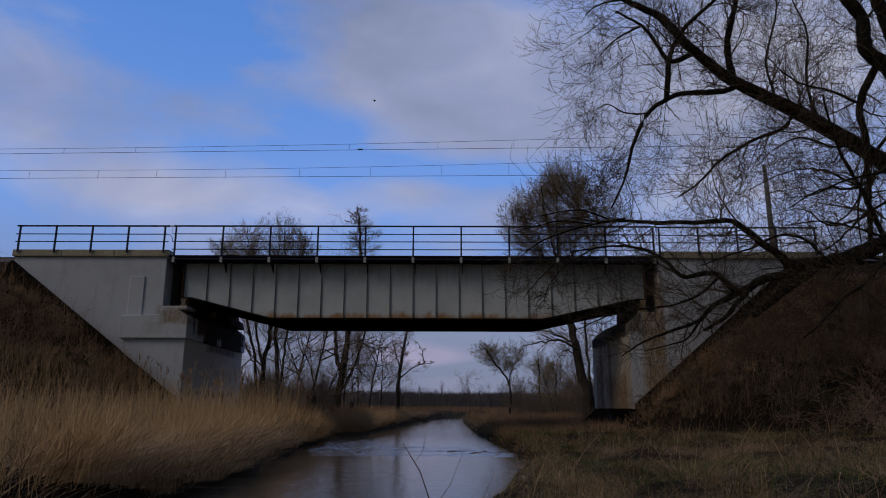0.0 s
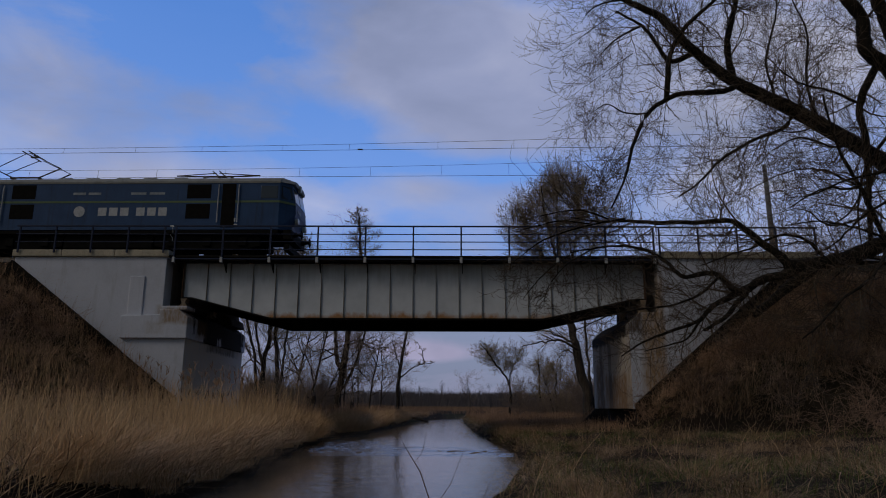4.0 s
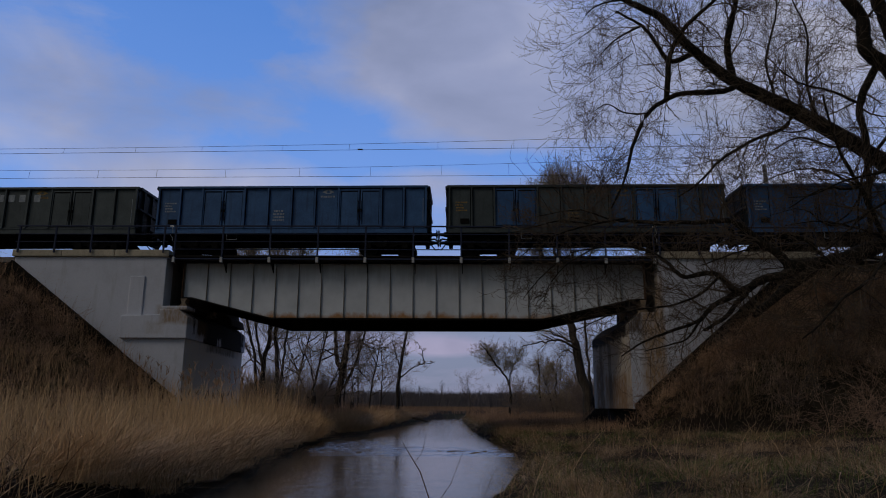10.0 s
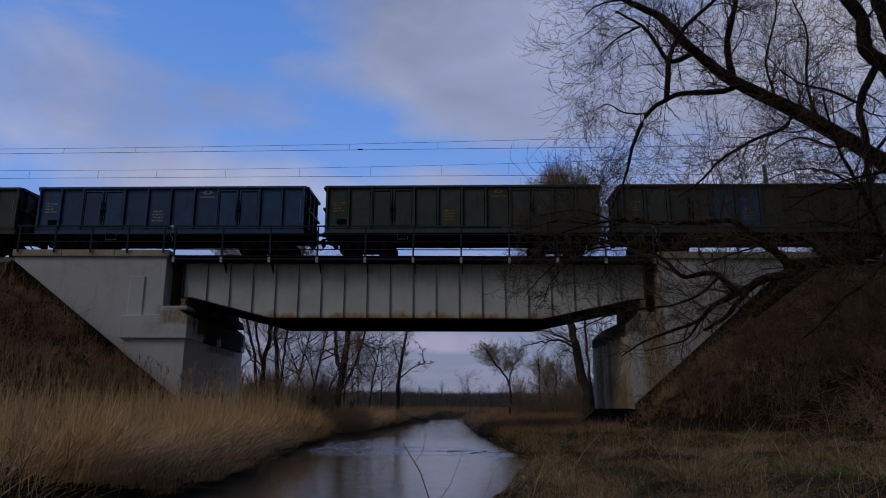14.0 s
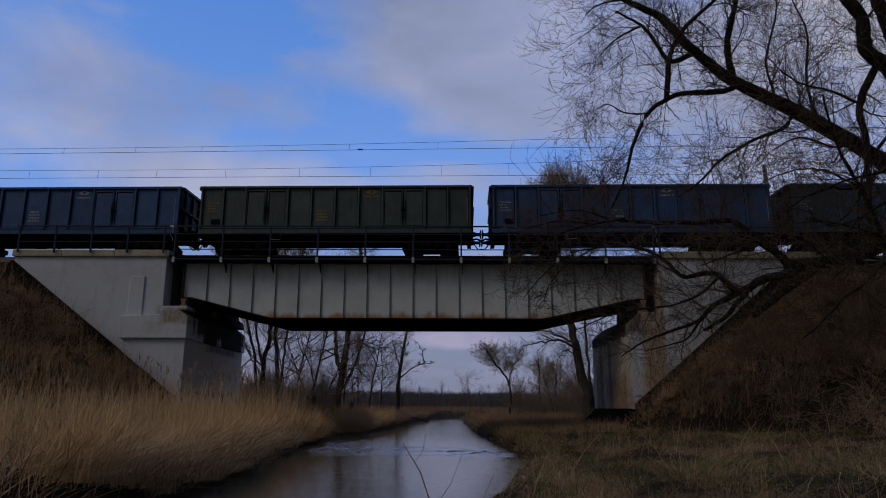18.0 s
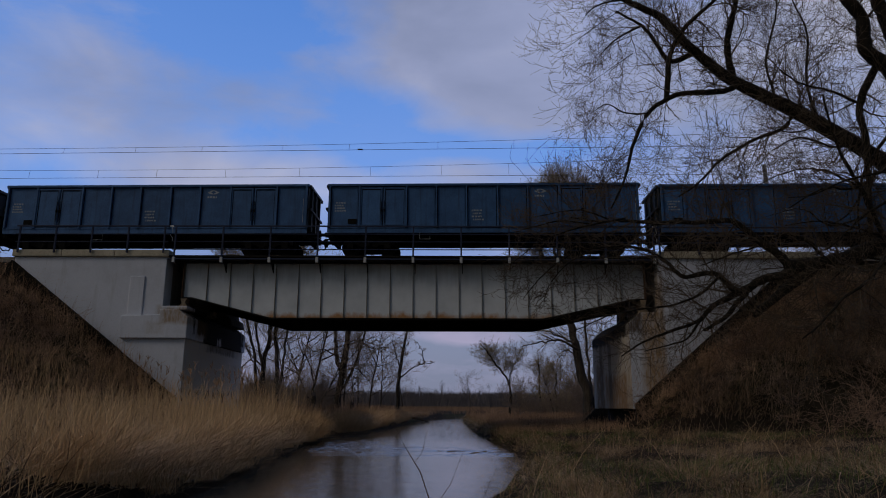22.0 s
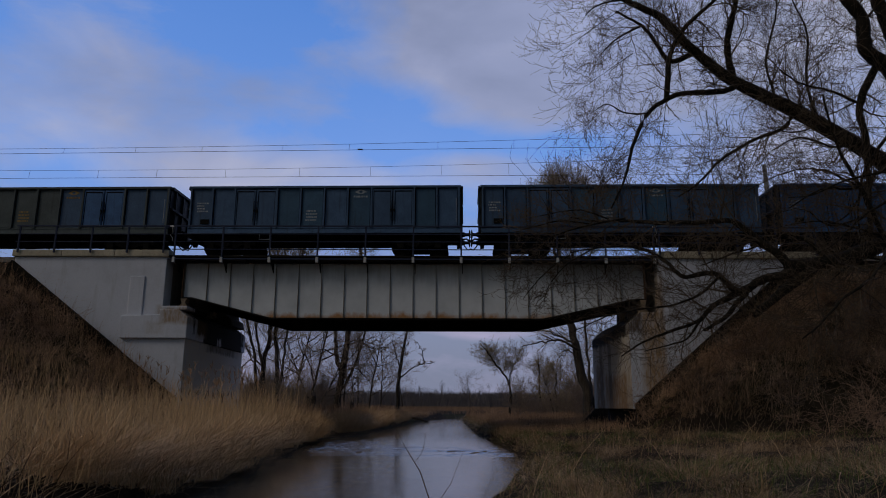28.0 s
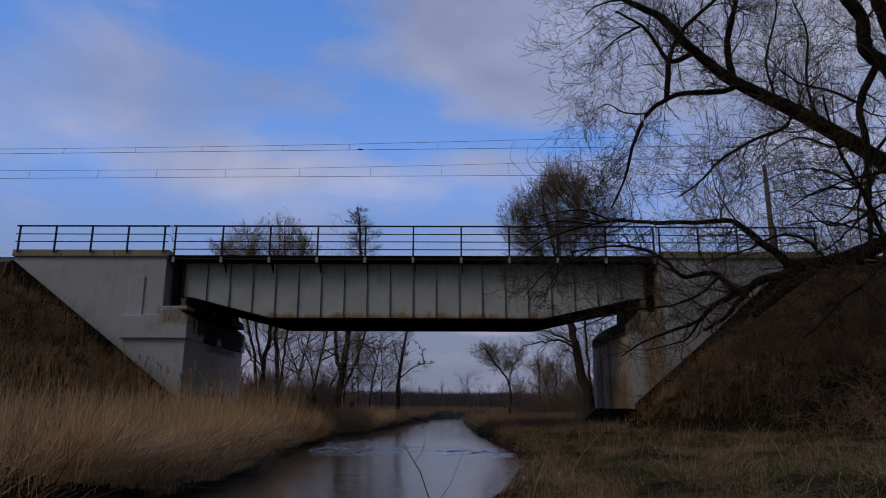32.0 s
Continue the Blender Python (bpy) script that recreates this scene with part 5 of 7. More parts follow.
    # beyond the bridge
    def beyond(x, y):
        l, r = outside(x, y)
        return (np.maximum(l, r) > 0.2) & (rng.random(len(x)) < 0.65 + 0.35 * fbm(x, y, 0.4, 2.0)) & ~((y < 41.5) & ((x < -11.6) | (x > 7.5)))
    p = scatter(rng, 56000, -26, 16, 40.0, 95, beyond)
    h = np.where((p[:, 0] < 0) | (p[:, 1] > 82), 1.15, 0.55) * rng.uniform(0.5, 1.2, len(p))
    stuff("reeds", blades("reeds", p, h, rng.uniform(0.012, 0.028, len(p)), 0.35, M_reed_far, rng, 0.8, 1.0, 0.5), "dry reeds on the floodplain beyond the bridge", "reeds")
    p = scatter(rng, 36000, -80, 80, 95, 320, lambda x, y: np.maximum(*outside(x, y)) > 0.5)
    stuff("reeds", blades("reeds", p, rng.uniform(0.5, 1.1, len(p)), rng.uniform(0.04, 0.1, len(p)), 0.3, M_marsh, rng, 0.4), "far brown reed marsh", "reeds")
    p = scatter(rng, 12000, -12.0, 8.0, 29.5, 46, lambda x, y: np.maximum(*outside(x, y)) > 0.2)
    stuff("reeds", blades("reeds", p, np.where(p[:, 0] < 0, 1.25, 0.6) * rng.uniform(0.4, 1.0, len(p)), rng.uniform(0.01, 0.022, len(p)), 0.45, M_reed_far, rng, 0.6), "sparse dry reeds in the shade under the bridge", "reeds")


def build_grass():
    rng = np.random.default_rng(9)
    def east(x, y):
        l, r = outside(x, y)
        return (r > np.where(y < 20, 0.55, 0.15)) & (rng.random(len(x)) < (0.62 + 0.6 * fbm(x, y, 0.8, 1.0)) * np.clip(1.3 - 0.17 * np.maximum(0, x - 0.25 * y), 0.22, 1)) & ~((y > 30.2) & (x > 7.7))
    def clump(x, y, s, seed):
        return fbm(x, y, s, seed) + 0.6 * fbm(x, y, 2.3 * s, seed + 3.0)
    # flattened swathes that lie over one another, with dark hollows between
    for n_, x0, x1, y0, y1, k in ((150000, -1.5, 13, 5.5, 17, 1.15), (80000, 1, 22, 16, 30.2, 1.8)):
        p = scatter(rng, n_, x0, x1, y0, y1, lambda x, y: east(x, y) & (clump(x, y, 3.4, 1.0) + rng.normal(0, 0.14, len(x)) > 0.26))
        p[:, 2] += 0.22 * np.clip(clump(p[:, 0], p[:, 1], 3.4, 1.0), 0, 1) * rng.random(len(p))
        h = (0.40 + 0.2 * fbm(p[:, 0], p[:, 1], 0.9, 2.0)) * rng.uniform(0.4, 1.4, len(p))
        stuff("dead_grass", blades("dead_grass", p, h, rng.uniform(0.004, 0.009, len(p)) * k, 1.5, M_grass_dry, rng, 0.7, 0.5, 0.75), "matted dead brown grass on the bank", "grass")
    p = scatter(rng, 26000, -1.5, 20, 5.5, 29, east)
    stuff("rotting_grass", blades("rotting_grass", p, rng.uniform(0.2, 0.6, len(p)), rng.uniform(0.006, 0.013, len(p)), 1.2, M_reed_dark, rng, 0.8, 0.6, 0.5), "dark rotting grass in the hollows of the bank", "grass")
    p = scatter(rng, 170000, -1, 16, 5.5, 29.5, lambda x, y: east(x, y) & (fbm(x, y, 0.5, 6.0) + 0.6 * fbm(x, y, 1.9, 2.0) > 0.0) & (clump(x, y, 3.4, 1.0) > -0.25) & (ground_height(x, y) < 1.6))
    stuff("green_grass", blades("green_grass", p, rng.uniform(0.1, 0.3, len(p)), rng.uniform(0.006, 0.012, len(p)), 0.8, M_grass_green, rng, 0.8, 1.0, 0.4), "patches of fresh green spring grass", "grass")
    # tussocks: thick arching bunches
    seeds = scatter(rng, 420, -1, 19, 6.5, 28, lambda x, y: east(x, y) & (outside(x, y)[1] > 0.9) & (clump(x, y, 3.4, 1.0) > 0.1) & (ground_height(x, y) < 2.5))
    seeds = np.concatenate([seeds, scatter(rng, 260, -0.5, 9, 6.3, 11, lambda x, y: east(x, y) & (outside(x, y)[1] > 0.9) & (clump(x, y, 3.4, 1.0) > 0.1))])
    p = np.repeat(seeds, 110, axis=0)
    p[:, :2] += rng.normal(0, 0.14, (len(p), 2))
    p[:, 2] += 0.02
    h = np.repeat(rng.uniform(0.25, 0.65, len(seeds)), 110) * rng.uniform(0.6, 1.2, len(p))
    stuff("tussocks", blades("tussocks", p, h, rng.uniform(0.004, 0.009, len(p)), 0.85, M_grass_dry, rng, 1.4, 0.8, 0.45), "arching tussocks of pale dead grass", "grass")
    # grass hanging over the water on the east bank
    y = 6.5 + 80 * rng.random(14000) ** 1.7
    lo, hi = river_edges(y)
    x = hi + rng.uniform(0.0, 0.85, len(y))
    p = np.stack([x, y, np.maximum(ground_height(x, y), 0.06)], -1)
    k = rng.random(len(p)) < 0.28
    wide = 0.006 + 0.00028 * y
    low = np.clip(y / 26, 0.3, 1)
    stuff("bank_grass", blades("bank_grass", p[~k], low[~k] * rng.uniform(0.3, 0.85, (~k).sum()), wide[~k], 1.1, M_grass_dry, rng, 0.9, 0.55, 0.3), "dead grass hanging over the river's edge", "grass")
    stuff("bank_grass", blades("bank_grass", p[k], low[k] * rng.uniform(0.12, 0.35, k.sum()), wide[k], 0.9, M_grass_green, rng, 0.9, 0.8, 0.3), "green grass along the river's edge", "grass")
    # long pale stems, standing and fallen across the grass
    p = scatter(rng, 900, -1, 16, 8.5, 29, east)
    stuff("dry_stalks", blades("dry_stalks", p, rng.uniform(0.5, 1.2, len(p)), rng.uniform(0.005, 0.010, len(p)), 0.8, M_reed, rng, 0.35), "tall dry weed stalks standing in the grass", "grass")
    # embankment scrub
    def slope(x, y):
        z = ground_height(x, y)
        return (z > 1.2) & (z < 7.9) & (fbm(x, y, 2.2, 3.0) + 0.8 * fbm(x, y, 4.3, 1.0) + rng.normal(0, 0.12, len(x)) > -0.1 - 0.08 * np.clip(z - 2, 0, 3)) & (y < np.where(x > 0, 29.9, 30.3)) & (np.hypot((x - 13.3) / 2.3, (y - 22.4) / 2.2) > 1)
    for x0, x1, nn in ((-34, -11, 40000), (7.5, 30, 56000)):
        p = scatter(rng, nn, x0, x1, 16, 30.4, slope)
        stuff("slope_grass", blades("slope_grass", p, rng.uniform(0.25, 0.85, len(p)), rng.uniform(0.008, 0.018, len(p)), 1.1, M_leaf_litter, rng, 0.9, 0.8, 0.6), "dead brown grass on the embankment slope", "grass")
        p = scatter(rng, nn // 3, x0, x1, 16, 30.4, slope)
        stuff("brambles", blades("brambles", p, rng.uniform(0.6, 1.6, len(p)), rng.uniform(0.010, 0.020, len(p)), 0.6, M_bramble, rng, 1.3, 1.0, 0.5), "tangled dark bramble stems on the embankment", "brambles")
    # arching bunches of dead grass on both slopes, with shaded hollows between them
    for x0, x1, nn in ((-34, -11.5, 620), (8.5, 27, 520)):
        seeds = scatter(rng, nn, x0, x1, 15, 30.1, lambda x, y: (ground_height(x, y) > 1.1) & (ground_height(x, y) < 7.9) & (np.hypot((x - 13.3) / 2.3, (y - 22.4) / 2.2) > 1))
        size = rng.uniform(0.35, 1.0, len(seeds))
        p = np.repeat(seeds, 70, axis=0)
        p[:, :2] += rng.normal(0, 0.13, (len(p), 2))
        p[:, 2] += 0.05
        stuff("slope_tussocks", blades("slope_tussocks", p, np.repeat(size, 70) * rng.uniform(0.5, 1.2, len(p)), rng.uniform(0.006, 0.013, len(p)), 0.75, M_reed_far if x0 < 0 else M_leaf_litter, rng, 1.3, 0.9, 0.7), "arching tussocks of dead grass on the embankment", "grass")
    # leafless scrub on the slopes and at their foot
    c = {"levels": 3, "kids": (6, 5), "ratio": (0.4, 0.8), "angle": 44, "wander": 0.22, "lift": (-0.02, -0.05, -0.05), "rmin": 0.005, "from": 0.1}
    for x0, x1, nn in ((-30, -12, 150), (7.5, 26, 230)):
        out = [[], [], []]
        for q in scatter(rng, nn, x0, x1, 17, 30.0, lambda x, y: (ground_height(x, y) > 0.9) & (ground_height(x, y) < np.where(x > 0, 4.6, 7.9)) & (np.hypot((x - 13.3) / 2.3, (y - 22.4) / 2.2) > 1)):
            for k in range(3):
                grow(out, q, rng.normal(0, 0.6, 3) + np.array([0, -0.2, 1.0]), rng.uniform(0.5, 1.5), rng.uniform(0.007, 0.014), 0, rng, c)
        stuff("scrub", tubes_mesh("scrub", out[0] + out[1] + out[2], M_scrub, 3), "tangled leafless reddish scrub on the embankment", "shrubs")
    # rough pale grass high on the east slope
    q = scatter(rng, 95000, 9.5, 26, 20, 29.9, lambda x, y: (ground_height(x, y) > 3.2) & (ground_height(x, y) < 7.9) & (fbm(x, y, 1.6, 2.0) + 0.5 * fbm(x, y, 4.0, 7.0) + rng.normal(0, 0.3, len(x)) > -0.1))
    stuff("slope_grass", blades("slope_grass", q, rng.uniform(0.3, 0.8, len(q)), rng.uniform(0.01, 0.02, len(q)), 1.2, M_leaf_litter, rng, 0.9, 0.8, 0.4), "rough pale dead grass high on the embankment", "grass")
    # upright leafless brush on the shoulder east of the wing wall
    out = [[], [], []]
    for q in scatter(rng, 90, 15.8, 26, 31.2, 41, lambda x, y: ground_height(x, y) > 5):
        grow(out, q, rng.normal(0, 0.12, 3) + np.array([0, 0, 1.0]), rng.uniform(1.6, 3.6), 0.016, 0, rng, {"levels": 3, "kids": (6, 4), "ratio": (0.25, 0.45), "angle": 28, "wander": 0.05, "lift": (0.02, 0.08, 0.08), "rmin": 0.005, "from": 0.2})
    stuff("shoulder_brush", tubes_mesh("shoulder_brush", [(a[::2] if len(a) == 5 else a, b[::2] if len(b) == 5 else b) for a, b in out[0] + out[1] + out[2]], M_scrub, 3), "upright leafless brush on top of the embankment", "shrubs")
    # weeds against the west wing wall
    q = scatter(rng, 160, -17.5, -11.3, 28.6, 30.1, lambda x, y: rng.random(len(x)) < 0.8)
    stuff("wall_weeds", blades("wall_weeds", q, rng.uniform(0.9, 2.1, len(q)), rng.uniform(0.012, 0.022, len(q)), 0.16, M_bramble, rng, 0.5), "tall dry weeds in front of the wing wall", "weeds")
    # top of the embankment outside the wings
    p = scatter(rng, 9000, -60, -19.5, 28, 31.5, lambda x, y: ground_height(x, y) > 5)
    stuff("slope_grass", blades("slope_grass", p, rng.uniform(0.15, 0.4, len(p)), 0.015, 0.6, M_leaf_litter, rng, 0.8), "dead brown grass along the embankment shoulder", "grass")


def build_far_forest():
    rng = np.random.default_rng(21)
    # a dense dark belt of trunks and twigs, then single crowns that stand a little above it
    n = 56000
    x, y = rng.uniform(-420, 420, n), rng.uniform(330, 410, n)
    h = (8.6 + 0.8 * fbm(x, y, 0.021, 2.0) + 0.6 * fbm(x, y, 0.11, 4.0)) * rng.uniform(0.78, 1.0, n)
    me = blades("far_forest", np.stack([x, y, ground_height(x, y)], -1), h, rng.uniform(0.18, 0.45, n), 0.09, M_forest, rng, 0.3)
    stuff("far_forest", me, "distant leafless woodland in haze grey at the edge of the marsh", "forest")
    n, k = 330, 60
    x, y = rng.uniform(-300, 300, n), rng.uniform(322, 345, n)
    top = rng.uniform(8.0, 11.0, n) + 2.6 * (rng.random(n) < 0.1)
    wide = rng.uniform(1.0, 2.2, n)
    a = np.repeat(np.arange(n), k)
    v = rng.normal(0, 1, (n * k, 3))
    v = v / np.linalg.norm(v, axis=1)[:, None] * rng.random((n * k, 1)) ** 0.4
    base = ground_height(x, y)
    pos = np.stack([x[a] + v[:, 0] * wide[a], y[a] + v[:, 1] * wide[a], base[a] + top[a] - 2.4 + v[:, 2] * 1.9], -1)
    stuff("far_crowns", blades("far_crowns", pos, rng.uniform(0.5, 1.2, n * k), rng.uniform(0.04, 0.09, n * k), 0.45, M_forest, rng, 0.3), "twiggy crowns of the distant woodland", "forest")
    stuff("far_trunks", blades("far_trunks", np.stack([x, y, base], -1), top, 0.4, 0.03, M_forest, rng, 0.2), "thin trunks of the distant woodland", "forest")
    n = 16000
    x, y = rng.uniform(-420, 420, n), rng.uniform(316, 335, n)
    pos = np.stack([x, y, ground_height(x, y)], -1)
    stuff("far_shrubs", blades("far_shrubs", pos, rng.uniform(2, 5.5, n), rng.uniform(0.2, 0.5, n), 0.25, M_forest, rng, 0.4), "haze-grey undergrowth along the distant woodland", "shrubs")


def build_undergrowth():
    """Thin upright brush among the trunks on the west bank beyond the bridge."""
    rng = np.random.default_rng(77)
    c = {"levels": 3, "kids": (7, 4), "ratio": (0.25, 0.5), "angle": 30, "wander": 0.07, "lift": (0.01, 0.05, 0.05), "rmin": 0.006, "from": 0.15}
    out = [[], [], []]
    for q in scatter(rng, 130, -21, -9.5, 46, 74, lambda x, y: (outside(x, y)[0] > 2.5) & (ground_height(x, y) < 1.6)):
        grow(out, q, rng.normal(0, 0.14, 3) + np.array([0, 0, 1.0]), rng.uniform(1.8, 4.6), 0.02, 0, rng, c)
    stuff("undergrowth", tubes_mesh("undergrowth", out[0] + out[1] + out[2], M_twig_far, 3), "thin leafless brown brush among the trunks", "shrubs")


def at_ground(x, y):
    return (x, y, float(ground_height(x, y)))


ALDER = {"levels": 4, "kids": (0, 9, 6), "ratio": (0.3, 0.55), "angle": 66, "wander": 0.10, "lift": (0.0, 0.02, 0.04), "rmin": 0.008, "from": 0.12}
ROUND = {"levels": 4, "kids": (0, 7, 5), "ratio": (0.4, 0.7), "angle": 48, "wander": 0.06, "lift": (0.0, 0.05, 0.06), "rmin": 0.009, "from": 0.1}
FAN = {"levels": 4, "kids": (0, 5, 3), "ratio": (0.4, 0.7), "angle": 20, "wander": 0.025, "lift": (0.0, 0.07, 0.07), "rmin": 0.0075, "from": 0.15}
BUSHY = {"levels": 4, "kids": (0, 9, 6), "ratio": (0.45, 0.75), "angle": 30, "wander": 0.03, "lift": (0.0, 0.03, 0.03), "rmin": 0.009, "from": 0.1}


def build_trees():
    build_undergrowth()
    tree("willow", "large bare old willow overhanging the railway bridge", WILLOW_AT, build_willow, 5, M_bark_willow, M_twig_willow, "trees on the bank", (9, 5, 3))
    at = at_ground(-9.9, 60)
    tree("alder", "tall bare alder with forked dark trunk and clumped crown", at, guided(at, [
        ([(-9.9, 60, 0.3), (-9.34, 60, 4.38), (-8.88, 60, 7.9), (-8.39, 60, 12.2), (-8.07, 60, 14.75), (-8.25, 60, 17.3), (-8.5, 60, 19.1)], 0.33, 0.04, 26, 1.5, 0.5),
        ([(-9.5, 60, 4.6), (-9.99, 60, 6.3), (-10.11, 60, 7.9), (-10.0, 60, 10.2)], 0.2, 0.09, 10, 2.2, 0.3),
        ([(-9.3, 60, 2.9), (-8.74, 60, 3.91), (-8.03, 60, 5.68), (-7.42, 60, 7.9), (-6.75, 60, 10.2)], 0.13, 0.06, 14, 2.2, 0.25),
        ([(-9.35, 60, 4.5), (-8.24, 60, 4.77), (-7.25, 60, 4.01), (-6.45, 60, 2.98)], 0.07, 0.02, 9, 1.2, 0.3),
        ([(-9.1, 60, 6.9), (-7.93, 60, 7.13), (-6.74, 60, 6.41), (-5.28, 60, 6.5)], 0.07, 0.02, 12, 1.4, 0.3),
        ([(-9.4, 60, 5.6), (-10.9, 60, 6.3), (-11.8, 60, 6.2), (-12.8, 60, 6.9)], 0.06, 0.02, 10, 1.3, 0.3)], ALDER,
        [(-8.1, 18.86, 0.7, 0.4), (-8.95, 18.49, 0.65, 0.4), (-9.23, 17.81, 0.55, 0.35), (-7.56, 17.81, 0.65, 0.4), (-7.14, 17.34, 0.6, 0.3), (-6.62, 16.61, 0.7, 0.4), (-9.03, 16.35, 0.75, 0.4), (-7.0, 15.42, 1.0, 0.55),
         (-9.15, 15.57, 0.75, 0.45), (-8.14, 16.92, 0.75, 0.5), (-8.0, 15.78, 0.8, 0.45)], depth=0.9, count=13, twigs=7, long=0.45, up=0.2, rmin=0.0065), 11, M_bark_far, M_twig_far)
    at = at_ground(-5.3, 70)
    tree("alder", "half-dead bare alder with one long side branch", at, guided(at, [
        ([(-5.4, 70, 0.3), (-5.15, 70, 4.87), (-4.75, 70, 7.5), (-4.49, 70, 8.97), (-4.7, 70, 10.5)], 0.2, 0.06, 12, 1.2, 0.4),
        ([(-5.1, 70, 4.4), (-3.87, 70, 5.32), (-2.75, 70, 5.83), (-1.68, 70, 5.89)], 0.075, 0.02, 5, 0.7, 0.4),
        ([(-2.7, 70, 5.85), (-2.87, 70, 6.83), (-3.4, 70, 7.9)], 0.06, 0.02, 4, 0.6, 0.3),
        ([(-5.15, 70, 5.5), (-5.59, 70, 6.82), (-6.01, 70, 8.23)], 0.07, 0.03, 7, 0.8, 0.3),
        ([(-5.0, 70, 6.1), (-4.69, 70, 7.0), (-4.24, 70, 7.9)], 0.06, 0.02, 6, 0.7, 0.3)], ALDER), 12, M_bark_far, M_twig_far)
    at = at_ground(-15.6, 60)
    tree("willow", "broad bare willow with several stout stems and rounded crown", at, guided(at, [
        ([(-16.0, 60, 0.4), (-16.22, 60, 4.59), (-15.97, 60, 7.58), (-15.93, 60, 10.2), (-15.95, 60, 13.7), (-15.83, 60, 16.8)], 0.24, 0.04, 16, 2.0, 0.3),
        ([(-15.1, 60, 0.4), (-15.03, 60, 4.12), (-15.37, 60, 8.22), (-15.0, 60, 11.2), (-15.33, 60, 15.2), (-15.6, 60, 18.1)], 0.23, 0.03, 16, 2.0, 0.3),
        ([(-16.3, 60, 0.4), (-16.8, 60, 5.31), (-17.6, 60, 8.45), (-18.28, 60, 11.2), (-19.5, 60, 14.2), (-20.4, 60, 15.8)], 0.15, 0.03, 14, 2.0, 0.3),
        ([(-14.9, 60, 0.4), (-14.47, 60, 5.32), (-14.36, 60, 7.73), (-13.81, 60, 11.2), (-13.39, 60, 14.7), (-13.35, 60, 16.5)], 0.12, 0.03, 14, 2.0, 0.3),
        ([(-16.1, 60, 4.35), (-16.78, 60, 7.24), (-17.2, 60, 10.2), (-17.9, 60, 14.2), (-18.2, 60, 17.0)], 0.12, 0.03, 14, 2.0, 0.3)], BUSHY,
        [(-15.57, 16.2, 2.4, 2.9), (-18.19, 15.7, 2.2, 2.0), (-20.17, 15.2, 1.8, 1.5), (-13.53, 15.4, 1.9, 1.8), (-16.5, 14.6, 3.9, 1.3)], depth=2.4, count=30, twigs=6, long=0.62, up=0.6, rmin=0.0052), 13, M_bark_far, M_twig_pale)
    at = at_ground(9.8, 50)
    tree("willow", "tall rounded bare willow with leaning trunk beyond the bridge", at, guided(at, [
        ([(9.75, 50, 0.5), (9.48, 50, 2.7), (9.02, 50, 5.31), (8.69, 50, 7.2), (8.25, 50, 9.66), (8.01, 50, 12.6), (8.0, 50, 15.2), (8.0, 50, 17.8)], 0.42, 0.04, 5, 2.0, 0.42),
        ([(10.0, 50, 0.8), (9.88, 50, 3.61), (9.66, 50, 7.2), (9.92, 50, 10.5), (10.44, 50, 13.0), (11.16, 50, 15.2)], 0.11, 0.03, 8, 2.0, 0.25),
        ([(8.31, 50, 9.24), (7.28, 50, 11.7), (6.08, 50, 13.4), (5.28, 50, 15.0)], 0.14, 0.03, 5, 2.0, 0.2),
        ([(8.14, 50, 11.3), (7.33, 50, 13.4), (6.77, 50, 15.6), (6.6, 50, 17.4)], 0.12, 0.03, 5, 2.0, 0.2),
        ([(8.19, 50, 10.5), (8.97, 50, 12.6), (9.48, 50, 15.2), (9.69, 50, 17.4)], 0.12, 0.03, 5, 2.0, 0.15),
        ([(8.9, 50, 5.7), (7.61, 50, 6.26), (6.31, 50, 6.06), (4.89, 50, 5.73)], 0.1, 0.02, 14, 1.5, 0.25),
        ([(8.8, 50, 6.1), (7.74, 50, 6.71), (7.07, 50, 7.07), (6.14, 50, 7.39)], 0.1, 0.02, 10, 1.5, 0.25),
        ([(8.95, 50, 5.1), (8.11, 50, 5.58), (7.48, 50, 4.78)], 0.05, 0.02, 7, 0.9, 0.25)], FAN,
        [(8.05, 16.3, 2.6, 3.7), (5.3, 14.6, 2.3, 2.6), (10.9, 15.4, 2.5, 3.1), (7.76, 13.6, 4.3, 1.9), (8.5, 18.3, 2.0, 2.5), (9.3, 18.0, 1.2, 1.7), (7.5, 17.9, 1.2, 1.8), (5.6, 16.4, 1.7, 1.9)], depth=2.6, count=27, twigs=7, long=0.8, up=0.8, rmin=0.0052), 14, M_bark_far, M_twig_pale)
    small = dict(depth=1.4, count=20, twigs=6, long=0.6, up=0.3, rmin=0.0065)
    at = at_ground(6.2, 75)
    tree("willow", "small rounded bare willow with two leaning limbs on the floodplain", at, guided(at, [
        ([(6.2, 75, 0.4), (6.07, 75, 3.98), (4.65, 75, 6.05), (3.88, 75, 7.12), (3.1, 75, 8.0)], 0.14, 0.025, 10, 1.2, 0.4),
        ([(6.1, 75, 3.8), (6.39, 75, 5.46), (7.0, 75, 6.65), (6.86, 75, 8.0)], 0.075, 0.02, 10, 1.2, 0.3)], ROUND,
        [(3.5, 7.1, 1.8, 1.4), (4.6, 7.7, 1.4, 1.2), (6.84, 7.2, 1.5, 1.6), (6.0, 5.6, 0.9, 1.0), (4.9, 6.3, 1.3, 0.9)], **{**small, "count": 24}), 15, M_bark_far, M_twig_pale)
    at = at_ground(9.9, 80)
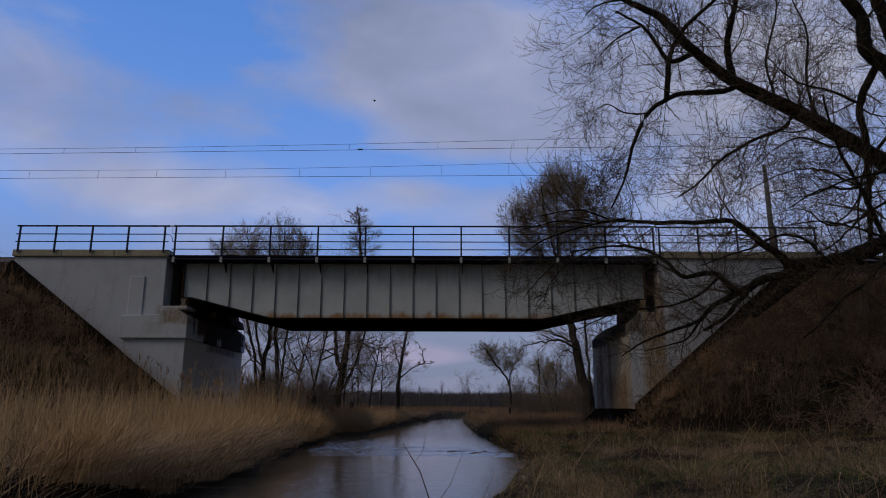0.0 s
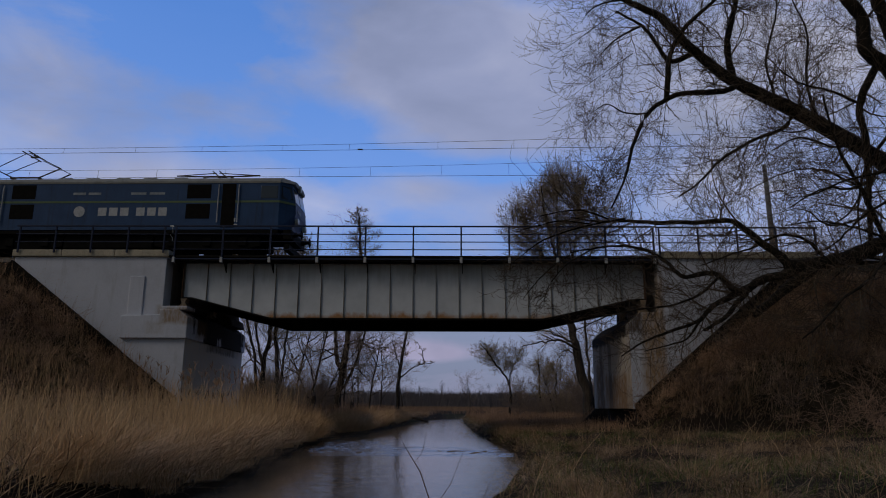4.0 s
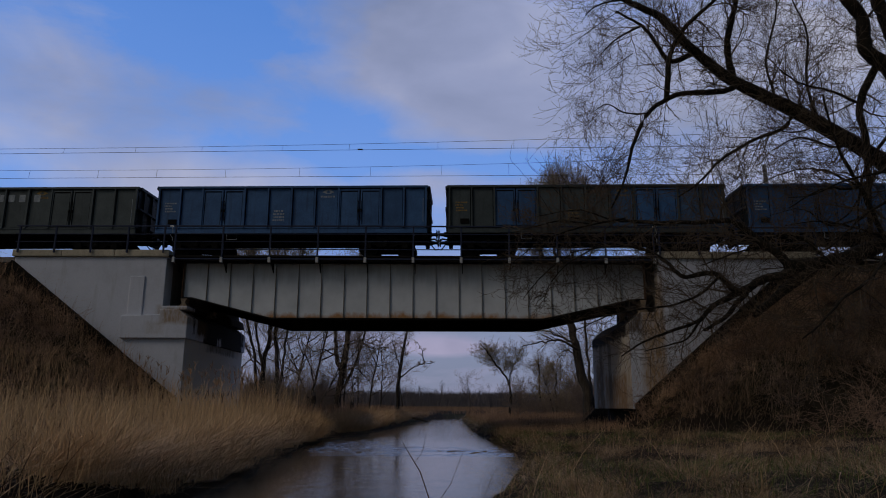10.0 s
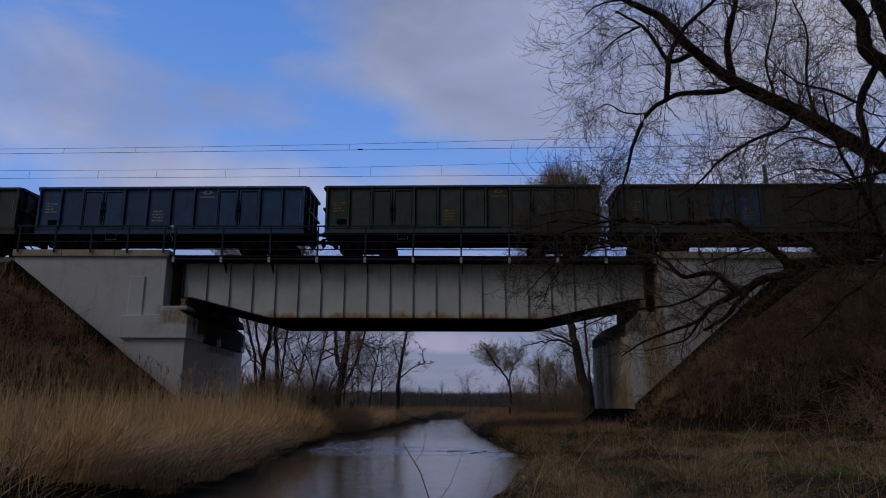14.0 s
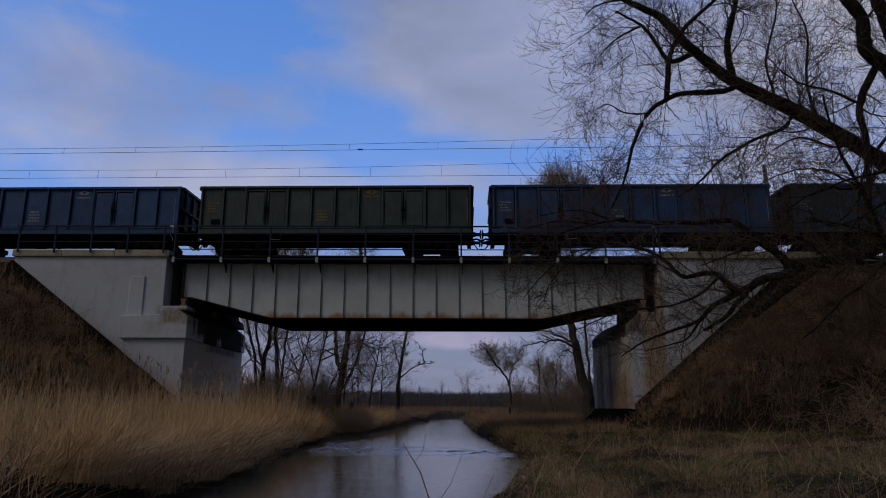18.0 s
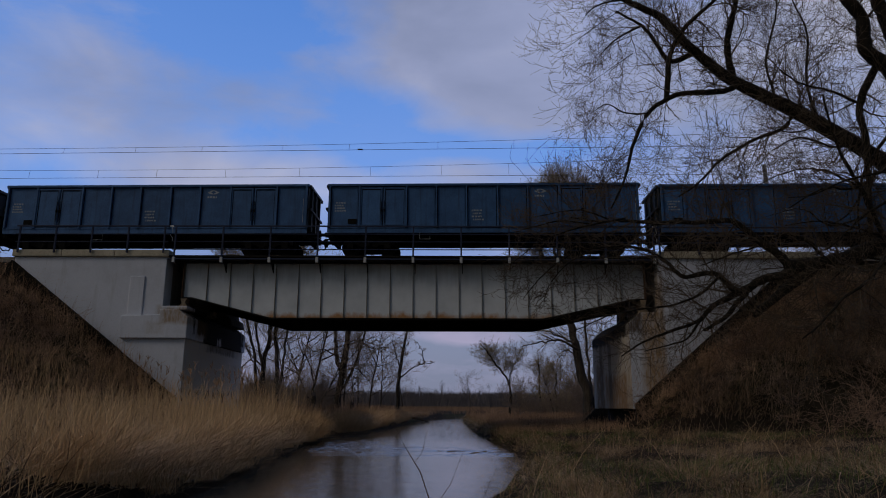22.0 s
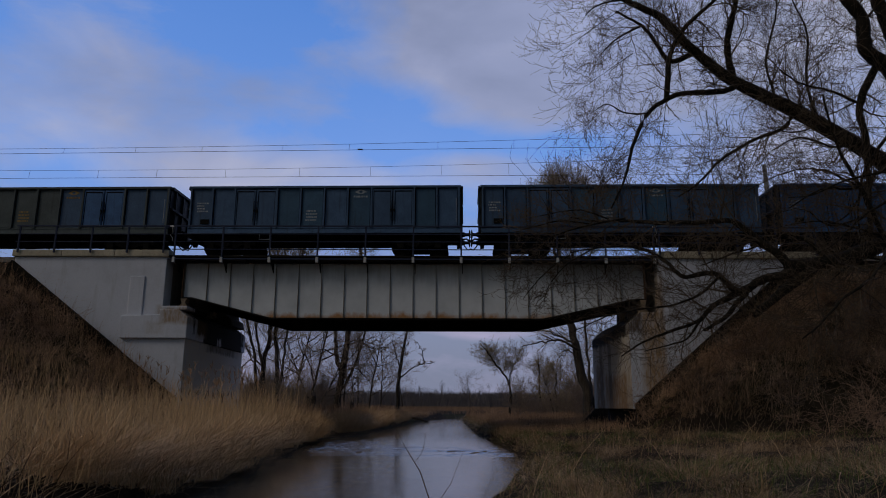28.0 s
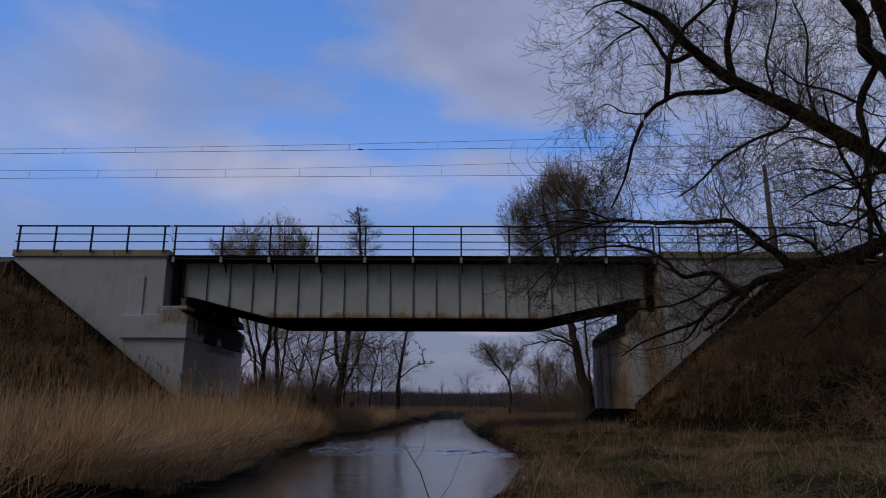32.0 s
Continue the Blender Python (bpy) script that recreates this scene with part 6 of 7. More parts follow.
    tree("willow", "small round-headed bare willow at the edge of the marsh", at, guided(at, [
        ([(9.95, 80, 0.4), (9.9, 80, 5.4), (9.73, 80, 7.0)], 0.12, 0.03, 14, 1.5, 0.3), ([(10.1, 80, 0.4), (11.0, 80, 4.4), (11.6, 80, 6.5)], 0.1, 0.03, 14, 1.5, 0.3)], ROUND, [(9.9, 6.1, 1.8, 1.5), (11.4, 5.6, 1.2, 1.2)], **small), 16, M_bark_far, M_twig_pale)
    at = at_ground(10.7, 72)
    tree("willow", "small round-headed bare willow at the edge of the marsh", at, guided(at, [
        ([(10.7, 72, 0.4), (10.7, 72, 4.4), (10.48, 72, 6.1)], 0.11, 0.03, 14, 1.4, 0.3), ([(10.5, 72, 0.4), (9.7, 72, 3.5), (9.2, 72, 4.8)], 0.08, 0.03, 12, 1.2, 0.3)], ROUND, [(10.64, 5.6, 1.5, 1.5), (9.3, 4.3, 1.0, 1.0)], **small), 17, M_bark_far, M_twig_pale)
    rng = np.random.default_rng(3)
    spots = [(-12.4, 61, 12.5, 0.15, 0.05), (-14.0, 63, 12, 0.13, 0.03), (-13.2, 66, 10.5, 0.1, -0.04), (-11.0, 58, 8.5, 0.1, 0.16), (-7.0, 60, 8.2, 0.1, 0.05), (-10.9, 72, 10, 0.12, 0.0), (-10.6, 80, 9, 0.12, 0.05), (-8.0, 82, 8.5, 0.12, -0.05), (-17.5, 64, 12, 0.2, -0.1),
             (-20, 62, 11, 0.18, 0.0), (-6.5, 96, 7.5, 0.1, 0.06), (13.5, 90, 8, 0.12, 0.0), (14.5, 80, 9, 0.14, 0.06), (12.3, 60, 9, 0.12, 0.1), (17, 100, 9, 0.15, 0.0), (4.2, 160, 7.5, 0.1, 0.0), (-22, 95, 11, 0.18, 0.0), (-15, 110, 10, 0.16, 0.05)]
    for i, (x, y, h, r, lean) in enumerate(spots):
        tree("sapling", "slender bare young tree on the floodplain", at_ground(x, y), far_tree(h, 0.8 * r, (lean, 0), first=0.22, kids=(16, 8, 5), rmin=0.008, up=0.08, angle=52), 30 + i, M_bark_far, M_twig_far, "saplings beyond the bridge", (6, 4, 3))
    for i in range(70):
        x, y = (rng.uniform(-24, -10.5), rng.uniform(56, 90)) if i < 38 else (rng.uniform(6.2, 15), rng.uniform(54, 88))
        pale = i % 3 == 0
        tree("shrub", "low leafless brown shrub on the floodplain", at_ground(x, y), far_tree(rng.uniform(1.6, 4.2), 0.025, (0, 0), stems=6, first=0.12, levels=3, kids=(10, 8), rmin=0.009, up=0.1, angle=40), 60 + i, M_twig_far, M_twig_pale if pale else M_twig_far, "shrubs beyond the bridge", (4, 3, 3))
    for x, y, h, r in ((-11.6, 59, 1.9, 0.27), (-8.6, 61, 1.2, 0.2), (-12.6, 62, 1.5, 0.22)):
        st = thing("tree_stump", "old broken grey-brown tree stump among the reeds", "stump", "stumps")
        st.location = at_ground(x, y)
        part("stump", Shape().tube([(0, 0, -0.2), (0.02, 0, 0.3), (0.08, 0.02, h * 0.7), (0.12, 0, h)], [r * 1.35, r, r * 0.9, r * 0.7], 9), M_bark_far, st, smooth=True)
        part("splinter", Shape().tube([(0.1 - r * 0.4, 0, h - 0.1), (0.05 - r * 0.4, 0.03, h + 0.35)], [r * 0.35, 0.02], 6), M_bark_far, st)
    # a fallen log at the water's edge far down the west bank
    log = thing("fallen_log", "dark fallen log sloping into the river", "log")
    log.location = (-4.0, 76, 0.35)
    part("trunk", Shape().tube([(-2.2, 0.3, 0.5), (-0.8, 0.1, 0.25), (0.9, 0, -0.1), (1.7, -0.1, -0.4)], [0.16, 0.15, 0.12, 0.06], 8), M_bark_far, log, smooth=True)
    part("branch", Shape().tube([(-0.8, 0.1, 0.3), (-0.4, 0, 0.6), (-0.1, -0.1, 0.75)], [0.06, 0.04, 0.02], 6), M_bark_far, log)


def build_near_stems():
    s = thing("dead_stem", "thin dead weed stem leaning in front of the water", "weed")
    s.location = (0.0, 4.0, float(ground_height(0.2, 4.0)))
    o = Vector(s.location)
    part("stalk", Shape().tube([Vector(p) - o for p in ((0.05, 4.0, 0.3), (-0.04, 4.0, 0.85), (-0.12, 4.0, 1.11), (-0.17, 4.0, 1.25), (-0.25, 4.02, 1.37), (-0.32, 4.04, 1.50))], [0.004, 0.0038, 0.0034, 0.003, 0.0022, 0.0012], 6), M_reed_dark, s)
    for a, b in (((-0.1, 4.0, 1.05), (0.07, 4.06, 1.36)), ((-0.06, 4.0, 0.92), (-0.52, 4.0, 1.2)), ((0.0, 4.0, 0.6), (-0.85, 3.9, 1.12)), ((-0.03, 4.0, 0.8), (0.26, 4.1, 1.27)), ((0.0, 4.0, 0.62), (0.62, 4.1, 1.14)), ((-0.2, 4.0, 1.3), (-0.14, 4.02, 1.46))):
        m = ((a[0] + b[0]) / 2 + 0.012, a[1], (a[2] + b[2]) / 2 - 0.02)
        part("side_stalk", Shape().tube([Vector(p) - o for p in (a, m, b)], [0.0018, 0.0014, 0.0008], 4), M_reed_dark, s)


def build_bird():
    b = thing("bird", "small dark bird flying across the cloudy sky", "bird")
    part("body", Shape().lathe([(0.01, -0.2), (0.045, -0.12), (0.06, 0.0), (0.045, 0.1), (0.03, 0.14), (0.035, 0.17), (0.005, 0.22)], (0, 0, 0), "x", 10), M_steel_black, b, smooth=True)
    part("tail", Shape().prism([(-0.36, -0.05), (-0.36, 0.05), (-0.16, 0.02), (-0.16, -0.02)], "z", -0.006, 0.006), M_steel_black, b)
    made = [b]
    for s in (-1, 1):
        w = part("wing", Shape().add([(0.09, 0, 0.01), (-0.08, 0, 0.01), (-0.12, s * 0.25, 0.02), (-0.1, s * 0.46, 0.0), (0.05, s * 0.28, 0.025), (0.09, 0, -0.004), (-0.08, 0, -0.002), (-0.12, s * 0.25, 0.012), (-0.1, s * 0.46, -0.005), (0.05, s * 0.28, 0.01)],
                                     [(0, 1, 2, 4), (4, 2, 3), (5, 9, 7, 6), (9, 8, 7), (0, 5, 6, 1), (1, 6, 7, 2), (2, 7, 8, 3), (3, 8, 9, 4), (4, 9, 5, 0)]), M_steel_black, b)
        made.append(w)
    return made


bird, wing_a, wing_b = build_bird()
build_trees()
build_reeds()
build_grass()
build_far_forest()
build_near_stems()

# ---- train ----
def paint(name, dark, light):
    return surface(name, dark, light, 1.4, 26, 0.55, 0.0, 0.25, 0.006, streaks=0.55, streak_col=(0.02, 0.016, 0.012), vary=0.25, spec=0.2)


M_blue = paint("blue_wagon_paint", (0.03, 0.078, 0.185), (0.064, 0.152, 0.335))
M_navy = paint("navy_wagon_paint", (0.028, 0.062, 0.155), (0.057, 0.118, 0.275))
M_olive = paint("olive_wagon_paint", (0.045, 0.058, 0.064), (0.092, 0.112, 0.118))
M_teal = paint("teal_wagon_paint", (0.031, 0.075, 0.133), (0.064, 0.136, 0.228))
M_steel = paint("greyblue_wagon_paint", (0.037, 0.075, 0.145), (0.076, 0.138, 0.25))
M_under = surface("black_running_gear", (0.004, 0.004, 0.004), (0.013, 0.012, 0.011), 4, 40, 0.8, 0.0, 0.3, spec=0.05)
M_mark = surface("faded_white_marking", (0.17, 0.195, 0.22), (0.40, 0.43, 0.46), 5, 30, 0.8)
# dark paint that carries the shade between wagons on their ends
M_end_shade = paint("shaded_end_paint", (0.008, 0.012, 0.018), (0.022, 0.03, 0.04))
M_mark_yellow = surface("faded_yellow_marking", (0.15, 0.105, 0.045), (0.36, 0.235, 0.08), 5, 30, 0.8)
M_coal = surface("coal_load", (0.006, 0.006, 0.006), (0.02, 0.02, 0.02), 3, 20, 0.8, 0.0, 0.8, 0.03)

HALF_W = 1.45
FLOOR, RIM = 1.32, 3.32


def wheel_shape(x, y0):
    s = -1 if y0 < 0 else 1
    return Shape().lathe([(0.08, y0 + s * 0.1), (0.12, y0 + s * 0.09), (0.2, y0 + s * 0.03), (0.40, y0 + s * 0.03), (0.42, y0 + s * 0.06), (0.46, y0 + s * 0.05), (0.465, y0 - s * 0.06), (0.49, y0 - s * 0.065), (0.48, y0 - s * 0.09), (0.3, y0 - s * 0.05)], (x, 0, 0.46), "y", 20)


def bogie(parent, x):
    b = part("bogie", Shape().prism([(x - 1.25, 0.5), (x - 1.25, 0.72), (x - 0.55, 0.78), (x - 0.4, 0.95), (x + 0.4, 0.95), (x + 0.55, 0.78), (x + 1.25, 0.72), (x + 1.25, 0.5), (x + 0.55, 0.5), (x + 0.35, 0.38), (x - 0.35, 0.38), (x - 0.55, 0.5)], "y", -1.12, -0.98)
             .prism([(x - 1.25, 0.5), (x - 1.25, 0.72), (x - 0.4, 0.95), (x + 0.4, 0.95), (x + 1.25, 0.72), (x + 1.25, 0.5)], "y", 0.98, 1.12).box(x - 0.25, x + 0.25, -1.1, 1.1, 0.55, 0.98), M_under, parent, "black cast bogie frame")
    for dx in (-0.9, 0.9):
        for y in (-0.75, 0.75):
            part("wheel", wheel_shape(x + dx, y), M_under, b, smooth=False)
        part("axle_box", Shape().soft_box(x + dx - 0.16, x + dx + 0.16, -1.2, -1.0, 0.32, 0.64, 0.03), M_under, b)
    part("spring", Shape().lathe([(0.11, 0.42), (0.13, 0.5), (0.1, 0.58), (0.13, 0.66), (0.11, 0.74)], (x, -1.14, 0), "z", 10), M_under, b)
    return b


def buffer_pair(parent, x, s, z=1.06):
    for y in (-0.875, 0.875):
        part("buffer", Shape().lathe([(0.14, 0), (0.12, s * 0.2), (0.08, s * 0.22), (0.08, s * 0.4), (0.225, s * 0.43), (0.23, s * 0.46), (0.15, s * 0.49)], (x, y, z), "x", 14), M_under, parent, "round steel buffer")


def bars(parent, x, z, w, h, rows, material, y, label):
    """Unreadable stencilled writing as plain bars."""
    s = Shape()
    rng = random.Random(int(x * 100) + int(z * 10))
    for i in range(rows):
        zz = z - i * h * 1.8
        a, end = x + w * rng.uniform(0.0, 0.12), x + w * rng.uniform(0.65, 1.0)
        while a < end:
            b = a + rng.uniform(0.035, 0.12)
            s.box(a, b, y - 0.006, y, zz - h * rng.uniform(0.8, 1.0), zz)
            a = b + rng.uniform(0.02, 0.05)
    tagged(part("stencil_marking", s, material, parent, label), kind="stuff")


def build_wagon(label, length, main, doors, panels=None, mark=M_mark, load=False, bays=()):
    """An open four-axle coal wagon, its origin on the rails at mid-length."""
    w = thing("coal_wagon", label, "wagon", "wagons of the train")
    half = length / 2 - 0.5
    rim = RIM + (0.16 if length > 15 else 0.07)
    y0 = -HALF_W
    part("underframe", Shape().box(-half, half, -1.2, 1.2, 1.0, FLOOR - 0.06).box(-half + 2.2, half - 2.2, -0.5, 0.5, 0.7, 1.0), M_under, w, "black underframe with brake gear")
    part("sill", Shape().prism([(y0 - 0.02, 1.02), (y0 + 0.1, 1.02), (y0 + 0.1, FLOOR), (y0 - 0.05, FLOOR), (y0 - 0.05, FLOOR - 0.06), (y0 - 0.02, FLOOR - 0.06)], "x", -half, half), main, w)
    part("floor", Shape().box(-half, half, y0 + 0.02, HALF_W - 0.02, FLOOR - 0.055, FLOOR), M_under, w)
    part("far_side", Shape().box(-half, half, HALF_W - 0.06, HALF_W, FLOOR, rim - 0.1).box(-half, half, HALF_W - 0.1, HALF_W + 0.06, rim - 0.1, rim), main, w)
    # black sheet behind the panels gives shadow lines beside the posts
    part("shade_sheet", Shape().box(-half, half, y0 + 0.071, y0 + 0.085, FLOOR, rim - 0.03), M_under, w)
    if load:
        part("coal", Shape().prism([(-1.36, 1.35), (1.36, 1.35), (1.36, 2.6), (0, 3.0), (-1.36, 2.6)], "x", -half + 0.1, half - 0.1), M_coal, w)
    # bays from one end: panel, panel, door pair, four panels, door pair, panel, panel
    weights = [0.92, 0.95, 0.9, 0.9, 1, 1, 1, 1, 0.9, 0.9, 0.95, 0.92]
    kinds = "ppddppppddpp"
    if length > 15:
        weights = [1.25, 0.98, 0.98, 1.25, 1.25, 1.3, 1.25, 1.3, 0.98, 0.98, 1.25]
        kinds = "pddppppp" + "ddp"
    unit_w = (2 * half - 0.16) / sum(weights)
    x = -half + 0.08
    edges = [x]
    for wt in weights:
        edges.append(edges[-1] + wt * unit_w)
    rng = random.Random(len(label) * 7 + int(length))
    for i, kind in enumerate(kinds):
        a, b = edges[i], edges[i + 1]
        mat = main if kind == "p" else doors
        if panels and kind == "p" and (i in bays if bays else rng.random() < 0.4):
            mat = panels
        if kind == "p":
            part("side_panel", Shape().soft_box(a + 0.075, b - 0.075, y0 + 0.01, y0 + 0.06, FLOOR + 0.02, rim - 0.13, 0.012), mat, w)
        else:
            d = part("door", Shape().soft_box(a + (0.075 if kinds[i - 1] != "d" else 0.02), b - (0.075 if kinds[i - 1] == "d" else 0.02), y0 - 0.03, y0 + 0.03, FLOOR + 0.04, rim - 0.16, 0.012), mat, w)
            m = Shape()
            for za, zb in ((FLOOR + 0.06, FLOOR + 0.11), (rim - 0.25, rim - 0.20)):
                m.box(a + 0.05, b - 0.05, y0 - 0.06, y0 - 0.029, za, zb)
            for xa, xb in ((a + 0.05, a + 0.10), (b - 0.10, b - 0.05)):
                m.box(xa, xb, y0 - 0.06, y0 - 0.029, FLOOR + 0.11, rim - 0.25)
            part("door_frame", m, mat, d)
            # black strips stand for the shadow the frame throws on the door
            part("door_shade", Shape().box(a + 0.11, b - 0.11, y0 - 0.045, y0 - 0.031, rim - 0.30, rim - 0.255).box(a + 0.105, a + 0.125, y0 - 0.045, y0 - 0.031, FLOOR + 0.12, rim - 0.30).box(b - 0.125, b - 0.105, y0 - 0.045, y0 - 0.031, FLOOR + 0.12, rim - 0.30), M_under, d, "black strips as shadow inside the door frame")
            inner = b if kinds[i - 1] != "d" else a
            s = -1 if inner == b else 1
            part("latch", Shape().tube([(inner + s * 0.07, y0 - 0.09, FLOOR + 0.3), (inner + s * 0.07, y0 - 0.09, FLOOR + 1.3)], 0.014, 6).soft_box(inner + s * 0.07 - 0.035, inner + s * 0.07 + 0.035, y0 - 0.12, y0 - 0.05, FLOOR + 0.75, FLOOR + 0.88, 0.012), M_under, d, "black door latch rod")
        if not (kind == "d" and kinds[i - 1] == "d"):
            part("post", Shape().prism([(a - 0.045, FLOOR - 0.05), (a + 0.045, FLOOR - 0.05), (a + 0.035, rim - 0.11), (a - 0.035, rim - 0.11)], "y", y0 - 0.1, y0 + 0.02), main, w)
    part("post", Shape().box(half - 0.13, half - 0.03, y0 - 0.1, y0 + 0.02, FLOOR - 0.05, rim - 0.11), main, w)
    part("top_rim", Shape().soft_box(-half - 0.04, half + 0.04, y0 - 0.1, y0 + 0.07, rim - 0.12, rim, 0.02), main, w, "dented steel top rim")
    for s in (-1, 1):
        e = part("end_wall", Shape().box(min(s * half, s * (half - 0.06)), max(s * half, s * (half - 0.06)), y0 + 0.061, HALF_W - 0.061, FLOOR, rim), M_end_shade, w, "end wall painted dark for the shade between wagons")
        for yy in (-0.9, 0.0, 0.9):
            xa, xb = sorted((s * (half + 0.001), s * (half + 0.1)))
            part("end_post", Shape().box(xa, xb, yy - 0.06, yy + 0.06, FLOOR - 0.1, rim - 0.02), M_end_shade, e)
        xa, xb = sorted((s * (half + 0.001), s * (half + 0.13)))
        part("end_rim", Shape().box(xa, xb, y0 + 0.07, HALF_W - 0.02, rim - 0.13, rim - 0.004).box(xa, xb, y0 + 0.07, HALF_W - 0.02, FLOOR + 0.9, FLOOR + 1.0), M_end_shade, e)
        xa, xb = sorted((s * (half - 0.2), s * half))
        part("headstock", Shape().box(xa, xb, -1.35, 1.35, 0.85, FLOOR - 0.06), M_under, w)
        buffer_pair(w, s * half, s)
        part("coupling_hook", Shape().tube([(s * half, 0, 1.02), (s * (half + 0.3), 0, 1.05), (s * (half + 0.4), 0, 0.98), (s * (half + 0.5), 0, 0.93)], 0.045, 6), M_under, w)
        part("brake_hose", Shape().tube([(s * half, -0.35, 0.95), (s * (half + 0.2), -0.36, 0.6), (s * (half + 0.36), -0.3, 0.42), (s * (half + 0.5), -0.3, 0.47)], 0.03, 6), M_under, w)
        bogie(w, s * (half - 2.0))
    part("grab_rail", Shape().tube([(half - 0.2, y0 - 0.12, FLOOR + 0.2), (half - 0.2, y0 - 0.14, FLOOR + 1.4)], 0.014, 6), M_mark, w, "pale vertical grab rail")
    part("label_box", Shape().soft_box(edges[1] - 0.55, edges[1] - 0.12, y0 - 0.03, y0 + 0.0, FLOOR + 0.15, FLOOR + 0.4, 0.01), M_under, w, "small dark card holder")
    bars(w, edges[5] + 0.25, FLOOR + 0.85, 0.66, 0.085, 4, mark, y0 + 0.006, "faded stencilled lettering")
    bars(w, edges[7] + 0.25, FLOOR + 1.58, 0.72, 0.10, 1, mark, y0 + 0.006, "faded stencilled lettering")
    bars(w, edges[0] + 0.25, FLOOR + 1.25, 0.55, 0.075, 4, mark, y0 + 0.006, "faded stencilled lettering")
    ex, ez = edges[7] + 0.62, FLOOR + 1.77
    part("emblem", Shape().prism([(ex - 0.3, ez), (ex - 0.08, ez + 0.12), (ex + 0.04, ez + 0.12), (ex - 0.12, ez), (ex + 0.02, ez - 0.09), (ex - 0.1, ez - 0.09)], "y", y0 + 0.002, y0 + 0.008)
         .prism([(ex + 0.3, ez), (ex + 0.1, ez + 0.1), (ex, ez + 0.1), (ex + 0.12, ez), (ex - 0.02, ez - 0.09), (ex + 0.1, ez - 0.09)], "y", y0 + 0.002, y0 + 0.008), mark, w, "faded angular emblem")
    # brake gear under the middle, shunter's steps and pale hose loop
    part("brake_cylinder", Shape().lathe([(0.05, -0.35), (0.17, -0.3), (0.17, 0.25), (0.1, 0.32), (0.04, 0.5)], (-0.6, -0.55, 0.62), "x", 12), M_under, w)
    part("air_tank", Shape().lathe([(0.06, -0.5), (0.19, -0.42), (0.19, 0.42), (0.06, 0.5)], (1.4, -0.6, 0.68), "x", 12), M_under, w)
    part("brake_lever", Shape().soft_box(0.35, 0.43, -0.75, -0.6, 0.42, 0.8, 0.02).tube([(-2.6, -0.68, 0.6), (0.3, -0.68, 0.5), (2.6, -0.68, 0.62)], 0.025, 5), M_under, w)
    part("foot_step", Shape().tube([(edges[4] - 0.8, y0 + 0.06, 1.02), (edges[4] - 0.8, y0 + 0.06, 0.72), (edges[4] - 0.3, y0 + 0.06, 0.72), (edges[4] - 0.3, y0 + 0.06, 1.02)], 0.016, 5), M_mark, w, "pale steel step below the door")
    return w


BLUE_L = "open four-axle coal wagon in dirty blue paint"
DESIGNS = {
    "b": (BLUE_L, 14.3, M_blue, M_blue, None, M_mark),
    "n": ("open four-axle coal wagon in navy blue paint", 14.3, M_navy, M_navy, None, M_mark),
    "o": ("open four-axle coal wagon in grimy olive grey paint", 14.3, M_olive, M_olive, None, M_mark_yellow),
    "m": ("open coal wagon, olive grey with mismatched blue doors", 14.3, M_olive, M_blue, M_steel, M_mark_yellow),
    "p": ("open coal wagon, olive grey with two blue replacement panels", 14.3, M_olive, M_olive, M_blue, M_mark_yellow, False, (4, 5)),
    "t": ("open four-axle coal wagon in dull teal grey paint", 14.3, M_teal, M_teal, None, M_mark),
    "s": ("open coal wagon in faded steel blue with dark patches", 14.3, M_steel, M_steel, M_teal, M_mark),
    "L": ("long open coal wagon in blue paint with wide panels", 16.05, M_blue, M_blue, None, M_mark),
}
ORDER = "bnnbmbonponotnonsbLLLotbssmb"
LENGTHS = [DESIGNS[c][1] for c in ORDER]


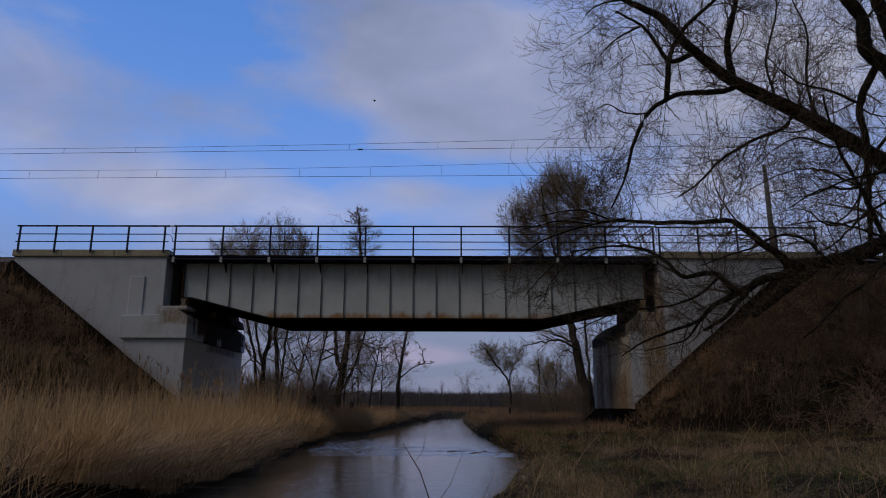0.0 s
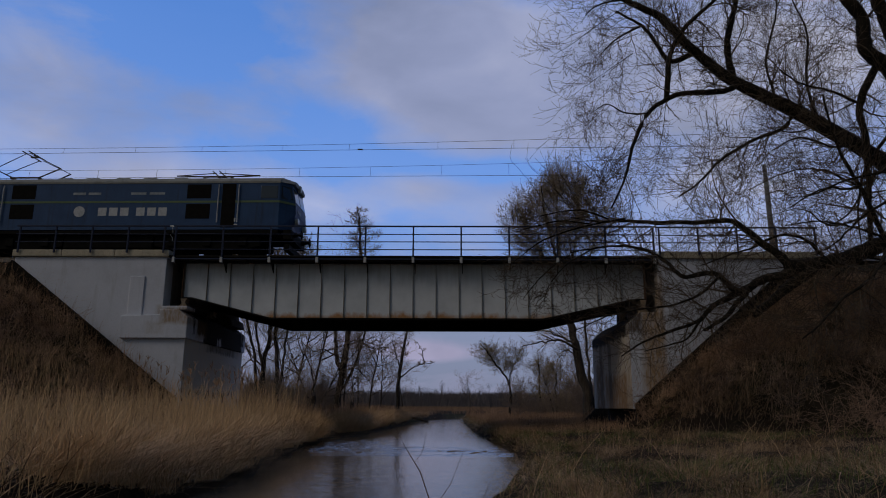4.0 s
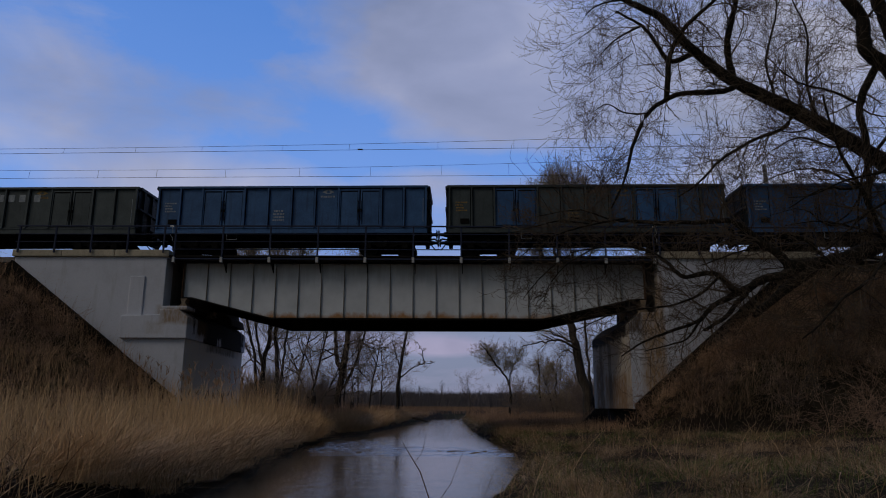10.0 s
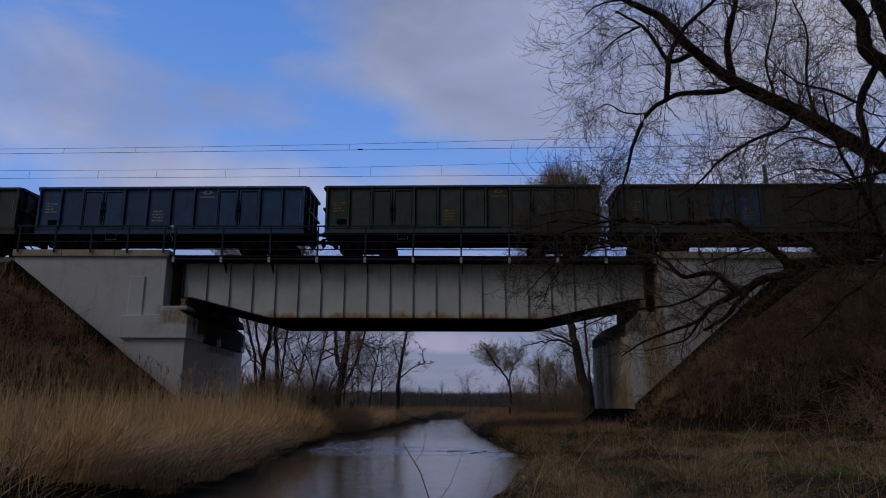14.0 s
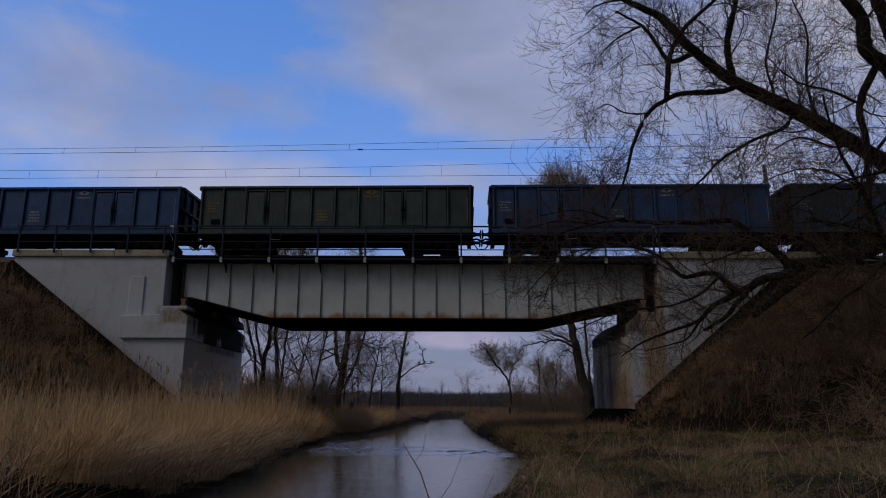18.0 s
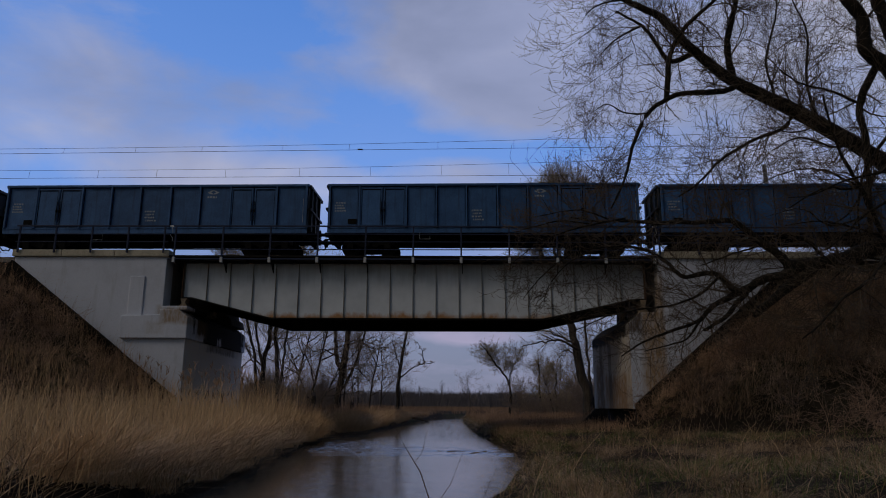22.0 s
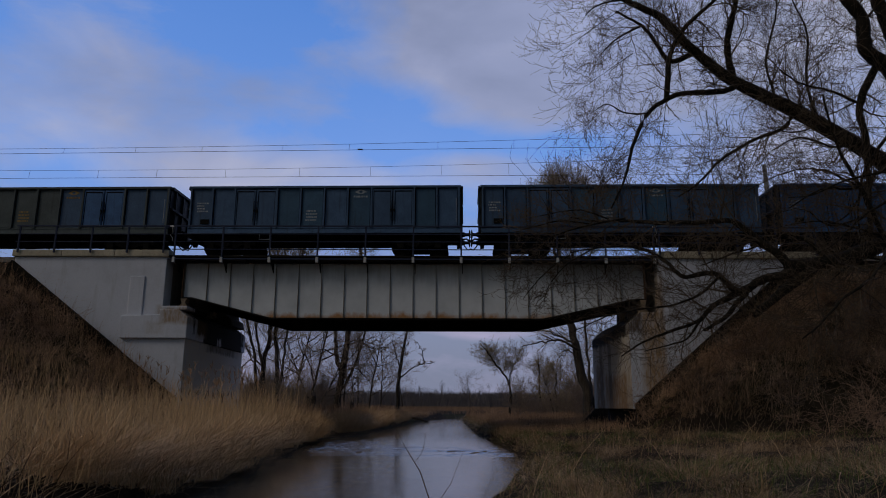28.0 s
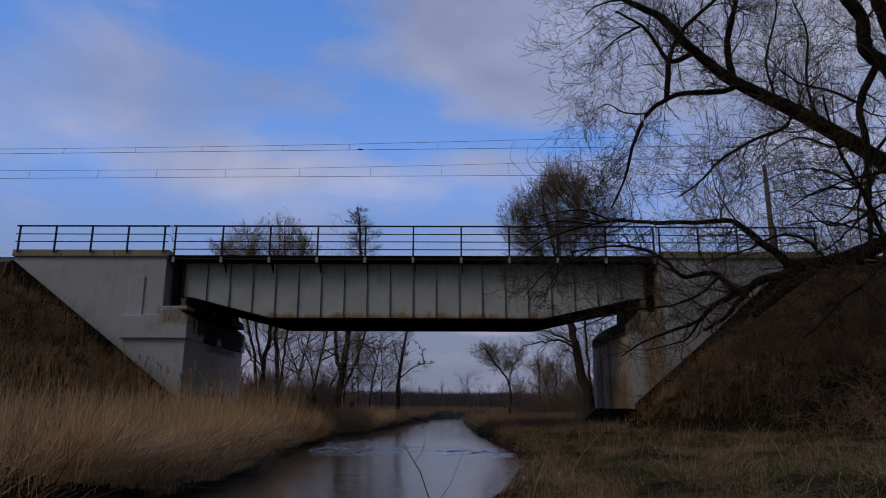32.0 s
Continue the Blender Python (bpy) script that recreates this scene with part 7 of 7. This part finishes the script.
def build_loco():
    L = thing("electric_locomotive", "dark blue electric freight locomotive with grey roof and green stripe", "locomotive")
    blue = paint("locomotive_blue", (0.016, 0.045, 0.115), (0.034, 0.08, 0.185))
    grey = surface("locomotive_roof_grey", (0.2, 0.2, 0.19), (0.34, 0.34, 0.32), 2, 25, 0.7, streaks=0.4)
    stripe = surface("stripe_green", (0.10, 0.15, 0.08), (0.15, 0.20, 0.11), 3, 30, 0.6)
    glass, n, l, b = nodes_of("cab_glass", 0.08)
    b.inputs["Base Color"].default_value = (0.02, 0.025, 0.03, 1)
    b.inputs["Specular IOR Level"].default_value = 0.8
    lamp = surface("lamp_glass", (0.4, 0.4, 0.38), (0.55, 0.55, 0.5), 8, 40, 0.2)
    half = 9.15
    pale = surface("locomotive_lettering_white", (0.34, 0.35, 0.37), (0.55, 0.56, 0.58), 5, 30, 0.7)
    zb, zt = 1.2, 3.62
    y0 = -1.5
    part("body", Shape().box(-half + 0.75, half - 0.75, y0, -y0, zb, zt), blue, L, "dark blue riveted body shell")

    def nose_point(s, side_, u, z):
        """A point on the tapered cab flank; u runs from the flank's rear edge to the front corner."""
        front = float(np.interp(z, [zb, 2.1, 2.55, zt], [half - 0.2, half, half - 0.04, half - 0.26]))
        return Vector((s * (half - 0.75 + (front - half + 0.75) * u), side_ * (1.5 - 0.42 * u), z))

    def pane(parent, s, side_, u0, u1, z0, z1, name):
        """A glazed opening on the cab flank, a little proud of it."""
        c = [nose_point(s, side_, u, z) for u, z in ((u0, z0), (u1, z0), (u1, z1), (u0, z1))]
        out = Vector((s * 0.012, side_ * 0.02, 0))
        vs = [tuple(p + out) for p in c] + [tuple(p - out) for p in c]
        part(name, Shape().add(vs, [(0, 1, 2, 3), (7, 6, 5, 4), (0, 4, 5, 1), (1, 5, 6, 2), (2, 6, 7, 3), (3, 7, 4, 0)]), glass, parent)

    for s in (-1, 1):
        bm = bmesh.new()
        for x, yy, z in ((half - 0.75, 1.5, zb), (half - 0.75, 1.5, zt), (half - 0.2, 1.08, zb), (half, 1.08, 2.1), (half - 0.04, 1.08, 2.55), (half - 0.26, 1.08, zt)):
            for q in (-1, 1):
                bm.verts.new((s * x, q * yy, z))
        bmesh.ops.convex_hull(bm, input=bm.verts[:])
        bm.verts.index_update()
        hull = Shape().add([tuple(v.co) for v in bm.verts], [tuple(v.index for v in f.verts) for f in bm.faces])
        bm.free()
        cab = part("cab", hull, blue, L, "tapered cab end")
        for q in (-1, 1):
            pane(cab, s, q, 0.12, 0.9, 2.76, 3.42, "quarter_window")
    roof = [(-1.5, zt - 0.01), (1.5, zt - 0.01), (1.38, zt + 0.2), (1.0, zt + 0.36), (0, zt + 0.42), (-1.0, zt + 0.36), (-1.38, zt + 0.2)]
    part("roof", Shape().prism(roof, "x", -half + 0.7, half - 0.7), grey, L, "weathered grey roof", bevel=0.02)
    for s in (-1, 1):
        hood = [(s * (half - 0.71), q * y, z) for y, z in ((1.5, zt - 0.02), (1.38, zt + 0.2), (0.95, zt + 0.36)) for q in (-1, 1)] + [(s * (half - 0.12), q * y, z) for y, z in ((1.1, zt - 0.02), (1.0, zt + 0.12), (0.7, zt + 0.2)) for q in (-1, 1)]
        bm = bmesh.new()
        for v in hood:
            bm.verts.new(v)
        bmesh.ops.convex_hull(bm, input=bm.verts[:])
        bm.verts.index_update()
        part("cab_roof", Shape().add([tuple(v.co) for v in bm.verts], [tuple(v.index for v in f.verts) for f in bm.faces]), grey, L)
        bm.free()
        part("headlight", Shape().lathe([(0.2, 0), (0.2, s * 0.12), (0.15, s * 0.16)], (s * (half - 0.2), 0, zt + 0.04), "x", 14), lamp, L)
        for y in (-0.8, 0.8):
            part("headlight", Shape().lathe([(0.17, 0), (0.17, s * 0.12), (0.12, s * 0.16)], (s * (half - 0.06), y, 1.75), "x", 14), lamp, L)
            ym = 0.55 if y > 0 else -0.55
            vs = [(s * (half - 0.05), ym - 0.46, 2.7), (s * (half - 0.05), ym + 0.46, 2.7), (s * (half - 0.2), ym + 0.46, 3.4), (s * (half - 0.2), ym - 0.46, 3.4)]
            vs += [(x - s * 0.06, yy, z) for x, yy, z in vs]
            part("windscreen", Shape().add(vs, [(0, 1, 2, 3), (7, 6, 5, 4), (0, 4, 5, 1), (2, 6, 7, 3), (1, 5, 6, 2), (0, 3, 7, 4)]), glass, L)
        x1 = s * (half - 1.25)
        part("cab_window", Shape().soft_box(x1 - 0.42, x1 + 0.42, y0 - 0.012, y0 + 0.05, 2.76, 3.42, 0.03), glass, L)
        dx = s * (half - 3.25)
        door = part("cab_door", Shape().soft_box(dx - 0.34, dx + 0.34, y0 - 0.015, y0 + 0.05, zb + 0.1, zt - 0.1, 0.02), blue if s < 0 else M_under, L)
        for o in (-0.5, 0.5):
            part("grab_rail", Shape().tube([(dx + o, y0 - 0.07, 1.55), (dx + o, y0 - 0.07, 3.46)], 0.03, 6), M_clamp, door, "pale vertical handrail")
        lx = s * (half - 4.75)
        for za, zb2 in ((1.75, 2.5), (2.78, 3.5)):
            lou = part("louvre", Shape().soft_box(lx - 0.6, lx + 0.6, y0 - 0.012, y0 + 0.04, za, zb2, 0.015), M_under, L, "black ventilation grille")
        buffer_pair(L, s * (half - 0.15), s)
        part("buffer_beam", Shape().box(min(s * (half - 0.5), s * (half - 0.1)), max(s * (half - 0.5), s * (half - 0.1)), -1.4, 1.4, 0.75, 1.2), M_under, L)
        part("plough", Shape().box(min(s * (half - 0.45), s * (half - 0.2)), max(s * (half - 0.45), s * (half - 0.2)), -1.3, 1.3, 0.2, 0.5), M_under, L)
        cx = s * 4.9
        bg = part("bogie", Shape().prism([(cx - 2.6, 0.45), (cx - 2.6, 0.9), (cx - 1.8, 1.05), (cx + 1.8, 1.05), (cx + 2.6, 0.9), (cx + 2.6, 0.45), (cx + 1.9, 0.3), (cx - 1.9, 0.3)], "y", -1.25, -1.08)
                  .prism([(cx - 2.6, 0.55), (cx - 2.6, 0.9), (cx + 2.6, 0.9), (cx + 2.6, 0.55)], "y", 1.08, 1.25), M_under, L)
        for k in (-1.75, 0, 1.75):
            for y in (-0.75, 0.75):
                part("wheel", Shape().lathe([(0.12, -0.1), (0.3, -0.05), (0.52, -0.06), (0.6, -0.06), (0.62, 0.06), (0.4, 0.04)], (cx + k, y, 0.62), "y", 20), M_under, bg)
            part("axle_box", Shape().soft_box(cx + k - 0.2, cx + k + 0.2, -1.36, -1.2, 0.42, 0.82, 0.03), M_under, bg)
    part("stripe", Shape().box(-half + 0.75, half - 0.75, y0 - 0.01, y0 + 0.02, 2.56, 2.66), stripe, L, "pale green waist stripe")
    for q in (-1, 1):
        part("cornice", Shape().prism([(q * 1.5, zt - 0.06), (q * 1.52, zt - 0.06), (q * 1.53, zt + 0.04), (q * 1.42, zt + 0.2), (q * 1.36, zt + 0.2)], "x", -half + 0.72, half - 0.72), grey, L, "pale grey roof edge")
    for s in (-1, 1):
        for q in (-1, 1):
            c = [nose_point(s, q, u, z) + Vector((s * 0.01, q * 0.02, 0)) for u, z in ((0.0, 2.55), (1.0, 2.5), (1.0, 2.6), (0.0, 2.67))]
            vs = [tuple(p) for p in c] + [tuple(p - Vector((s * 0.02, q * 0.03, 0))) for p in c]
            part("stripe", Shape().add(vs, [(0, 1, 2, 3), (7, 6, 5, 4), (0, 4, 5, 1), (1, 5, 6, 2), (2, 6, 7, 3), (3, 7, 4, 0)]), stripe, L, "pale green waist stripe")
        part("number_plate", Shape().box(min(s * half, s * (half + 0.02)), max(s * half, s * (half + 0.02)), -0.75, -0.15, 2.2, 2.36), M_mark, L, "faded white number bars")
    part("skirt", Shape().box(-half + 0.75, half - 0.75, y0 - 0.005, y0 + 0.05, 1.0, 1.16), M_under, L)
    for i, x in enumerate((-0.55, 0.0, 0.55, 1.35, 1.9, 2.45)):
        part("lettering", Shape().soft_box(x, x + 0.42, y0 - 0.012, y0 - 0.002, 1.9, 2.32, 0.004), pale, L, "faded white lettering block")
    part("emblem", Shape().lathe([(0.05, 0), (0.28, 0), (0.28, -0.01)], (-1.5, y0 - 0.004, 2.12), "y", 16), pale, L, "faded round emblem")
    part("plate", Shape().box(5.75, 6.3, y0 - 0.012, y0 - 0.002, 1.58, 1.78).box(5.8, 6.4, y0 - 0.012, y0 - 0.002, 1.42, 1.48), pale, L)
    for x, w_ in ((-1.9, 1.4), (1.0, 1.7)):
        part("lettering", Shape().box(x, x + w_ * 0.45, y0 - 0.012, y0 - 0.002, 2.98, 3.1).box(x + w_ * 0.55, x + w_, y0 - 0.012, y0 - 0.002, 2.98, 3.1), M_mark, L, "small faded lettering bars")
    part("equipment_box", Shape().soft_box(-2.2, 2.2, -1.3, 1.3, 0.32, 1.19, 0.04), M_under, L, "black battery and tank boxes")
    part("underframe", Shape().box(-half + 0.7, half - 0.7, -1.3, 1.3, 0.95, 1.199), M_under, L)
    # roof gear and two pantographs
    top = zt + 0.42
    for x in (-3.0, -1.6, 0.0, 1.4, 3.0):
        part("roof_box", Shape().soft_box(x - 0.35, x + 0.35, -0.5, 0.5, top - 0.06, top + 0.16, 0.03), grey, L)
    part("roof_bar", Shape().tube([(-4.5, 0.5, top + 0.28), (4.5, 0.5, top + 0.28)], 0.025, 6), M_wire, L)
    for x in np.arange(-4.2, 4.4, 1.4):
        part("insulator", Shape().lathe([(0.05, 0), (0.08, 0.06), (0.05, 0.1), (0.08, 0.16), (0.04, 0.24)], (x, 0.5, top), "z", 8), M_insul, L)
    for cx, up in ((-5.1, True), (4.9, False)):
        pan = part("pantograph", Shape().box(cx - 0.75, cx + 0.75, -0.62, -0.56, top + 0.12, top + 0.2).box(cx - 0.75, cx + 0.75, 0.56, 0.62, top + 0.12, top + 0.2).box(cx - 0.75, cx - 0.68, -0.6, 0.6, top + 0.12, top + 0.2).box(cx + 0.68, cx + 0.75, -0.6, 0.6, top + 0.12, top + 0.2), M_wire, L, "black pantograph base frame")
        hk, hh = (0.7, 1.5) if up else (0.26, 0.36)
        kx = 1.75 if up else 2.15
        for y in (-0.5, 0.5):
            for s in (-1, 1):
                part("pantograph_arm", Shape().tube([(cx + s * 0.7, y, top + 0.2), (cx + s * kx, y * 0.9, top + hk)], 0.035, 6), M_wire, pan)
                part("pantograph_arm", Shape().tube([(cx + s * kx, y * 0.9, top + hk), (cx + s * 0.08, y * 1.1, top + hh)], 0.022, 6), M_wire, pan)
        part("collector_head", Shape().tube([(cx - 0.17, -0.8, top + hh + 0.03), (cx - 0.17, 0.8, top + hh + 0.03)], 0.03, 6).tube([(cx + 0.17, -0.8, top + hh + 0.03), (cx + 0.17, 0.8, top + hh + 0.03)], 0.03, 6).box(cx - 0.2, cx + 0.2, -0.05, 0.05, top + hh - 0.05, top + hh + 0.02), M_wire, pan)
        for y in (-0.5, 0.5):
            for x in (cx - 0.7, cx + 0.7):
                part("insulator", Shape().lathe([(0.05, -0.02), (0.09, 0.04), (0.05, 0.09), (0.07, 0.13)], (x, y, top), "z", 8), M_insul, pan)
    return L


def blob(pts, n=5):
    """A smooth closed outline through a few corner points."""
    out = []
    k = len(pts)
    for i in range(k):
        a, b, c, d = (np.array(pts[(i + o) % k], float) for o in (-1, 0, 1, 2))
        for t in np.linspace(0, 1, n, endpoint=False):
            q = 0.5 * (2 * b + (c - a) * t + (2 * a - 5 * b + 4 * c - d) * t * t + (3 * b - a - 3 * c + d) * t ** 3)
            out.append((float(q[0]), float(q[1])))
    return out


def spray_fill():
    """Banded spray paint: teal, dark green, pale green and orange, one above the other with wavy borders."""
    m, n, l, b = nodes_of("spray_bands", 0.6)
    co = n.new("ShaderNodeTexCoord").outputs["Object"]
    sep = n.new("ShaderNodeSeparateXYZ")
    l.new(co, sep.inputs[0])
    wave = noise_node(n, l, stretch(n, l, co, 0.9, 0.0, 0.5), 1.3, 3.0, 0.5, 1.5)
    h = math_node(n, l, "ADD", math_node(n, l, "DIVIDE", math_node(n, l, "SUBTRACT", sep.outputs[2], FLOOR), 1.45), math_node(n, l, "MULTIPLY", math_node(n, l, "SUBTRACT", wave, 0.5), 1.3))
    col = ramp_node(n, l, h, [(0.1, (0.06, 0.16, 0.20)), (0.3, (0.10, 0.15, 0.05)), (0.42, (0.20, 0.235, 0.12)), (0.6, (0.19, 0.22, 0.11)), (0.72, (0.33, 0.10, 0.045)), (0.95, (0.35, 0.12, 0.055))])
    grit = noise_node(n, l, co, 9.0, 5.0)
    col = mix_node(n, l, 0.3, col, mix_node(n, l, grit, (0.03, 0.03, 0.03), col))
    l.new(col, b.inputs["Base Color"])
    return m


def graffiti(w):
    """A large spray-painted piece across the last bays of the long wagon."""
    half = 16.05 / 2 - 0.5
    y = -HALF_W - 0.112
    def flat(name, c):
        return surface(name, tuple(v * 0.6 for v in c), c, 2.0, 14, 0.6, bump=0.0)
    red, black, white, yellow = flat("spray_red", (0.24, 0.05, 0.035)), flat("spray_black", (0.012, 0.012, 0.014)), flat("spray_white", (0.5, 0.5, 0.46)), flat("spray_yellow", (0.11, 0.105, 0.06))
    fill = spray_fill()
    x0, z0 = half - 7.05, FLOOR - 0.08
    def put(pts, material, lift, label, smooth=True):
        o = blob(pts) if smooth else pts
        part("graffiti_patch", Shape().prism([(x0 + p[0], z0 + p[1] * 1.06) for p in o], "y", y - lift - 0.002, y - lift), material, w, label)
    put([(0.0, 0.05), (0.5, 0.3), (0.9, 0.95), (1.2, 1.2), (3.0, 1.25), (5.0, 1.4), (6.4, 1.45), (6.85, 1.0), (6.85, 0.05), (3.5, 0.02)], red, 0.0, "red sprayed shadow of the graffiti")
    rng = random.Random(8)
    for k in range(9):
        cx = 0.9 + k * 0.69
        put([(cx + 0.44 * math.cos(a) * rng.uniform(0.7, 1.2), 1.27 + 0.12 * math.sin(a) * rng.uniform(0.5, 1.3)) for a in np.linspace(0, 2 * math.pi, 7)[:-1]], yellow, 0.003, "yellow sprayed haze above the letters")
    letters = [[(0.75, 0.1), (1.75, 0.1), (1.95, 0.55), (2.0, 0.85), (2.25, 0.9), (2.3, 1.15), (1.0, 1.18), (0.85, 0.7)],
               [(2.1, 0.05), (2.7, 0.05), (2.75, 0.5), (2.95, 0.85), (3.3, 0.9), (3.25, 1.2), (2.2, 1.15), (2.3, 0.7)],
               [(3.2, 0.05), (4.75, 0.08), (4.95, 0.6), (5.0, 1.15), (4.3, 1.32), (3.6, 1.2), (3.3, 0.75)],
               [(5.05, 0.05), (6.3, 0.08), (6.75, 0.55), (6.65, 1.05), (6.1, 1.28), (5.6, 1.1), (5.15, 1.3), (5.0, 0.7)]]
    for pts in letters:
        cx, cz = sum(p[0] for p in pts) / len(pts), sum(p[1] for p in pts) / len(pts)
        put([(cx + (p[0] - cx) * 1.07 , cz + (p[1] - cz) * 1.1) for p in pts], black, 0.005, "black sprayed outline")
        put([(cx + (p[0] - cx) * 0.95, cz + (p[1] - cz) * 0.94) for p in pts], fill, 0.008, "orange and green sprayed letter fill")
    for pts in ([(1.62, 0.18), (1.72, 0.2), (1.78, 0.62), (1.7, 0.62)], [(4.5, 0.3), (4.6, 0.3), (4.62, 0.6), (4.3, 0.78), (3.95, 0.62), (3.98, 0.55), (4.3, 0.68), (4.5, 0.55)], [(6.4, 0.25), (6.52, 0.35), (6.6, 0.8), (6.5, 0.9), (6.5, 0.5)],
                [(4.75, 1.12), (4.88, 1.1), (4.85, 0.8), (4.78, 0.85)], [(2.62, 0.2), (2.68, 0.2), (2.66, 0.6), (2.58, 0.8)]):
        put(pts, white, 0.011, "white sprayed highlight")
    for pts in ([(1.15, 0.2), (1.5, 0.2), (1.55, 0.55), (1.2, 0.6)], [(3.9, 0.2), (4.3, 0.25), (4.15, 0.55), (3.85, 0.5)], [(5.45, 0.62), (5.9, 0.5), (6.3, 0.7), (5.9, 0.6)]):
        put(pts, black, 0.0115, "black sprayed line")


def pale_tag(w):
    """Large hollow letters sprayed low on the side, pale outlines with dull pink and teal inside."""
    y = -HALF_W - 0.104
    pink = surface("spray_dull_pink", (0.07, 0.068, 0.08), (0.13, 0.12, 0.135), 2.0, 14, 0.7, bump=0.0)
    teal = surface("spray_dull_teal", (0.048, 0.095, 0.11), (0.08, 0.15, 0.165), 2.0, 14, 0.7, bump=0.0)
    for i, (x, wide, high) in enumerate(((1.0, 1.3, 0.95), (2.15, 1.3, 1.25), (3.35, 1.2, 1.15), (4.4, 1.1, 1.0))):
        ring = [(x + 0.5 * wide * math.cos(a) * (1 + 0.12 * math.sin(3 * a)), FLOOR + 0.35 + 0.5 * high * math.sin(a)) for a in np.linspace(0, 2 * math.pi, 19)]
        part("graffiti_patch", Shape().prism(ring[:-1], "y", y - 0.001 * i - 0.002, y - 0.001 * i), teal if i == 1 else pink, w, "dull sprayed letter fill")
        part("graffiti_line", Shape().tube([(p[0], y - 0.006 - 0.001 * i, p[1]) for p in ring], 0.02, 4), M_mark, w, "pale sprayed outline letter")


def build_train():
    made = {}
    cars = []
    for i, c in enumerate(ORDER):
        if c not in made or i in (6, 16, 20):
            w = build_wagon(*DESIGNS[c])
            if i == 20:
                tagged(w, "long blue coal wagon with a large orange and green graffiti piece")
                graffiti(w)
            elif i == 16:
                tagged(w, "faded steel blue coal wagon with pale outlined graffiti")
                pale_tag(w)
            elif i == 6:
                tagged(w, "grimy olive coal wagon with a row of faded white letters")
                for k, x in enumerate((-1.75, -1.0, -0.45, 0.1, 0.65, 1.4)):
                    part("lettering", Shape().soft_box(x, x + 0.32, -HALF_W - 0.004, -HALF_W + 0.008, FLOOR + 1.32, FLOOR + 1.7, 0.003), M_mark, w, "faded white lettering block")
            else:
                made[c] = w
        else:
            w = copy_thing(made[c], Matrix())
        cars.append(w)
    return build_loco(), cars


loco, wagons = build_train()

# distance run by the far end of the first wagon, time by time
RUN = [(0.0, -104.2), (3.5, -48.1), (6.0, -7.75), (9.0, 40.75), (13.0, 106.2), (19.0, 204.2), (23.0, 269.4), (28.0, 349.9), (30.0, 381.95), (32.0, 414.0)]


def track_pose(s):
    return pose(s * math.cos(TRACK_TURN), TRACK_Y + s * math.sin(TRACK_TURN), RAIL, 0, 0, math.degrees(TRACK_TURN))


def motions():
    walk(loco, [(t, track_pose(s + 23.23)) for t, s in RUN])
    offset = 0.0
    for w, length in zip(wagons, LENGTHS):
        if w is not wagons[0]:
            offset -= length
        mid = offset + length / 2 - 0.5
        walk(w, [(t, track_pose(s + mid)) for t, s in RUN])
    walk(sky_dome, [(0.0, pose(*EYE)), (32.0, pose(*EYE, 2.4, 0, SKY_TURN))])
    walk(bird, [(0.0, pose(-13.2, 110, 52.6)), (2.5, pose(11.4, 110, 55.5)), (8.0, pose(64.0, 112, 61.0)), (32.0, pose(270.0, 130, 90.0))])
    for w, s in ((wing_a, -1), (wing_b, 1)):
        walk(w, [(0.1 * k, pose(0, 0, 0, s * 32 * math.sin(k * 1.7))) for k in range(36)] + [(32.0, pose(0, 0, 0, 0))])
    walk(water, [(0.0, pose(0, 6, 0)), (32.0, pose(0, -6, 0))])


SKY_TURN = -6.5
motions()
